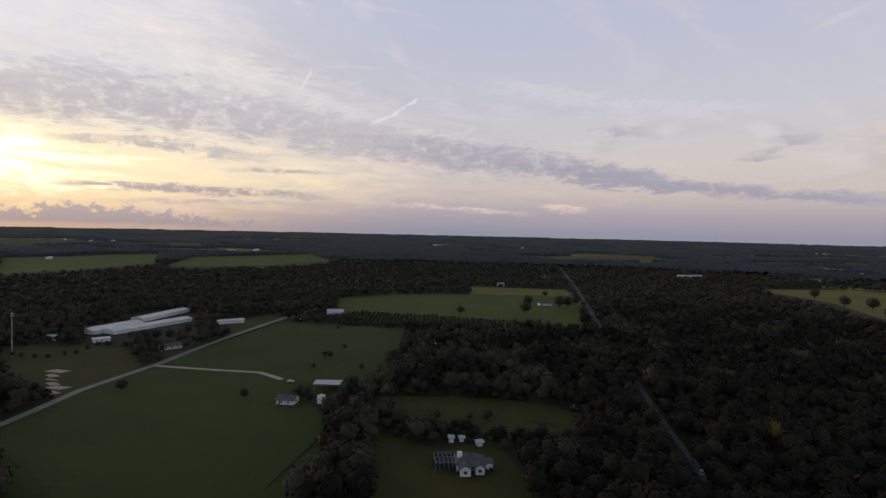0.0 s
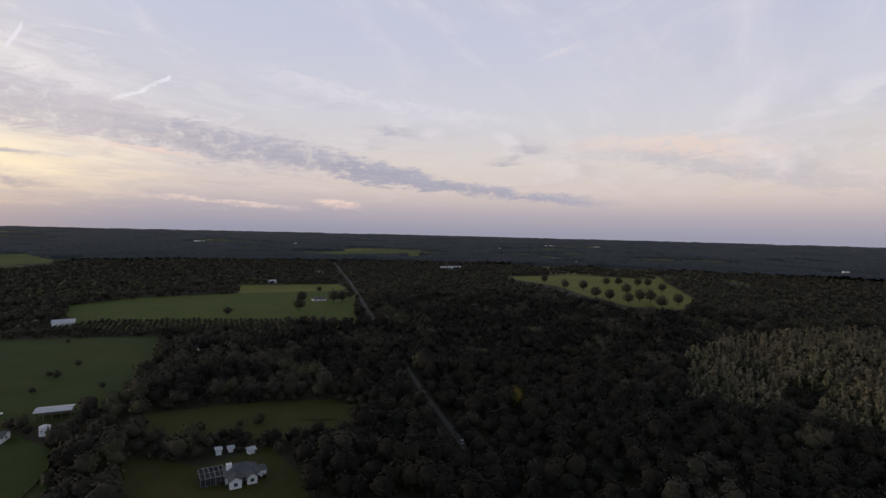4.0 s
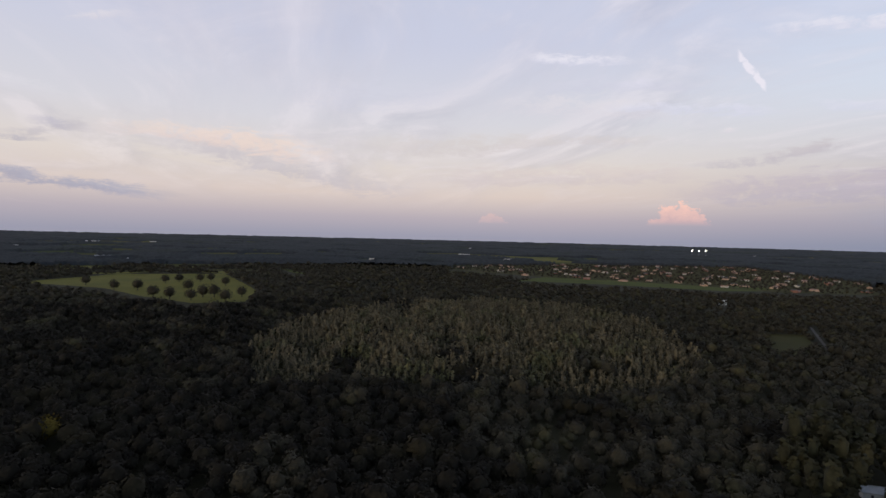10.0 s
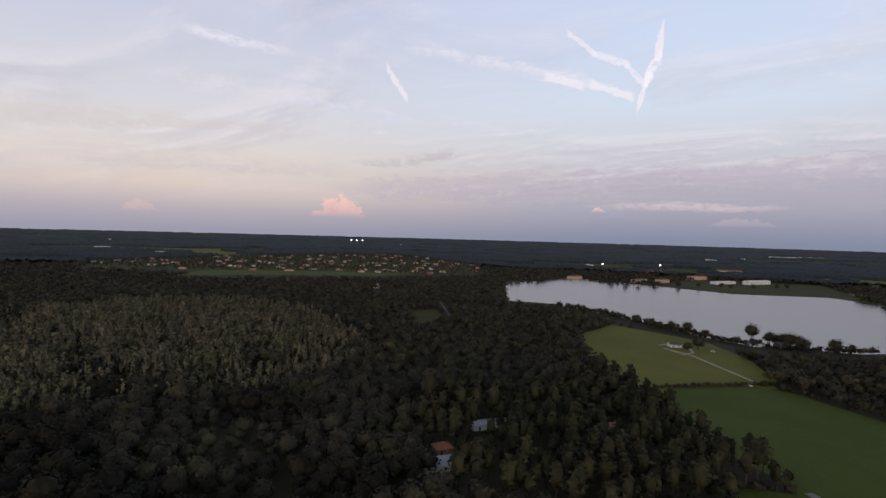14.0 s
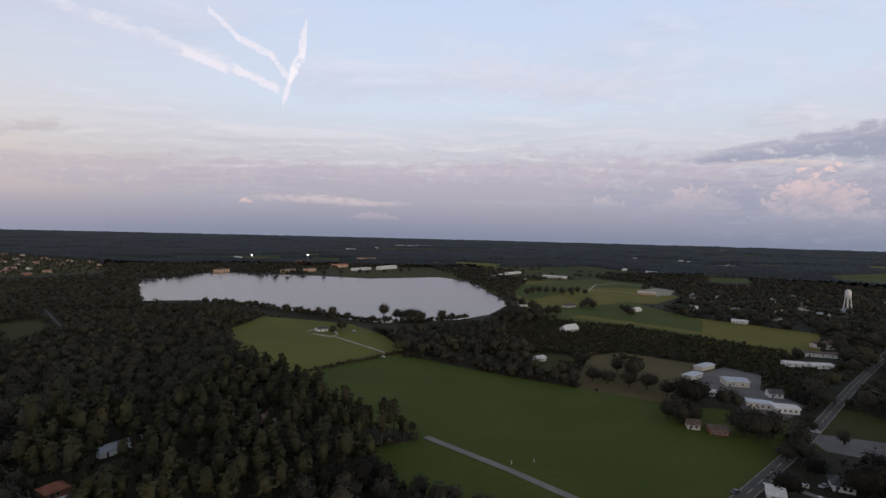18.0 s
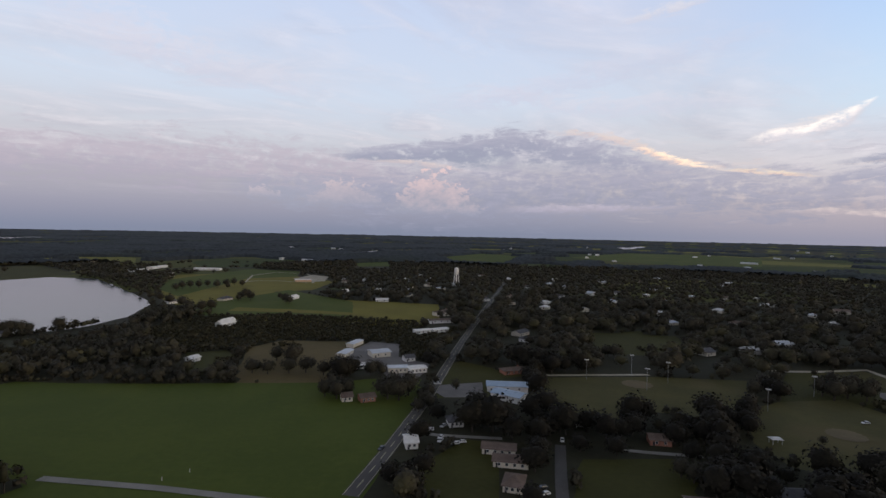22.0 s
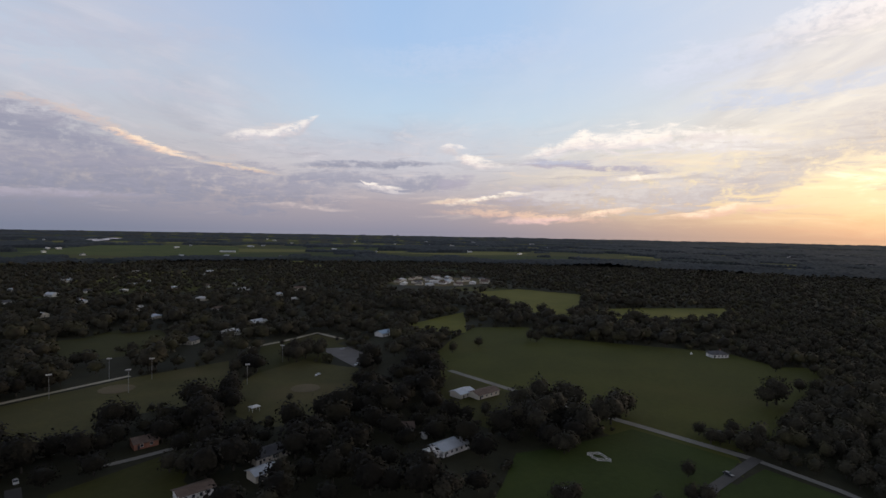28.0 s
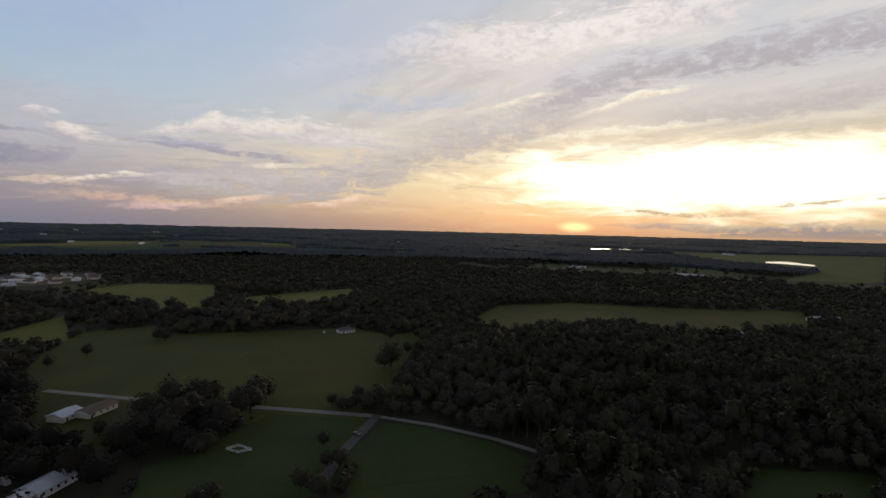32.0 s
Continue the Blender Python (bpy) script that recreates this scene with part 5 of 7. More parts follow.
def spread(rmin, rmax, step, keep=1.0):
    """Jittered grid of points in a ring round the middle."""
    k = int(rmax / step) + 1
    a = np.arange(-k, k + 1) * step
    X, Y = np.meshgrid(a, a)
    X = X.ravel() + rng.uniform(-0.42, 0.42, X.size) * step
    Y = Y.ravel() + rng.uniform(-0.42, 0.42, Y.size) * step
    R = np.hypot(X, Y)
    s = (R >= rmin) & (R < rmax) & (rng.uniform(0, 1, R.size) < keep)
    return X[s], Y[s]


def free(X, Y, top=10.0):
    """Where a tree of that height neither stands in nor leans across the view of open land, roads or houses."""
    bad = np.zeros(X.shape, bool)
    for k in (1.0, 100.0 / (100.0 - top * 0.55), 100.0 / (100.0 - top)):
        for poly in OPEN:
            bad |= inside(X * k, Y * k, poly)
        for pts, d in ROADS:
            bad |= near_line(X * k, Y * k, pts, d)
        for cx, cy, cr in CLEAR:
            bad |= np.hypot(X * k - cx, Y * k - cy) < cr
    return ~bad

# ---------------------------------------------------------------- builders of things
def empty(name, x, y, rot=0.0, z=None):
    ob = new(name)
    ob.matrix_basis = pose(x, y, land(x, y) if z is None else z, 0, 0, rot)
    return ob


def add_box(bm, x0, x1, y0, y1, z0, z1):
    v = [bm.verts.new((x, y, z)) for z in (z0, z1) for x, y in ((x0, y0), (x1, y0), (x1, y1), (x0, y1))]
    for q in ((3, 2, 1, 0), (4, 5, 6, 7), (0, 1, 5, 4), (1, 2, 6, 5), (2, 3, 7, 6), (3, 0, 4, 7)):
        bm.faces.new([v[i] for i in q])
    return v


def box(x0, x1, y0, y1, z0, z1):
    bm = bmesh.new()
    add_box(bm, x0, x1, y0, y1, z0, z1)
    return bm


def tube(a, b, r0, r1=None, sides=8, bm=None):
    """A tapered round bar from a to b."""
    bm = bm or bmesh.new()
    a, b = Vector(a), Vector(b)
    q = (b - a).to_track_quat("Z", "Y")
    r1 = r0 if r1 is None else r1
    lo, hi = [], []
    for i in range(sides):
        t = 2 * math.pi * i / sides
        o = Vector((math.cos(t), math.sin(t), 0))
        lo.append(bm.verts.new(a + q @ (o * r0)))
        hi.append(bm.verts.new(b + q @ (o * r1)))
    for i in range(sides):
        j = (i + 1) % sides
        bm.faces.new((lo[i], lo[j], hi[j], hi[i]))
    bm.faces.new(lo[::-1])
    bm.faces.new(hi)
    return bm


def roof_mesh(w, d, h, kind, pitch, over=0.5, thick=0.18):
    """A roof with eaves and thickness over a w x d plan; ridge along x."""
    bm = bmesh.new()
    W, D = w / 2 + over, d / 2 + over
    drop = pitch * over
    if kind == "flat":
        add_box(bm, -W + 0.2, W - 0.2, -D + 0.2, D - 0.2, h, h + 0.35)
        return bm
    top = h + pitch * d / 2
    e = h - drop
    inset = 0.0 if kind == "gable" else min(W - 0.3, D * 0.9)
    for t, z in ((thick, 1), (0.0, 0)):
        P = [(-W, -D, e + t), (W, -D, e + t), (W, D, e + t), (-W, D, e + t), (-W + inset, 0, top + t), (W - inset, 0, top + t)]
        vs = [bm.verts.new(p) for p in P]
        for q in ((0, 1, 5, 4), (2, 3, 4, 5), (1, 2, 5), (3, 0, 4)):
            if kind == "gable" and len(q) == 3:
                continue
            f = [vs[i] for i in q]
            bm.faces.new(f if z else f[::-1])
        if z:
            upper = vs
        else:
            ring = (0, 1, 2, 3) if kind != "gable" else (0, 1, 5, 2, 3, 4)
            for i in range(len(ring)):
                a, b = ring[i], ring[(i + 1) % len(ring)]
                bm.faces.new((vs[a], vs[b], upper[b], upper[a]))
    return bm


def wall_mesh(w, d, h, kind, pitch, thick=0.2):
    """Four walls with thickness, gable ends filled up to the roof."""
    bm = bmesh.new()
    top = h + pitch * d / 2 - 0.02
    for s in (1, -1):
        Wd, Dd = w / 2 - (0 if s > 0 else thick), d / 2 - (0 if s > 0 else thick)
        lo = [bm.verts.new((x, y, -0.3)) for x, y in ((-Wd, -Dd), (Wd, -Dd), (Wd, Dd), (-Wd, Dd))]
        hi = [bm.verts.new((x, y, h)) for x, y in ((-Wd, -Dd), (Wd, -Dd), (Wd, Dd), (-Wd, Dd))]
        for i in range(4):
            j = (i + 1) % 4
            f = [lo[i], lo[j], hi[j], hi[i]]
            if kind == "gable" and i in (1, 3):
                f.insert(3, bm.verts.new((Wd if i == 1 else -Wd, 0, top)))
            bm.faces.new(f if s > 0 else f[::-1])
    return bm


PANE = {}


def building(name, label, x, y, rot, w, d, h, kind, pitch, wall, roofm, windows=2, pole=False, tall=False, clear=None):
    """A house or shed: walls, roof, windows with frames, a door; its front is the -y or +y side turned to the middle."""
    if math.cos(radians(rot)) * y - math.sin(radians(rot)) * x < 0:
        rot += 180
    CLEAR.append((x, y, clear or max(w, d) * 0.48 + 1.5))
    ob = tagged(empty(name, x, y, rot), label, name.replace("_", " ").split()[-1] if name != "mobile_home" else "mobile home")
    if pole:
        for sx in np.linspace(-w / 2 + 0.3, w / 2 - 0.3, 5):
            for sy in (-1, 1):
                part("post", tube((sx, sy * (d / 2 - 0.3), -0.3), (sx, sy * (d / 2 - 0.3), h), 0.14), M_WOOD, ob)
        part("back_wall", box(-w / 2 + 0.5, w / 2 - 0.5, d / 2 - 0.7, d / 2 - 0.55, -0.2, h - 0.2), wall, ob)
    else:
        part("wall", wall_mesh(w, d, h, kind, pitch), wall, ob)
    rf = part("roof", roof_mesh(w, d, h, kind, pitch, 0.7 if not pole else 0.4), roofm, ob)
    if kind == "gable" and roofm in (M_METAL, M_BLUE, M_WHITE):
        top = h + pitch * d / 2
        part("ridge_cap", box(-w / 2 - 0.5, w / 2 + 0.5, -0.25, 0.25, top + 0.12, top + 0.26), roofm, rf)
    if kind == "hip" and w > 9 and not tall:
        part("chimney", box(w * 0.18, w * 0.18 + 0.8, 0.4, 1.2, h, h + pitch * d / 2 + 0.9), M_BRICK, ob)
    n = windows
    for row in range(2 if tall else 1):
        for i in range(n):
            u = -w / 2 + w * (i + 0.75) / (n + 0.5)
            zc = h * 0.55 if not tall else h * (0.25 + 0.45 * row)
            ww, hh = (1.1, 1.2) if not tall else (2.2, 2.0)
            win = part("window", box(u - ww / 2, u + ww / 2, -d / 2 - 0.06, -d / 2 + 0.05, zc - hh / 2, zc + hh / 2), M_GLASS, ob)
            if n < 8:
                fb = bmesh.new()
                for q in ((u - ww / 2 - 0.08, u - ww / 2, zc - hh / 2, zc + hh / 2), (u + ww / 2, u + ww / 2 + 0.08, zc - hh / 2, zc + hh / 2), (u - ww / 2 - 0.08, u + ww / 2 + 0.08, zc + hh / 2, zc + hh / 2 + 0.08), (u - ww / 2 - 0.12, u + ww / 2 + 0.12, zc - hh / 2 - 0.1, zc - hh / 2)):
                    add_box(fb, q[0], q[1], -d / 2 - 0.10, -d / 2 + 0.02, q[2], q[3])
                part("window_frame", fb, M_WHITE, win)
    if n and not tall:
        u = -w / 2 + w * 0.25 / (n + 0.5) + 0.7
        part("door", box(u - 0.45, u + 0.45, -d / 2 - 0.07, -d / 2 + 0.04, 0.0, 2.05), M_DARK, ob, "dark door")
        part("side_window", box(w / 2 - 0.05, w / 2 + 0.06, -0.6, 0.6, h * 0.55 - 0.6, h * 0.55 + 0.6), M_GLASS, ob)
    return ob


def car(x, y, rot, paint, label, kind="car"):
    """A parked car or pickup."""
    ob = tagged(empty("car", x, y, rot), label, "car", "parked cars")
    L, Wd = 4.6, 1.8
    prof = [(-L / 2, 0.45), (-L / 2, 0.95), (-1.5, 1.0), (0.9, 1.0), (L / 2 - 0.1, 0.85), (L / 2, 0.45)]
    bm = bmesh.new()
    sides = [[bm.verts.new((px, s * Wd / 2, pz)) for px, pz in prof] for s in (-1, 1)]
    n = len(prof)
    for i in range(n):
        j = (i + 1) % n
        bm.faces.new((sides[0][j], sides[0][i], sides[1][i], sides[1][j]))
    bm.faces.new(sides[0])
    bm.faces.new(sides[1][::-1])
    bmesh.ops.bevel(bm, geom=list(bm.edges), offset=0.07, segments=1, affect="EDGES")
    part("body", bm, paint, ob)
    bm = bmesh.new()
    back = -1.9 if kind == "car" else -0.3
    lo = [bm.verts.new(p) for p in ((back, -0.82, 0.98), (1.0, -0.82, 0.98), (1.0, 0.82, 0.98), (back, 0.82, 0.98))]
    hi = [bm.verts.new(p) for p in ((back + 0.45, -0.68, 1.42), (0.25, -0.68, 1.42), (0.25, 0.68, 1.42), (back + 0.45, 0.68, 1.42))]
    for i in range(4):
        j = (i + 1) % 4
        bm.faces.new((lo[i], lo[j], hi[j], hi[i]))
    bm.faces.new(hi)
    cab = part("windows", bm, M_GLASS, ob)
    part("roof", box(back + 0.43, 0.27, -0.70, 0.70, 1.40, 1.47), paint, cab)
    for wx in (-1.4, 1.4):
        for s in (-1, 1):
            wh = part("wheel", tube((wx, s * 0.72, 0.33), (wx, s * 0.93, 0.33), 0.33, sides=12), M_TYRE, ob)
            part("rim", tube((wx, s * 0.92, 0.33), (wx, s * 0.945, 0.33), 0.19, sides=8), M_STEEL, wh)
    return ob


def camper(x, y, rot, label):
    ob = tagged(empty("camper", x, y, rot), label, "camper")
    bm = box(-4.2, 4.2, -1.25, 1.25, 0.55, 3.1)
    bmesh.ops.bevel(bm, geom=list(bm.edges), offset=0.2, segments=2, affect="EDGES")
    part("body", bm, M_WHITE, ob)
    for u in (-2.6, -0.6, 1.6):
        for s in (-1, 1):
            part("window", box(u - 0.5, u + 0.5, s * 1.26 - 0.03, s * 1.26 + 0.03, 1.7, 2.4), M_GLASS, ob)
    part("roof_unit", box(-0.5, 0.5, -0.4, 0.4, 3.08, 3.4), M_CREAM, ob)
    for wx in (-0.9, 0.9):
        for s in (-1, 1):
            part("wheel", tube((wx, s * 1.0, 0.36), (wx, s * 1.24, 0.36), 0.36, sides=10), M_TYRE, ob)


def water_tower(x, y, base_h, r):
    ob = tagged(empty("water_tower", x, y, 20), "tall pale water tower on braced steel legs", "water tower")
    for i in range(6):
        a = i * math.pi / 3
        p0, p1 = (math.cos(a) * r * 1.5, math.sin(a) * r * 1.5, -0.3), (math.cos(a) * r * 0.92, math.sin(a) * r * 0.92, base_h + 1)
        part("leg", tube(p0, p1, 0.42, 0.35), M_WHITE, ob)
        b = a + math.pi / 3
        for k in range(3):
            f0, f1 = k / 3, (k + 1) / 3
            q0 = Vector(p0).lerp(Vector(p1), f0)
            c0, c1 = Vector((math.cos(b) * r * 1.5, math.sin(b) * r * 1.5, -0.3)), Vector((math.cos(b) * r * 0.92, math.sin(b) * r * 0.92, base_h + 1))
            part("brace", tube(q0, c0.lerp(c1, f1), 0.09, sides=5), M_STEEL, ob)
            part("strut", tube(Vector(p0).lerp(Vector(p1), f1), c0.lerp(c1, f1), 0.12, sides=5), M_STEEL, ob)
    part("riser", tube((0, 0, -0.3), (0, 0, base_h + 1), 0.7), M_WHITE, ob)
    bm = bmesh.new()
    prof = [(0.05, base_h - 2.2), (r * 0.6, base_h - 1.3), (r, base_h + 1.0), (r, base_h + 8.5), (r * 0.75, base_h + 10.6), (r * 0.35, base_h + 11.8), (0.05, base_h + 12.2)]
    ringsv = [[bm.verts.new((math.cos(t) * q, math.sin(t) * q, z)) for t in np.linspace(0, 2 * math.pi, 24, endpoint=False)] for q, z in prof]
    for a, b in zip(ringsv, ringsv[1:]):
        for i in range(24):
            bm.faces.new((a[i], a[(i + 1) % 24], b[(i + 1) % 24], b[i]))
    for f in bm.faces:
        f.smooth = True
    tank = part("tank", bm, M_WHITE, ob, "white painted steel tank")
    part("finial", tube((0, 0, base_h + 12), (0, 0, base_h + 14), 0.12), M_STEEL, tank)
    bm = bmesh.new()
    for t in np.linspace(0, 2 * math.pi, 24, endpoint=False):
        tube((math.cos(t) * (r + 0.9), math.sin(t) * (r + 0.9), base_h + 1), (math.cos(t) * (r + 0.9), math.sin(t) * (r + 0.9), base_h + 2.1), 0.05, sides=4, bm=bm)
        u = t + 2 * math.pi / 24
        for z in (1.0, 2.1):
            tube((math.cos(t) * (r + 0.9), math.sin(t) * (r + 0.9), base_h + z), (math.cos(u) * (r + 0.9), math.sin(u) * (r + 0.9), base_h + z), 0.06, sides=4, bm=bm)
    part("catwalk_rail", bm, M_STEEL, ob)
    CLEAR.append((x, y, 14))


def flood_pole(x, y, h, label="tall floodlight pole at the ball field", heads=4):
    ob = tagged(empty("flood_pole", x, y, math.degrees(math.atan2(-x, y)) + 180), label, "light pole", "floodlight poles")
    part("pole", tube((0, 0, -0.3), (0, 0, h), 0.15, 0.09), M_STEEL, ob)
    part("crossarm", box(-1.4, 1.4, -0.08, 0.08, h - 0.5, h - 0.3), M_STEEL, ob)
    for i in range(heads):
        u = -1.2 + 2.4 * i / max(1, heads - 1)
        hd = part("lamp_head", box(u - 0.3, u + 0.3, -0.4, 0.05, h - 0.3, h + 0.25), M_WHITE, ob)
        part("lens", box(u - 0.24, u + 0.24, -0.43, -0.39, h - 0.24, h + 0.18), M_GLASS, hd)


def rail_fence(name, label, pts, h=1.2, step=3.0, mt=None):
    mt = mt or M_WHITE
    ob = tagged(empty(name, *pts[0]), label, "fence")
    ox, oy = pts[0]
    for (x0, y0), (x1, y1) in zip(pts, pts[1:]):
        L = math.hypot(x1 - x0, y1 - y0)
        k = max(1, int(L / step))
        for j in range(k):
            px, py = x0 + (x1 - x0) * j / k - ox, y0 + (y1 - y0) * j / k - oy
            part("post", box(px - 0.08, px + 0.08, py - 0.08, py + 0.08, -0.2, h), mt, ob)
        for z in (0.45, 0.85, h - 0.06):
            part("rail", tube((x0 - ox, y0 - oy, z), (x1 - ox, y1 - oy, z), 0.09, sides=4), mt, ob)
    return ob


def pool_cage(x, y, rot, w, d, h):
    ob = tagged(empty("pool_cage", x, y, rot), "dark screened pool cage beside the house", "pool cage")
    CLEAR.append((x, y, 9))
    for i in range(6):
        u = -w / 2 + w * i / 5
        part("upright", box(u - 0.06, u + 0.06, -d / 2 - 0.06, -d / 2 + 0.06, 0, h), M_STEEL, ob)
        part("upright", box(u - 0.06, u + 0.06, d / 2 - 0.06, d / 2 + 0.06, 0, h), M_STEEL, ob)
        part("roof_beam", box(u - 0.06, u + 0.06, -d / 2, d / 2, h - 0.06, h + 0.08), M_STEEL, ob)
    for v in (-d / 2, 0, d / 2):
        part("roof_beam", box(-w / 2, w / 2, v - 0.05, v + 0.05, h - 0.05, h + 0.09), M_STEEL, ob)
    for s_ in (-1, 1):
        part("screen", box(-w / 2, w / 2, s_ * d / 2 - 0.02, s_ * d / 2 + 0.02, 0.1, h - 0.1), M_SCREEN, ob, "dark insect screen")
    part("screen", box(-w / 2 - 0.02, -w / 2 + 0.02, -d / 2, d / 2, 0.1, h - 0.1), M_SCREEN, ob, "dark insect screen")
    part("screen", box(-w / 2, w / 2, -d / 2, d / 2, h - 0.02, h + 0.02), M_SCREEN, ob, "dark insect screen")
    part("deck", box(-w / 2, w / 2, -d / 2, d / 2, -0.2, 0.12), M_GRAVEL, ob)
    part("pool_water", box(-w / 2 + 1.6, w / 2 - 1.6, -d / 2 + 1.4, d / 2 - 1.4, 0.0, 0.135), M_WATER, ob)


def tree(x, y, s=1.0, tall=1.0, leaf=None, kind="oak", label="", seed=0, group="lone trees"):
    """A single tree: tapered trunk, limbs, and a crown of leaf clumps and sprays."""
    g = np.random.default_rng(int(abs(x) * 13 + abs(y) * 7) + seed)
    ob = tagged(empty("tree", x, y, g.uniform(0, 360)), label or "lone dark green broadleaf tree on open grass", "tree", group)
    if kind == "oak":
        v, f, nv = crown("oak", 14, 300, g, 0.46)
        hh, rr = 6.5, 0.38
    elif kind == "pine":
        v, f, nv = crown("pine", 10, 160, g, 0.55)
        hh, rr = 13.0, 0.25
    else:
        v, f, nv = crown("bush", 5, 80, g, 0.32)
        hh, rr = 1.2, 0.12
    k = np.array([s, s, s * tall])
    me = mesh_from("crown", v * k, f, [leaf or M_LEAF], None, True, nv)
    cr = new("crown", me)
    cr.parent = ob
    part("trunk", tube((0, 0, -0.3), (0.2 * s, 0, hh * s * tall), rr * s, rr * 0.45 * s, 7), M_BARK, ob)
    if kind == "oak":
        for i in range(4):
            a = i * 1.57 + g.uniform(0, 1)
            part("limb", tube((0.1 * s, 0, 3.2 * s * tall), (math.cos(a) * 2.6 * s, math.sin(a) * 2.6 * s, 6.4 * s * tall), 0.16 * s, 0.06 * s, 5), M_BARK, ob)
    return ob


def hedge(name, label, pts, width, h, leaf, seed=3):
    """A continuous hedge or tree line built of many leaf clumps."""
    g = np.random.default_rng(seed)
    P = []
    for (x0, y0), (x1, y1) in zip(pts, pts[1:]):
        L = math.hypot(x1 - x0, y1 - y0)
        n = max(2, int(L / max(h * 0.45, 0.9)))
        t = (np.arange(n) + g.uniform(-0.3, 0.3, n)) / n
        P.append(np.stack([x0 + (x1 - x0) * t, y0 + (y1 - y0) * t], -1) + g.normal(0, width * 0.3, (n, 2)))
    P = np.concatenate(P)
    sc = h / 2.6 * g.uniform(0.7, 1.3, len(P))
    tm = [crown("bush", 3, 14, g, 0.55) for _ in range(6)]
    return plant(name, label, P, sc, sc * g.uniform(0.8, 1.25, len(P)), tm, leaf, category="hedge")


M_PEACH = surface("peach_stucco", (0.50, 0.34, 0.24), (0.60, 0.42, 0.30), 5, 0.6, rough=0.8)

# ---------------------------------------------------------------- buildings
building("garden_shed", "small pale shed in a clearing", 6, 246, 3, 2.2, 3.0, 2.2, "flat", 0.05, M_WHITE, M_METAL, windows=0)
building("garden_shed", "small white shed with a shallow roof", 11, 247, 3, 1.9, 2.5, 2.0, "gable", 0.30, M_WHITE, M_METAL, windows=0)
building("garden_shed", "small white shed with a shallow roof", 19, 242, 18, 2.6, 3.0, 2.1, "gable", 0.30, M_WHITE, M_METAL, windows=0)
building("long_barn", "long open barn under a pale metal roof", -70, 324, 0, 15.7, 9.0, 4.0, "gable", 0.16, M_WOOD, M_METAL, windows=0,pole=True)
building("cottage", "low cottage with a blue-grey roof among trees", -87, 296, -7, 10.0, 8.0, 2.8, "gable", 0.40, M_WHITE, M_SHINGLE, windows=2)
building("farm_building", "white metal building beside the gravel road", -124, 607, 8, 17.9, 14.0, 4.5, "gable", 0.30, M_WHITE, M_METAL, windows=3)
building("long_shed", "long livestock shed with a pale metal roof", -313, 493, 70, 50.1, 20.0, 3.4, "gable", 0.16, M_WHITE, M_WHITE, windows=0)
building("long_shed", "long livestock shed with a pale metal roof", -285, 509, 66, 83.0, 15.0, 3.4, "gable", 0.16, M_WHITE, M_WHITE, windows=0)
building("long_shed", "long livestock shed with a pale metal roof", -307, 570, 79, 71.3, 15.0, 3.4, "gable", 0.16, M_WHITE, M_WHITE, windows=0)
building("house", "white house at the edge of the woods", -328, 443, 17, 12.7, 9.0, 3.0, "gable", 0.35, M_WHITE, M_METAL, windows=2)
building("low_shed", "low white shed beside the long sheds", -289, 441, 39, 12.5, 7.0, 2.6, "flat", 0.05, M_WHITE, M_METAL, windows=1)
building("house", "grey-roofed house at the road", -220, 421, 46, 15.7, 9.0, 2.8, "gable", 0.30, M_CREAM, M_SHINGLE, windows=3)
building("long_shed", "pale low shed beyond the road", -220, 540, 37, 26.3, 10.0, 3.0, "gable", 0.20, M_WHITE, M_METAL, windows=0)
building("house", "pale house hidden among dark trees", -2, 465, 32, 10.7, 9.0, 3.0, "gable", 0.40, M_WHITE, M_SHINGLE, windows=2,clear=4.5)
building("house", "white farmhouse in a green meadow", 145, 731, 9, 18.0, 10.0, 3.2, "hip", 0.40, M_WHITE, M_SHINGLE, windows=3)
building("house", "small pale house by the wood", 110, 990, 13, 13.5, 10.0, 3.4, "gable", 0.35, M_WHITE, M_METAL, windows=1)
building("house", "pale roofs beside the crossroads", 233, 1179, 14, 18.0, 14.0, 4.0, "gable", 0.35, M_CREAM, M_BSHINGLE, windows=1)
building("outbuilding", "long white-roofed outbuilding among pines", 254, -96, -87, 15.0, 7.0, 3.0, "gable", 0.25, M_WHITE, M_METAL, windows=1,clear=4.5)
building("outbuilding", "small white-roofed outbuilding among pines", 255, -112, -85, 6.2, 6.0, 2.8, "gable", 0.25, M_WHITE, M_METAL, windows=1,clear=4.5)
building("house", "house with a faded red roof in the pines", 229, -66, -84, 7.6, 7.0, 3.0, "hip", 0.50, M_BRICK, M_RED, windows=1,clear=4.5)
building("house", "pale grey-roofed house in the pines", 213, -59, -88, 12.6, 9.0, 3.2, "gable", 0.45, M_CREAM, M_METAL, windows=2,clear=4.5)
building("house", "pale grey-roofed house in the pines", 221, -46, -93, 8.3, 8.0, 3.0, "gable", 0.45, M_CREAM, M_METAL, windows=1,clear=4.5)
building("house", "large house with a rose tiled hip roof", 233, -156, -120, 13.8, 11.0, 3.4, "hip", 0.50, M_CREAM, M_ROSE, windows=4,clear=4.5)
building("house", "pale house on the lake pasture", 417, -347, -103, 10.5, 9.0, 3.0, "gable", 0.30, M_WHITE, M_SHINGLE, windows=2)
building("house", "pale lakeside house behind shore trees", 407, -432, -120, 10.5, 8.0, 3.2, "gable", 0.40, M_WHITE, M_SHINGLE, windows=2)
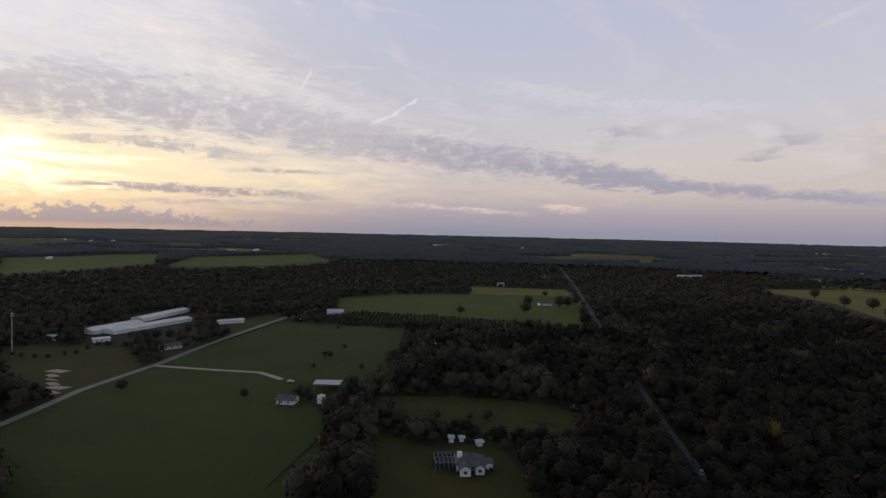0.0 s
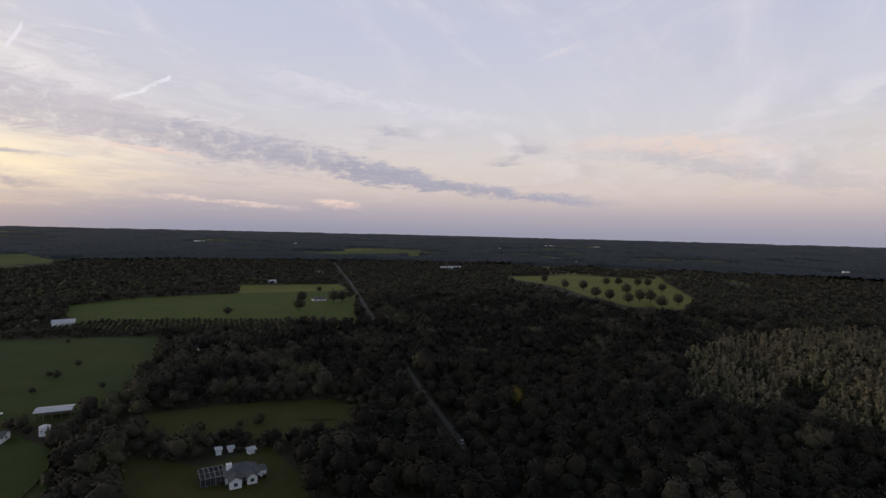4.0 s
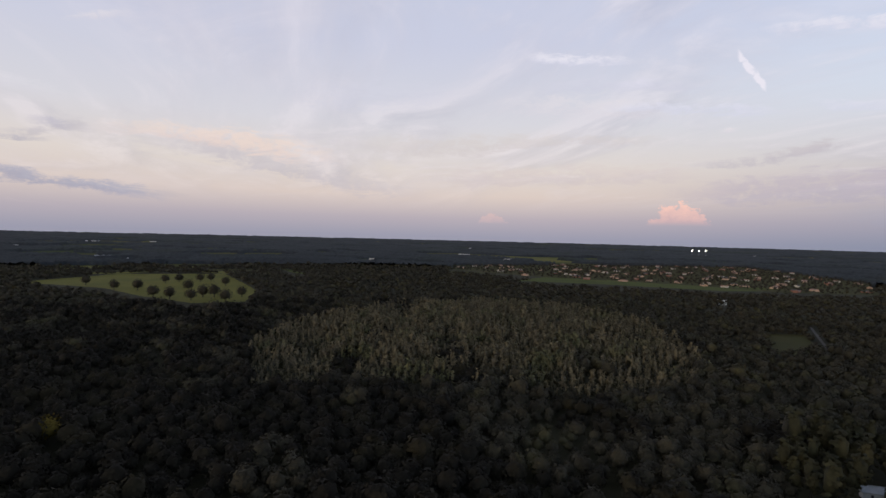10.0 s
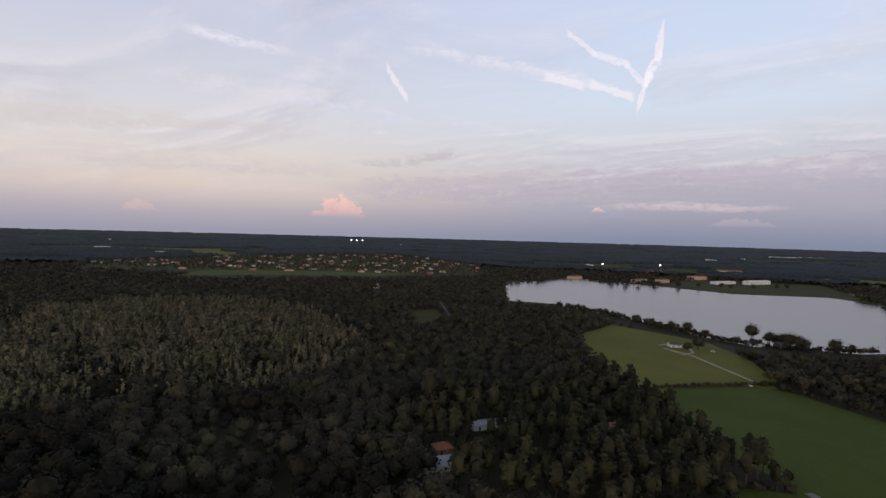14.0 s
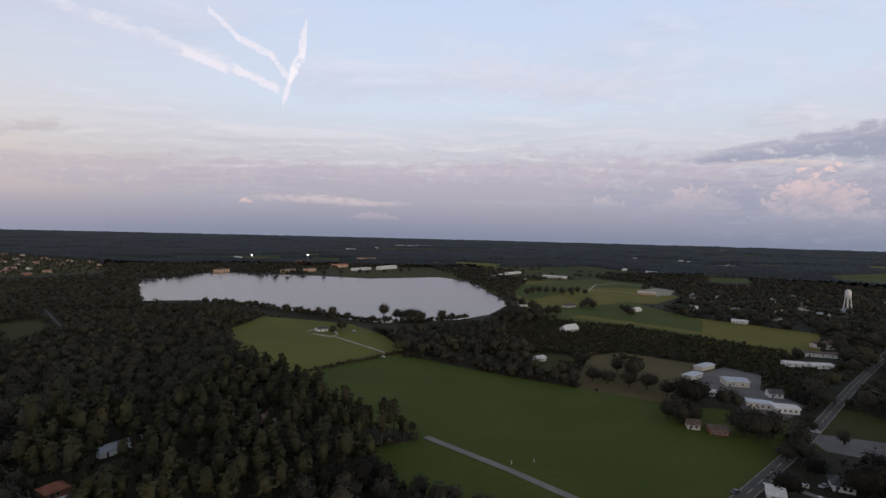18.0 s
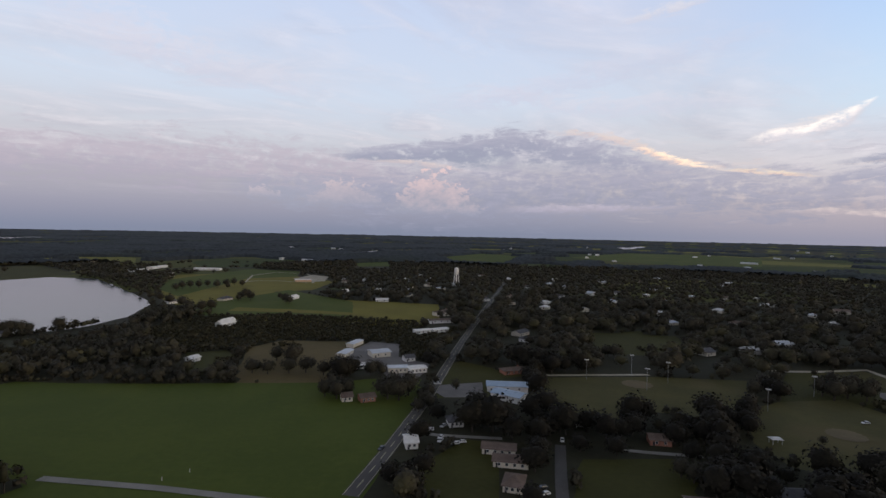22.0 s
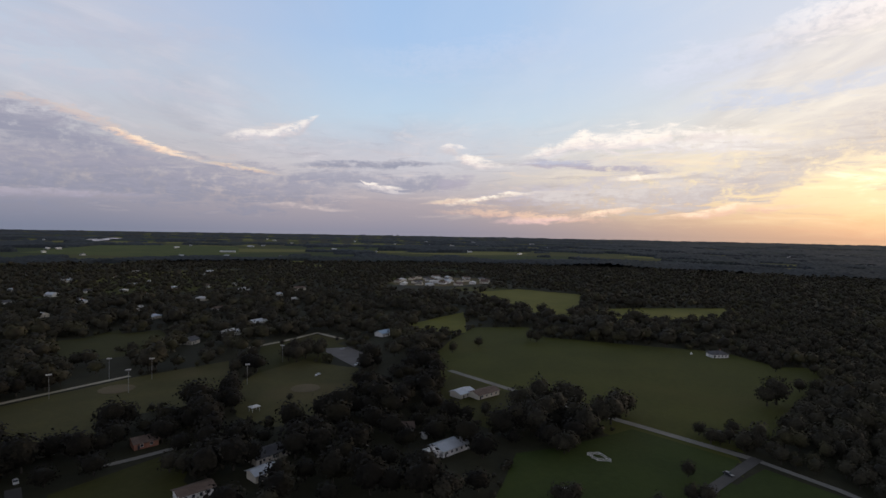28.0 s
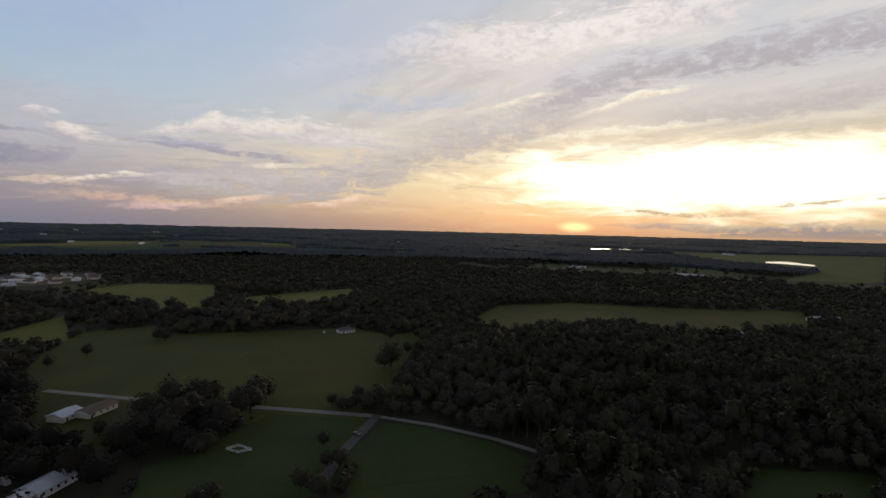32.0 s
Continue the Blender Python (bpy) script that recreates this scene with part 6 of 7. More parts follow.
building("house", "pale lakeside house behind shore trees", 399, -454, -120, 10.0, 8.0, 3.2, "gable", 0.40, M_WHITE, M_SHINGLE, windows=2)
building("house", "white house with several gables", 230, -531, -115, 18.0, 10.0, 3.4, "gable", 0.50, M_WHITE, M_WHITE, windows=3)
building("house", "white cottage among trees", 192, -386, -112, 8.2, 7.0, 2.8, "gable", 0.40, M_WHITE, M_WHITE, windows=1)
building("house", "pale house in an olive field", 313, -720, -109, 18.0, 11.0, 3.2, "hip", 0.40, M_CREAM, M_SHINGLE, windows=2)
building("house", "white house beside the lake wood", 366, -678, -119, 10.9, 10.0, 3.0, "gable", 0.40, M_WHITE, M_SHINGLE, windows=1)
building("storage_building", "low storage building with a metal roof", 82, -452, -107, 18.7, 7.0, 3.2, "gable", 0.12, M_CREAM, M_METAL, windows=0)
building("storage_building", "low storage building with a metal roof", 83, -416, -102, 17.4, 7.0, 3.0, "gable", 0.12, M_CREAM, M_METAL, windows=0)
building("warehouse", "wide warehouse with a pale metal roof", 56, -417, -152, 14.9, 13.0, 3.8, "gable", 0.18, M_CREAM, M_METAL, windows=2)
building("store_building", "white gabled store building on asphalt", 65, -377, -167, 7.5, 6.0, 3.0, "gable", 0.30, M_WHITE, M_WHITE, windows=2)
building("store_building", "long white store with a flat pale roof", 36, -370, -167, 13.7, 8.0, 3.5, "flat", 0.05, M_CREAM, M_METAL, windows=4)
building("store_building", "white store with a low roof facing the road", 23, -371, -154, 12.9, 9.0, 3.4, "gable", 0.14, M_WHITE, M_WHITE, windows=4)
building("house", "small white house behind the stores", 31, -403, -154, 7.9, 8.0, 3.2, "gable", 0.40, M_WHITE, M_SHINGLE, windows=2)
building("roadside_building", "long low white building near the road", 27, -516, -155, 16.0, 9.0, 3.2, "gable", 0.15, M_WHITE, M_WHITE, windows=3)
building("roadside_building", "long low white building near the road", 10, -524, -146, 17.1, 9.0, 3.2, "gable", 0.15, M_WHITE, M_WHITE, windows=3)
building("roadside_building", "long low building with an ochre roof", 7, -579, -159, 33.1, 10.0, 3.6, "gable", 0.15, M_WHITE, M_BSHINGLE, windows=4)
building("roadside_building", "brown-roofed building beside the road", 7, -631, -135, 25.0, 14.0, 4.5, "hip", 0.30, M_CREAM, M_BSHINGLE, windows=3)
building("house", "white gabled house in the olive field", 226, -749, -103, 18.0, 8.0, 3.2, "gable", 0.60, M_WHITE, M_WHITE, windows=2)
building("house", "white house with a peaked roof", 234, -543, -106, 17.1, 8.0, 3.2, "gable", 0.60, M_WHITE, M_WHITE, windows=2)
building("house", "white house with a peaked roof", 167, -830, -162, 9.2, 10.0, 3.6, "gable", 0.60, M_WHITE, M_WHITE, windows=1)
building("house", "long low white house in an olive field", 96, -742, 179, 18.0, 10.0, 3.2, "gable", 0.30, M_WHITE, M_WHITE, windows=2)
building("house", "brown-brick ranch house on a lawn", -47, -374, -159, 18.0, 9.0, 3.0, "hip", 0.30, M_BRICK, M_BSHINGLE, windows=4)
building("hall", "long hall with a blue metal roof", -38, -333, 178, 25.6, 11.0, 3.8, "gable", 0.20, M_WHITE, M_BLUE, windows=3)
building("hall", "long hall with a blue metal roof", -37, -314, 147, 19.0, 11.0, 3.8, "gable", 0.20, M_WHITE, M_BLUE, windows=3)
building("house", "small white house with a grey hip roof", -4, -270, -168, 7.5, 9.0, 3.0, "hip", 0.50, M_WHITE, M_SHINGLE, windows=3)
building("house", "white-roofed house beside the main road", 17, -242, -168, 5.7, 10.0, 3.2, "gable", 0.25, M_WHITE, M_WHITE, windows=2)
building("house", "small house at the field's edge", 60, -305, -158, 6.1, 8.0, 3.0, "gable", 0.40, M_CREAM, M_BSHINGLE, windows=2)
building("house", "small orange-walled house at the field's edge", 48, -305, -154, 8.7, 8.0, 3.0, "gable", 0.35, M_BRICK, M_BSHINGLE, windows=3)
building("house", "pale house half hidden among trees", -71, -517, -130, 17.6, 10.0, 3.4, "gable", 0.40, M_CREAM, M_SHINGLE, windows=2)
building("house", "brown-roofed bungalow on a lawn", -24, -237, 172, 14.9, 8.0, 2.8, "gable", 0.30, M_CREAM, M_BSHINGLE, windows=4)
building("house", "brown-roofed bungalow with a cream wall", -28, -224, 172, 15.0, 8.0, 2.8, "gable", 0.30, M_CREAM, M_BSHINGLE, windows=4)
building("house", "brown-roofed bungalow on a lawn", -27, -204, 166, 7.6, 11.0, 2.8, "hip", 0.30, M_CREAM, M_BSHINGLE, windows=3)
building("mobile_home", "white mobile home with a brown roof", -95, -190, 173, 12.4, 7.0, 3.0, "gable", 0.30, M_WHITE, M_BSHINGLE, windows=4)
building("garden_shed", "small white shed beside a mobile home", -86, -187, 157, 2.7, 3.5, 2.6, "gable", 0.30, M_WHITE, M_WHITE, windows=0)
building("house", "dark-roofed house with pale walls among trees", -132, -198, 178, 16.6, 9.0, 3.2, "gable", 0.40, M_CREAM, M_SHINGLE, windows=3)
building("workshop", "workshop with a pale metal roof", -120, -184, 178, 9.9, 7.0, 3.2, "gable", 0.30, M_CREAM, M_METAL, windows=2)
building("house", "white house with a blue-grey metal roof", -190, -142, 170, 16.5, 9.0, 3.2, "gable", 0.35, M_WHITE, M_METAL, windows=5)
building("garage", "white garage with a metal roof", -179, -144, 169, 4.5, 6.0, 2.8, "gable", 0.35, M_WHITE, M_WHITE, windows=1)
building("house", "ranch house with a reddish brown roof and cream wall", -268, -175, 168, 17.8, 9.0, 3.0, "gable", 0.30, M_CREAM, M_BSHINGLE, windows=4)
building("garage", "grey-roofed annex of the ranch house", -259, -185, 173, 12.5, 9.0, 3.0, "gable", 0.30, M_CREAM, M_METAL, windows=1)
building("house", "small white house under trees", -70, -275, 174, 8.9, 8.0, 3.0, "gable", 0.40, M_WHITE, M_BSHINGLE, windows=2)
building("house", "red-brown house by the lane", -103, -252, 172, 9.9, 8.0, 3.0, "gable", 0.40, M_BRICK, M_BSHINGLE, windows=2)
building("house", "white house at the edge of town", -266, -457, -171, 18.0, 11.0, 4.0, "gable", 0.35, M_WHITE, M_WHITE, windows=2)
building("house", "white house at the edge of town", -310, -487, -173, 16.0, 11.0, 4.0, "gable", 0.35, M_WHITE, M_METAL, windows=2)
building("house", "blue-grey farmhouse in a pasture", -361, -351, -178, 18.0, 10.0, 3.4, "gable", 0.40, M_WHITE, M_BLUE, windows=2)
building("house", "pale house half hidden among trees", -194, -173, 138, 7.3, 7.0, 3.0, "gable", 0.50, M_WHITE, M_BSHINGLE, windows=2)
building("garden_shed", "small white shed under trees", -193, -160, 157, 2.0, 3.0, 2.4, "gable", 0.50, M_WHITE, M_WHITE, windows=0)
building("house", "pale house half hidden among trees", -537, -721, 165, 18.0, 12.0, 3.8, "gable", 0.35, M_CREAM, M_BSHINGLE, windows=2)
building("farmhouse", "white farmhouse with a dark roof in a broad pasture", -486, -85, 135, 14.1, 9.0, 3.2, "hip", 0.45, M_WHITE, M_SHINGLE, windows=4)
building("cottage", "small cottage behind garden trees", -287, -50, 142, 5.4, 6.0, 2.6, "gable", 0.40, M_CREAM, M_SHINGLE, windows=1)
building("shed", "small shed in the pasture trees", -185, -83, 128, 3.2, 4.0, 2.2, "gable", 0.30, M_WHITE, M_METAL, windows=0)
building("house", "pale house among dark oaks", -228, -104, 111, 3.0, 6.0, 2.8, "gable", 0.40, M_CREAM, M_SHINGLE, windows=1)
building("house", "white buildings at the far field", -512, 297, 108, 13.0, 8.0, 3.0, "gable", 0.30, M_WHITE, M_METAL, windows=3)
building("house", "white house beyond the far field", -611, 448, 97, 13.4, 12.0, 4.0, "gable", 0.35, M_WHITE, M_METAL, windows=2)
building("house", "white house beyond the far field", -611, 475, 97, 11.2, 12.0, 4.0, "gable", 0.35, M_WHITE, M_METAL, windows=2)
building("house", "white house on a far track", -485, -90, 96, 2.1, 8.0, 3.0, "gable", 0.35, M_WHITE, M_SHINGLE, windows=1)
building("campus_building", "large pale orange-lit campus building", 1086, -795, -62, 51.1, 16.0, 7.0, "flat", 0.05, M_PEACH, M_BSHINGLE, windows=6,tall=True)
building("campus_building", "large pale orange-lit campus building", 1077, -855, -75, 34.8, 16.0, 7.5, "hip", 0.25, M_PEACH, M_BSHINGLE, windows=6,tall=True)
building("campus_building", "long campus building with a red roof", 1313, -1018, -88, 70.2, 20.0, 8.0, "gable", 0.25, M_PEACH, M_RED, windows=10,tall=True)
building("campus_building", "long campus building with a red roof", 1148, -1015, -87, 55.2, 20.0, 8.0, "gable", 0.25, M_PEACH, M_RED, windows=8,tall=True)
building("campus_building", "white campus building above the lake", 1038, -998, -78, 71.1, 18.0, 6.0, "flat", 0.05, M_WHITE, M_WHITE, windows=8,tall=True)
building("campus_building", "tall white campus building above the lake", 1025, -1085, -81, 78.2, 18.0, 8.0, "gable", 0.20, M_WHITE, M_WHITE, windows=8,tall=True)
building("campus_building", "brown-roofed campus building beyond the lake", 1321, -1291, -108, 65.8, 26.0, 10.0, "gable", 0.25, M_PEACH, M_BSHINGLE, windows=6,tall=True)
building("campus_building", "low campus building near the shore", 1179, -674, -74, 33.2, 18.0, 6.0, "hip", 0.30, M_PEACH, M_BSHINGLE, windows=3,tall=True)
building("lakefront_building", "white lakefront building among dark trees", 702, -1159, -112, 43.4, 16.0, 4.0, "flat", 0.05, M_WHITE, M_WHITE, windows=3)
building("lakefront_building", "white lakefront building among dark trees", 711, -1253, -88, 71.8, 16.0, 4.0, "gable", 0.20, M_WHITE, M_WHITE, windows=3)
building("lakefront_building", "white lakefront building among dark trees", 576, -1230, -176, 60.1, 16.0, 4.0, "gable", 0.20, M_WHITE, M_WHITE, windows=4)
building("school_building", "long pale building on the olive field", 284, -1002, -159, 30.1, 12.0, 4.0, "flat", 0.05, M_PEACH, M_WHITE, windows=8)

# suburb beyond the swamp, and the scattered houses of the town
pick = random.Random(5)
SUBURB = [(1640, 562), (1949, 253), (2260, -388), (1670, -590), (1323, -484), (1267, -304), (1350, -114), (1357, 175), (1487, 510)]
PARK = [(-758, -733), (-908, -746), (-960, -628), (-882, -563), (-762, -598), (-721, -675)]
WALLS, TOPS = (M_CREAM, M_PEACH, M_BRICK, M_PEACH), (M_BSHINGLE, M_ROSE, M_SHINGLE, M_ROSE)


def village(poly, n, gapm, name, label, group, sizes):
    xs, ys = [p[0] for p in poly], [p[1] for p in poly]
    put, tries = [], 0
    while len(put) < n and tries < 6000:
        tries += 1
        x, y = pick.uniform(min(xs), max(xs)), pick.uniform(min(ys), max(ys))
        if not inside(np.array([x]), np.array([y]), poly)[0] or math.hypot(x, y) > 4500 or any(math.hypot(x - a, y - b) < gapm for a, b in put):
            continue
        put.append((x, y))
        k = pick.randrange(4)
        ob = building(name, label, x, y, pick.choice((20, 110, 65, 155)) + pick.uniform(-8, 8), pick.uniform(*sizes), pick.uniform(9, 12), pick.uniform(3.0, 3.8), pick.choice(("gable", "hip")), pick.uniform(0.3, 0.45), WALLS[k], TOPS[pick.randrange(4)], windows=1, clear=pick.uniform(9, 12))
        tagged(ob, group=group)


village(SUBURB, 130, 21, "suburban_house", "small suburban house with a brown or grey roof", "houses of the suburb", (14, 20))
WALLS, TOPS = (M_WHITE, M_CREAM, M_WHITE, M_CREAM), (M_METAL, M_SHINGLE, M_WHITE, M_BSHINGLE)
village(PARK, 26, 22, "mobile_home", "pale mobile home on open sandy ground", "homes of the park", (14, 20))
TOWN = ((-40, -480), (-30, -900), (-60, -1350), (-420, -1300), (-700, -950), (-560, -640), (-330, -470), (-150, -430))
village(TOWN, 46, 45, "town_house", "pale town house half hidden by trees", "houses of the town", (10, 16))
EAST_TOWN = ((0, -760), (140, -800), (240, -1080), (60, -1300), (-60, -1000))
village(EAST_TOWN, 16, 45, "town_house", "pale town house half hidden by trees", "houses of the town", (10, 16))

# ---------------------------------------------------------------- other things
water_tower(-12, -994, 22.5, 4.2)
mast = tagged(empty("radio_mast", -317, 383), "tall slim steel mast beside the woods", "mast")
part("pole", tube((0, 0, -0.3), (0, 0, 33), 0.45, 0.22), M_STEEL, mast)
for mz in (32.2, 30.6):
    part("antenna_bar", box(-1.6, 1.6, -0.12, 0.12, mz, mz + 0.25), M_WHITE, mast)
CLEAR.append((-317, 383, 12))
pool_cage(3, 221, 6, 9, 10, 3.2)


def villa(x, y, rot):
    """A white house: hipped main roof, two front gables, side wing and dormer."""
    ob = tagged(empty("villa", x, y, rot), "white house with dark grey hipped roof and front gables", "house")
    CLEAR.append((x, y, 14))
    part("wall", wall_mesh(12, 9, 3.4, "hip", 0.6), M_WHITE, ob, "white rendered wall")
    part("roof", roof_mesh(12, 9, 3.4, "hip", 0.62, 0.6), M_SHINGLE, ob)
    for gx_, gw, gd in ((-2.8, 4.4, 5.0), (3.4, 3.6, 3.6)):
        bm = wall_mesh(gd, gw, 3.2, "gable", 0.6)
        bmesh.ops.transform(bm, matrix=pose(gx_, -4.5 - gd / 2 + 0.8, 0, 0, 0, 90), verts=bm.verts)
        wing = part("front_gable", bm, M_WHITE, ob, "white front gable")
        bm = roof_mesh(gd + 2.5, gw, 3.2, "gable", 0.6, 0.5)
        bmesh.ops.transform(bm, matrix=pose(gx_, -4.5 - gd / 2 + 2.0, 0, 0, 0, 90), verts=bm.verts)
        part("gable_roof", bm, M_SHINGLE, wing)
        part("gable_window", box(gx_ - 0.7, gx_ + 0.7, -4.5 - gd + 0.72, -4.5 - gd + 0.9, 1.0, 2.3), M_GLASS, wing)
    bm = box(-1.0, 1.0, -2.6, -0.6, 4.4, 6.6)
    bmesh.ops.transform(bm, matrix=pose(-4.4, 1.5, 0), verts=bm.verts)
    part("dormer", bm, M_WHITE, ob, "white dormer on the roof")
    part("side_wing", box(6.0, 9.5, -2.5, 2.5, -0.3, 2.8), M_WHITE, ob)
    bm = roof_mesh(3.6, 5.0, 2.8, "hip", 0.4, 0.4)
    bmesh.ops.translate(bm, vec=(7.75, 0, 0), verts=bm.verts)
    part("wing_roof", bm, M_SHINGLE, ob)
    for u in (0.6, 5.2):
        part("window", box(u - 0.6, u + 0.6, -4.56, -4.4, 1.0, 2.3), M_GLASS, ob)
    part("door", box(1.4, 2.4, -4.56, -4.4, 0.0, 2.1), M_DARK, ob, "dark front door")
    for bx, by in ((-5.4, -6.2), (0.4, -5.6), (6.2, -4.0), (8.6, -3.8), (-7.0, -3.0)):
        tree(x + bx * math.cos(radians(rot)) - by * math.sin(radians(rot)), y + bx * math.sin(radians(rot)) + by * math.cos(radians(rot)), 0.7, kind="bush", label="dark round garden shrub beside a house", group="garden shrubs")


villa(13.5, 219, 4)
for px_, py_, ph in ((-96, -361, 14), (-133, -378, 14), (-151, -358, 14), (-186, -303, 13), (-234, -334, 13), (-130, -340, 14)):
    flood_pole(px_, py_, ph)
rail_fence("corral", "white-railed rectangular corral in the pasture", [(-226, -91), (-223, -85), (-226, -80), (-230, -87), (-226, -91)], 1.4)
CLEAR.append((-226, -86, 9))
camper(-123, -176, 176, "long white camper parked beside a workshop")
tank = tagged(empty("storage_tank", -68, 297), "round white storage tank under trees", "tank")
bmt = tube((0, 0, -0.2), (0, 0, 4.2), 2.3, sides=20)
tube((0, 0, 4.2), (0, 0, 5.0), 2.35, 0.3, 20, bmt)
part("drum", bmt, M_WHITE, tank)
part("hatch", tube((0, 0, 4.95), (0, 0, 5.25), 0.4), M_STEEL, tank)
CLEAR.append((-68, 297, 6))
dug = tagged(empty("dugout_shelter", -161, -255), "small shelter with a pale canopy roof", "shelter")
for sx in (-2.2, 2.2):
    for sy in (-1.6, 1.6):
        part("post", tube((sx, sy, -0.2), (sx, sy, 2.6), 0.1), M_WHITE, dug)
part("canopy", roof_mesh(5.0, 3.8, 2.6, "hip", 0.35, 0.3), M_WHITE, dug)
CLEAR.append((-161, -255, 10))
hedge("field_hedge", "dark low hedge between two fields", [(300, -240), (296, -290), (289, -335)], 2.0, 3.0, M_LEAF)
hedge("shore_trees", "dark tree line along the lake shore", [(360, -520), (372, -470), (412, -422), (470, -408), (540, -405), (610, -395), (700, -372)], 6.0, 8.0, M_LEAF, 5)
hedge("fence_line", "weedy fence line along the pasture", [(-203, 377), (-190, 455), (-170, 553)], 0.5, 0.8, M_SCRUB, 6)
hedge("fence_line", "weedy fence line along the lane", [(-56, 277), (-58, 240), (-66, 195)], 0.5, 0.8, M_SCRUB, 7)
hedge("parking_hedge", "trimmed dark hedge in front of the stores", [(38, -349), (18, -347)], 0.8, 2.0, M_LEAF, 8)
for hx, hy, hs in ((136, -372, 9), (140, -440, 11)):
    hedge("thicket", "dark bramble thicket in a fallow field", [(hx - 11, hy - 1), (hx, hy + 1), (hx + 11, hy)], 6.0, 5.0, M_SCRUB, hs)
for ix, iy, ir in ((-128, -352, 10), (-205, -268, 9)):
    bmi = bmesh.new()
    fan = [bmi.verts.new((ix + ir * math.cos(t_) * q_, iy + ir * math.sin(t_) * q_, 0.30)) for t_, q_ in [(k_ * math.pi / 24, 1.0 + 0.05 * math.sin(k_ * 2.3)) for k_ in range(48)]]
    bmi.faces.new(fan)
    tagged(part("clay_infield", bmi, M_CLAY, None), "worn clay infield on a grass ball field", "infield", kind="structure")
CLEAR.append((954, -138, 14))
building("farm_building", "white barn at the edge of the swamp", 954, -138, 80, 15, 12, 5, "gable", 0.4, M_WHITE, M_WHITE, windows=2)
# lit floodlights of the far town
for lx, ly, lh in ((2994, -321, 34), (3000, -290, 34), (2988, -352, 34), (1489, -952, 18), (1398, -1100, 20)):
    lp = tagged(empty("lit_floodlight", lx, ly), "distant lit floodlight on a pole", "light pole", "lit floodlights")
    part("pole", tube((0, 0, -0.3), (0, 0, lh), 0.4), M_STEEL, lp)
    bmt = bmesh.new()
    bmesh.ops.create_icosphere(bmt, subdivisions=2, radius=2.6 if lh > 30 else 2.0)
    bmesh.ops.translate(bmt, vec=(0, 0, lh + 1), verts=bmt.verts)
    part("lamp", bmt, M_LAMP, lp, "glowing white lamp")
    CLEAR.append((lx, ly, 20))
CLEAR.append((162, 250, 6))
for qx, qy in ((112, -201), (105, -209)):
    fp = tagged(empty("marker_post", qx, qy), "short white marker post in the green field", "post", "field posts")
    part("post", tube((0, 0, -0.2), (0, 0, 1.5), 0.13, 0.11), M_WHITE, fp)
    part("cap", tube((0, 0, 1.5), (0, 0, 1.62), 0.16, 0.05), M_STEEL, fp)

# what grows where
CYPRESS = [(364, 307), (473, 335), (603, 319), (771, 217), (769, 76), (632, -20), (445, -62), (371, -33), (322, 24), (328, 91), (299, 157), (258, 217)]
PINES = [(294, -140), (338, -228), (270, -219), (162, -206), (149, -180), (152, -148), (157, -107), (191, -57), (279, -64), (318, -104)]
SCRUB = [(294, -506), (266, -618), (159, -602), (37, -583), (22, -514), (-12, -554), (16, -402), (71, -469), (156, -466), (165, -384), (249, -429)]
GROVE = [(-166, 567), (-97, 629), (76, 585), (63, 530), (-35, 536), (-89, 539)]


def zones(X, Y):
    az = azim(X, Y)
    z = np.zeros(X.shape, int)
    z[inside(X, Y, PINES) | ((az > 278) & (az < 312) & (patchy(X, Y, 60, 4) > 0.1) & (np.hypot(X, Y) < 420))] = 1
    z[inside(X, Y, CYPRESS) & (patchy(X, Y, 85, 77) < 1.05)] = 2
    z[inside(X, Y, SCRUB) | inside(X, Y, GROVE)] = 3
    r = np.hypot(X, Y)
    z[(r < 188) & ~(((az > 25) & (az < 150)) | (az > 285) & (az < 312))] = 4
    town = (az > 165) & (az < 246) & (r > 230) & (r < 1500)
    z[town & (patchy(X, Y, 55, 9) > 0.75)] = 4
    return z


def tmpl(kind, n, lobes, sprays, spray, seed):
    g = np.random.default_rng(seed)
    return [crown(kind, lobes, sprays, g, spray) for _ in range(n)]


OAK_T, OAK_U = tmpl("oak", 8, 14, 230, 0.50, 11), tmpl("oak", 8, 11, 66, 0.85, 12)
OAK_N, OAK_M, OAK_F = tmpl("oak", 10, 10, 118, 0.62, 1), tmpl("oak", 9, 8, 36, 1.05, 2), tmpl("oak", 8, 5, 9, 1.7, 3)
PINE_N, PINE_M = tmpl("pine", 8, 9, 130, 0.6, 4), tmpl("pine", 6, 6, 30, 1.0, 5)
CYP_M = tmpl("cypress", 9, 6, 26, 0.72, 7)
BUSH = tmpl("bush", 8, 3, 12, 0.62, 8)

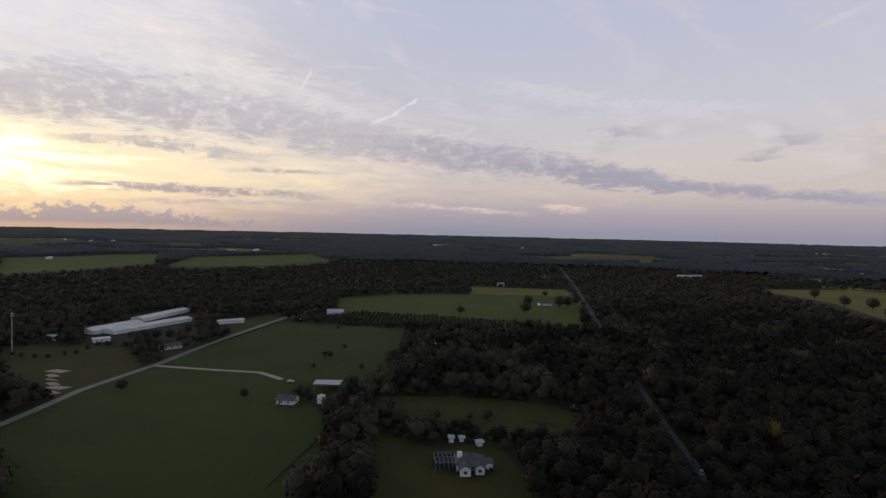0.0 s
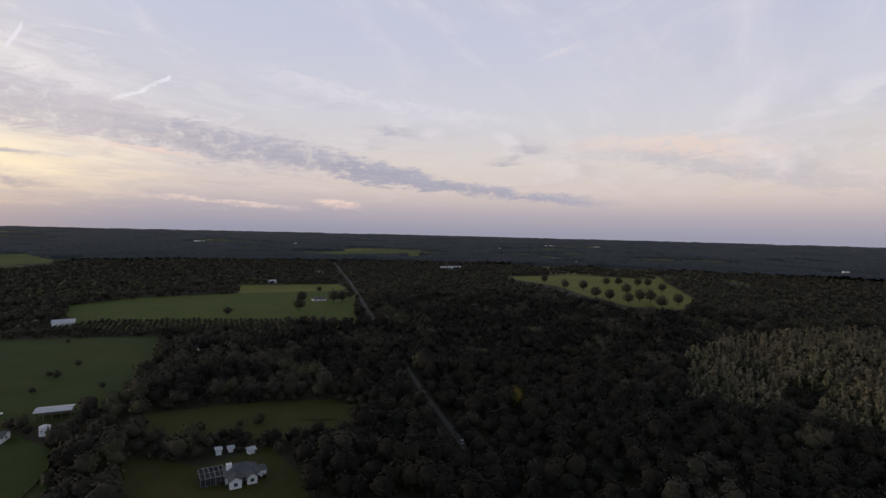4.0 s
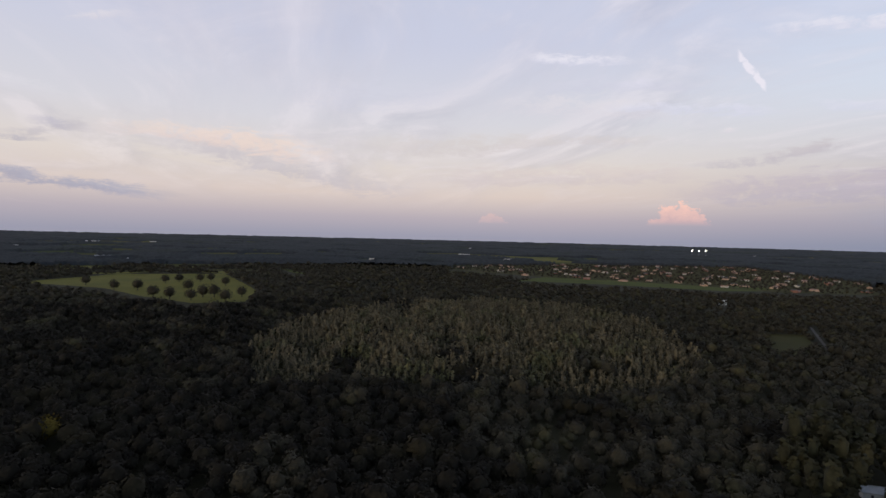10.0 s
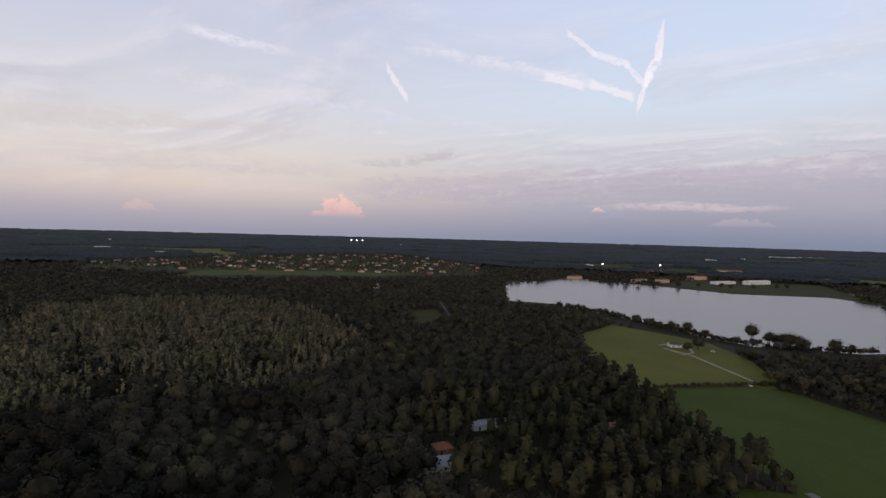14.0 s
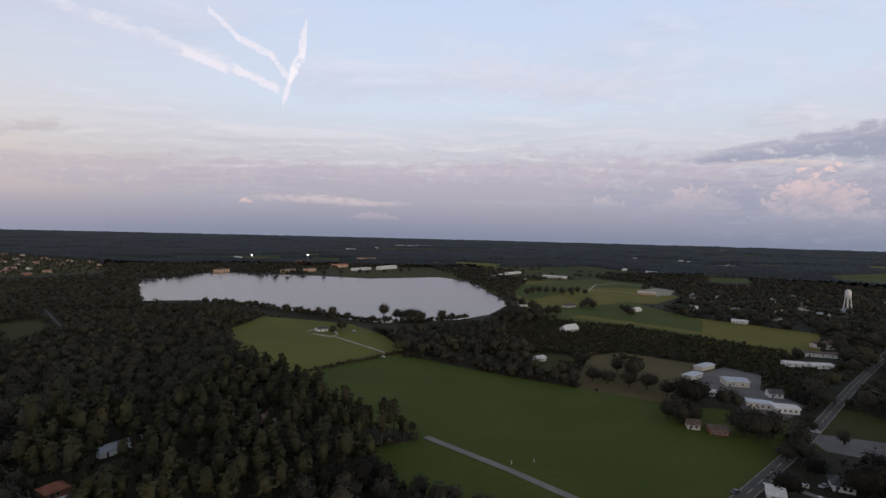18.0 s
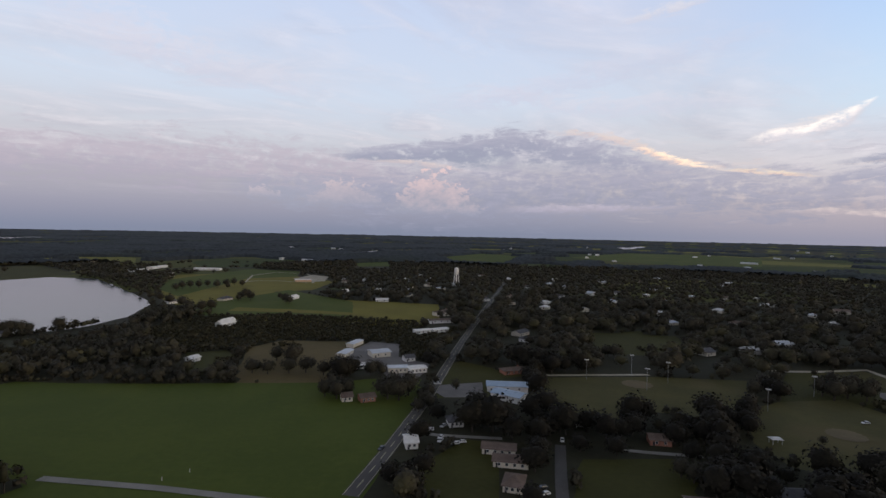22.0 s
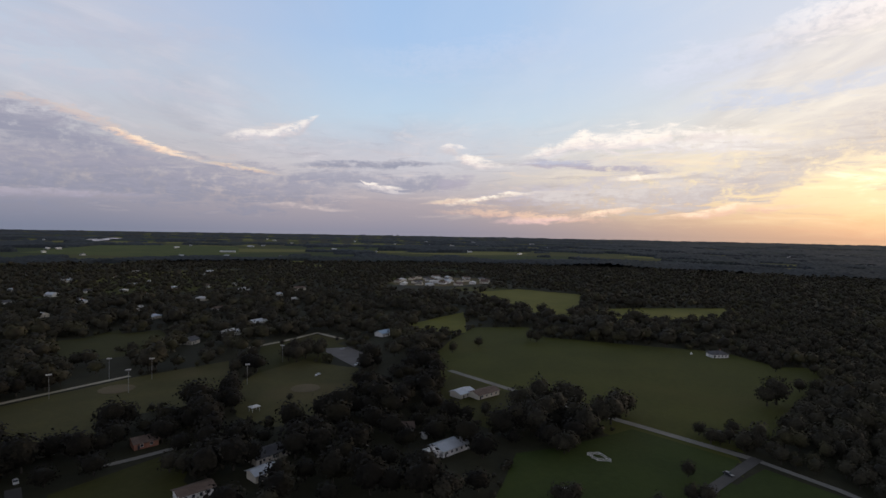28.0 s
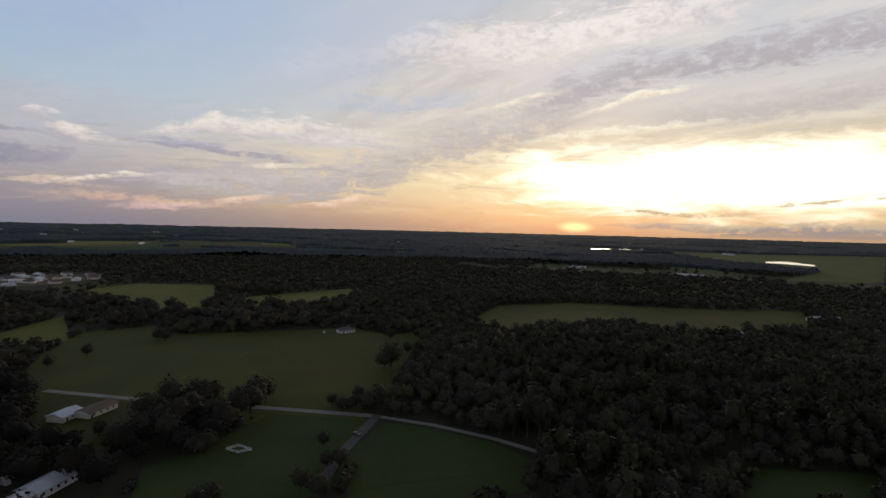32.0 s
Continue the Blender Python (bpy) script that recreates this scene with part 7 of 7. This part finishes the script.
for rmin, rmax, step, rank in ((150, 400, 7.8, 0), (400, 800, 9.2, 1), (800, 1620, 13.8, 2)):
    X, Y = spread(rmin, rmax, step)
    ok = free(X, Y)
    X, Y = X[ok], Y[ok]
    Z = zones(X, Y)
    if rank == 2:
        Z[openland(X, Y) & (np.hypot(X, Y) > 1300) & (rng.uniform(0, 1, X.size) < 0.93)] = 4
    thin = patchy(X, Y, 30, 21) + rng.normal(0, 0.35, X.size)
    # broad old trees in the town and along the lanes, shade-darkened oaks to the north and south-west
    az, rad = azim(X, Y), np.hypot(X, Y)
    broad = (az > 168) & (az < 262) & (rad > 190) & (rank < 2) & (Z == 0)
    Z[broad] = np.where(rng.uniform(0, 1, broad.sum()) < 0.46, 5, 4)
    # picks the northern woods that get the shade-darkened leaf colour
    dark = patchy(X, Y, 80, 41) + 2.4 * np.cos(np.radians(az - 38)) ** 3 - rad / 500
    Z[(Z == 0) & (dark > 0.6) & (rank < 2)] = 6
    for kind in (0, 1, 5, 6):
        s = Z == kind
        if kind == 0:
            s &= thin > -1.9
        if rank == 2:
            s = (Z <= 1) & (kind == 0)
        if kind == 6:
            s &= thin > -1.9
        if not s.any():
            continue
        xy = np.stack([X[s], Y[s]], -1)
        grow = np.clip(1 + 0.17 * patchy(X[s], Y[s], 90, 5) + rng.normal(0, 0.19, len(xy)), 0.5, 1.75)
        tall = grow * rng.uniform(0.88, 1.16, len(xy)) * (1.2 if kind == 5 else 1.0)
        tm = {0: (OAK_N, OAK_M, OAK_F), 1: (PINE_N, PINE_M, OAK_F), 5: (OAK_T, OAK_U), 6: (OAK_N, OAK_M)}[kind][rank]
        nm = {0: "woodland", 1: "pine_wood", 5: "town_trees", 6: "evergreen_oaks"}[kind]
        lb = {0: "dense dark green broadleaf woodland with rounded crowns", 1: "stand of tall olive-green pines", 5: "broad old oaks shading houses and lanes", 6: "dense blackish oak wood, its shade put into the leaf colour"}[kind]
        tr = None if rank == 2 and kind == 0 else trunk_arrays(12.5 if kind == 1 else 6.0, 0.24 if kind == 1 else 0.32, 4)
        # near town trees take the shade-darkened leaves as well
        plant(nm, lb, xy, grow * (1.42 if rank == 2 else {0: 1.04, 1: 1.5, 5: 1.5, 6: 1.06}[kind]), tall, tm, M_PINE if kind == 1 else M_SHADELEAF if kind == 6 or (kind == 5 and rank == 0) else M_LEAF, tr)

# the swamp: close-set thin cypress
X, Y = spread(230, 900, 6.0)
s = inside(X, Y, CYPRESS)
rim = patchy(X, Y, 70, 15) + rng.normal(0, 0.5, X.size)
s &= (rim > -1.6) & (patchy(X, Y, 85, 77) < 1.15) & (rng.uniform(0, 1, X.size) < 0.95)
xy = np.stack([X[s], Y[s]], -1)
grow = np.clip(1 + 0.14 * patchy(X[s], Y[s], 60, 16) + rng.normal(0, 0.13, len(xy)), 0.6, 1.5)
grow *= 0.85 + 0.5 * np.clip(1 - (np.hypot(xy[:, 0] - 530, xy[:, 1] - 150) / 260) ** 2, 0, 1)
plant("cypress_swamp", "swamp of thin brownish cypress with pale trunks", xy, grow * 1.15, grow * rng.uniform(0.75, 1.12, len(xy)), CYP_M, M_CYP, trunk_arrays(9.5, 0.16, 4), bark=M_PALEBARK)

# garden trees of the suburb
X, Y = spread(1150, 2400, 15)
s = inside(X, Y, SUBURB) & (rng.uniform(0, 1, X.size) < 0.7)
for cx, cy, cr in CLEAR:
    s &= np.hypot(X - cx, Y - cy) > 10
sc = rng.uniform(0.5, 1.0, s.sum())
plant("garden_trees", "rounded garden trees between suburban houses", np.stack([X[s], Y[s]], -1), sc, sc, OAK_F, M_LEAF)

# bushes: scrub land, and swamp and wood edges
X, Y = spread(195, 640, 4.2)
s = (inside(X, Y, SCRUB) | (inside(X, Y, CYPRESS) & (rng.uniform(0, 1, X.size) < 0.5)))
for poly in OPEN:
    s &= ~inside(X, Y, poly)
for pts, dist in ROADS:
    s &= ~near_line(X, Y, pts, dist)
for cx, cy, cr in CLEAR:
    s &= np.hypot(X - cx, Y - cy) > cr
sc = rng.uniform(0.8, 2.0, s.sum())
plant("scrub", "low dense brownish-green scrub bushes", np.stack([X[s], Y[s]], -1), sc, sc * rng.uniform(0.7, 1.2, len(sc)), BUSH, M_SCRUB, category="scrub")
# undergrowth along the edges of the woods
ex, ey = [], []
for poly in OPEN:
    if max(math.hypot(*c) for c in poly) > 900:
        continue
    for shrink in (1.0, 0.90):
        for (x0, y0), (x1, y1) in zip(poly, poly[1:] + poly[:1]):
            n = int(math.hypot(x1 - x0, y1 - y0) / 3.2)
            t = rng.uniform(0, 1, n)
            ex.append((x0 + (x1 - x0) * t) * shrink + rng.normal(0, 2.6, n))
            ey.append((y0 + (y1 - y0) * t) * shrink + rng.normal(0, 2.6, n))
X, Y = np.concatenate(ex), np.concatenate(ey)
s = free(X, Y, 3.0) & (zones(X, Y) != 4) & (np.hypot(X, Y) > 170)
X, Y = X[s], Y[s]
s = np.zeros(X.shape, bool)
for poly in OPEN:
    for k in (0.90, 0.95, 1.0):
        s |= inside(X / k * 1.0, Y / k * 1.0, poly)
s = ~s | (rng.uniform(0, 1, X.size) < 0.12)
sc = rng.uniform(1.0, 2.4, s.sum())
plant("edge_bushes", "dark undergrowth along the edges of the woods", np.stack([X[s], Y[s]], -1), sc, sc * rng.uniform(0.8, 1.4, len(sc)), BUSH, M_LEAF, category="undergrowth")
# the orchard, in rows
gx, gy = np.meshgrid(np.arange(-180, 90, 5.0), np.arange(515, 640, 7.0))
X, Y = gx.ravel() + rng.normal(0, 0.4, gx.size), gy.ravel() + rng.normal(0, 0.4, gx.size)
s = inside(X, Y, GROVE)
sc = rng.uniform(1.3, 1.9, s.sum())
plant("orchard", "dark green orchard trees in close rows", np.stack([X[s], Y[s]], -1), sc, sc, BUSH, M_LEAF, category="orchard")

# far woods: one canopy sheet out to the skyline, broken by far pastures
na, rr = 2200, 100.0 / np.linspace(100.0 / 1600, 100.0 / 4880, 130)
aa = np.linspace(0, 2 * np.pi, na, endpoint=False)
RR, AA = np.meshgrid(rr, aa, indexing="ij")
RR = RR * (1 + rng.uniform(-0.0018, 0.0018, RR.shape))
AA = AA + rng.uniform(-0.3, 0.3, AA.shape) * (2 * np.pi / na)
FX, FY = RR * np.sin(AA), RR * np.cos(AA)
opened = openland(FX, FY)
for poly in OPEN:
    opened |= inside(FX, FY, poly)
swell = patchy(FX / farscale(RR), FY / farscale(RR), 420, 33)
top = rise(RR) + np.where(opened, -4.0, (rng.uniform(5.0, 12.0, RR.shape) + 3.0 * swell) * farscale(RR))
cv = np.stack([FX, FY, top], -1).reshape(-1, 3)
i0 = (np.arange(len(rr) - 1)[:, None] * na + np.arange(na)[None]).ravel()
j1 = (np.arange(len(rr) - 1)[:, None] * na + (np.arange(na)[None] + 1) % na).ravel()
cf = np.stack([i0, j1, j1 + na, i0 + na], -1)
buried = opened.reshape(-1)[cf].all(1)
# the sheet's material carries the painted haze tint
far_woods = new("far_woods", mesh_from("far_woods", cv, cf[~buried], [M_FARHAZE], None, True))
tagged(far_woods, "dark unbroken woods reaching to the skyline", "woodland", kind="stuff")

# ---------------------------------------------------------------- single trees and cars
for tx, ty, ts in ((23, 633, 1.2), (104, 645, 1.8), (120, 722, 1.7), (-114, 301, 0.7), (-191, 310, 0.8), (-86, 792, 1.0), (-84, 309, 0.7), (-91, 371, 0.45), (-91, 408, 0.5), (-86, 403, 0.6), (-80, 433, 0.5), (-103, 519, 0.4), (-205, 604, 1.0), (-192, 594, 1.0), (-197, 765, 1.0), (-154, 683, 1.0), (160, 707, 1.9), (172, 709, 1.8), (190, 739, 1.5), (165, 832, 1.0), (-264, 444, 1.0), (-256, 448, 1.1), (-248, 451, 1.1), (-239, 457, 1.0), (-234, 477, 1.1), (-319, 443, 1.2), (-313, 448, 1.2), (-308, 435, 1.2), (-310, 383, 0.45), (-297, 379, 0.45)):
    tree(tx, ty, ts)
for tx, ty, ts in ((-288, 380, 0.45), (-283, 390, 0.45), (-278, 395, 0.45), (-279, 409, 0.45), (-278, 421, 0.45), (-317, 383, 0.5), (-210, 366, 0.8), (-214, 379, 0.9), (-230, 391, 0.9), (-211, 460, 1.1), (-199, 461, 1.2), (-214, 485, 1.2), (-196, 474, 1.0), (-56, 369, 0.5), (25, 274, 0.7), (27, 279, 0.5), (626, 755, 2.1), (572, 659, 2.1), (733, 814, 1.9), (569, 624, 2.1), (763, 813, 1.9), (665, 688, 2.1), (788, 786, 1.9), (609, 602, 2.1), (806, 777, 1.9), (617, 588, 2.3), (610, 787, 1.9), (583, 535, 2.1), (640, 557, 1.9), (573, 588, 1.9)):
    tree(tx, ty, ts)
for tx, ty, ts in ((638, 891, 1.9), (757, 696, 1.9), (448, -473, 1.1), (417, -459, 1.1), (398, -477, 0.9), (391, -475, 1.0), (383, -503, 0.9), (402, -361, 1.4), (397, -345, 1.0), (495, -407, 1.2), (480, -416, 1.4), (587, -392, 1.0), (539, -395, 1.2), (513, -394, 1.2), (300, -461, 1.0), (371, -864, 1.0), (297, -762, 1.2), (294, -719, 1.0), (226, -712, 1.3), (244, -745, 1.0), (995, -727, 1.3), (996, -770, 1.2), (965, -807, 1.3), (963, -859, 1.2), (946, -905, 1.3), (926, -911, 1.1), (923, -968, 1.3), (919, -1028, 1.3), (925, -1067, 1.4), (1018, -711, 1.5)):
    tree(tx, ty, ts)
for tx, ty, ts in ((441, -463, 1.7), (416, -460, 1.3), (411, -461, 1.2), (401, -460, 1.5), (395, -462, 1.6), (388, -464, 1.5), (384, -468, 1.2), (369, -486, 1.5), (295, -746, 1.6), (279, -724, 1.5), (296, -732, 1.3), (225, -708, 1.4), (216, -698, 1.3), (433, -816, 1.4), (437, -843, 1.5), (430, -855, 1.5), (418, -859, 1.5), (413, -881, 1.4), (391, -868, 1.5), (385, -891, 1.5), (381, -913, 1.4), (361, -899, 1.3), (391, -696, 1.4), (365, -672, 1.5), (337, -650, 1.6), (313, -620, 1.6), (297, -619, 1.5), (289, -626, 1.6), (131, -393, 1.3), (118, -387, 1.5)):
    tree(tx, ty, ts)
for tx, ty, ts in ((117, -396, 1.4), (136, -357, 1.2), (125, -356, 1.1), (111, -359, 1.3), (100, -362, 1.3), (86, -356, 1.2), (76, -358, 1.4), (69, -354, 1.4), (54, -358, 1.2), (74, -310, 1.2), (66, -306, 1.3), (61, -313, 1.2), (71, -317, 1.3), (65, -318, 1.2), (36, -308, 1.5), (29, -306, 1.6), (24, -316, 1.4), (33, -319, 1.5), (40, -315, 1.3), (24, -327, 1.3), (27, -351, 0.5), (-5, -330, 0.8), (8, -343, 0.6), (11, -313, 1.0), (13, -297, 1.1), (10, -291, 1.1), (16, -286, 1.0), (-62, -440, 0.6), (99, -374, 0.9), (80, -378, 1.0)):
    tree(tx, ty, ts)
for tx, ty, ts in ((51, -369, 1.0), (46, -360, 0.9), (-240, -335, 1.5), (-241, -326, 1.6), (-253, -331, 1.6), (-262, -327, 1.4), (-254, -346, 1.5), (-267, -345, 1.5), (-274, -339, 1.3), (-269, -385, 0.6), (-248, -388, 0.6), (-196, -334, 1.1), (-211, -346, 1.0), (-227, -364, 1.0), (-179, -308, 1.0), (-312, -363, 0.5), (-318, -306, 0.8), (-323, -304, 0.8), (-243, -157, 0.7), (-380, -255, 1.0), (-436, -234, 1.2), (-433, -226, 1.2), (-98, -216, 1.0), (-101, -211, 1.0), (-184, -255, 0.5), (-347, -259, 1.0), (-347, -277, 1.0), (-370, -32, 2.0), (-363, -36, 1.5), (-222, -104, 1.0)):
    tree(tx, ty, ts)
for tx, ty, ts in ((-224, -99, 1.1), (-221, -100, 0.9), (-179, -83, 0.8), (-182, -78, 0.9), (-178, -79, 0.8), (-278, -50, 0.9), (-279, -46, 0.8), (-284, -43, 0.9), (-233, -50, 0.8), (-188, -42, 1.0), (-212, -44, 0.8), (-213, -39, 0.9), (-194, -50, 0.9), (-239, -155, 0.7), (-298, -44, 0.9), (-286, -57, 0.8), (-288, -37, 0.9), (-411, -23, 1.0), (-415, -15, 1.0), (-462, -41, 1.0), (-473, -18, 0.9), (-275, -141, 1.8), (-278, -121, 1.8), (-272, -97, 1.8), (-254, -141, 1.8), (-247, -123, 1.8), (-247, -101, 1.7), (-232, -119, 1.7), (-231, -131, 1.6), (-287, -99, 1.7)):
    tree(tx, ty, ts)
for tx, ty, ts in ((-280, -129, 1.7), (-294, -96, 1.3), (-257, -122, 1.8), (-265, -101, 1.8), (-253, -109, 1.7), (-241, -128, 1.7), (-509, -153, 0.8)):
    tree(tx, ty, ts)
tree(162, 250, 1.25, 1.15, M_YLEAF, label="rounded tree turning yellow above dark woods")
for cx, cy, ca, cp in ((-38, -198, 20, 'white'), (-38, -203, 15, 'dark'), (-56, -251, 80, 'white'), (9, -260, 10, 'white'), (-42, -237, 30, 'dark'), (-4, -244, 5, 'white'), (3, -247, 70, 'white'), (30, -236, 70, 'dark'), (2, -266, 60, 'silver'), (20, -299, 65, 'dark'), (-7, -246, 10, 'white'), (9, -262, 5, 'white'), (3, -251, 70, 'white'), (-58, -277, 10, 'white'), (-64, -275, 10, 'red'), (7, -341, 20, 'white'), (15, -429, 80, 'white'), (-97, 336, 10, 'white'), (-154, 568, 10, 'white'), (292, -307, 170, 'white')):
    car(cx, cy, ca, M_CARS[cp], cp + " car parked on grass or gravel")
for cx, cy, ca, cp in ((-246, -37, 60, 'dark'), (-481, -104, 10, 'white'), (-229, -286, 10, 'white'), (-266, -287, 15, 'white'), (-18, -467, 20, 'white'), (-24, -493, 70, 'white'), (-293, -334, 10, 'silver'), (112, 218, 65, 'white'), (391, -367, 10, 'white')):
    car(cx, cy, ca, M_CARS[cp], cp + " car parked on grass or gravel")

# ---------------------------------------------------------------- far farms
fr = random.Random(11)
made = 0
while made < 90:
    fa, fd = fr.uniform(0, 360), fr.uniform(1150, 3600)
    fx, fy = fd * math.sin(radians(fa)), fd * math.cos(radians(fa))
    if not openland(np.array([fx]), np.array([fy]))[0]:
        continue
    made += 1
    fk = float(farscale(fd))
    far_house = building("far_farm", "distant white farm building among pastures", fx, fy, fr.uniform(0, 180), fr.choice((14, 18, 22, 34, 60)) * fk, fr.uniform(9, 14) * fk, fr.uniform(4, 6) * fk, "gable", 0.3, M_WHITE, fr.choice((M_WHITE, M_METAL, M_SHINGLE)), windows=0)
    tagged(far_house, group="far farms")
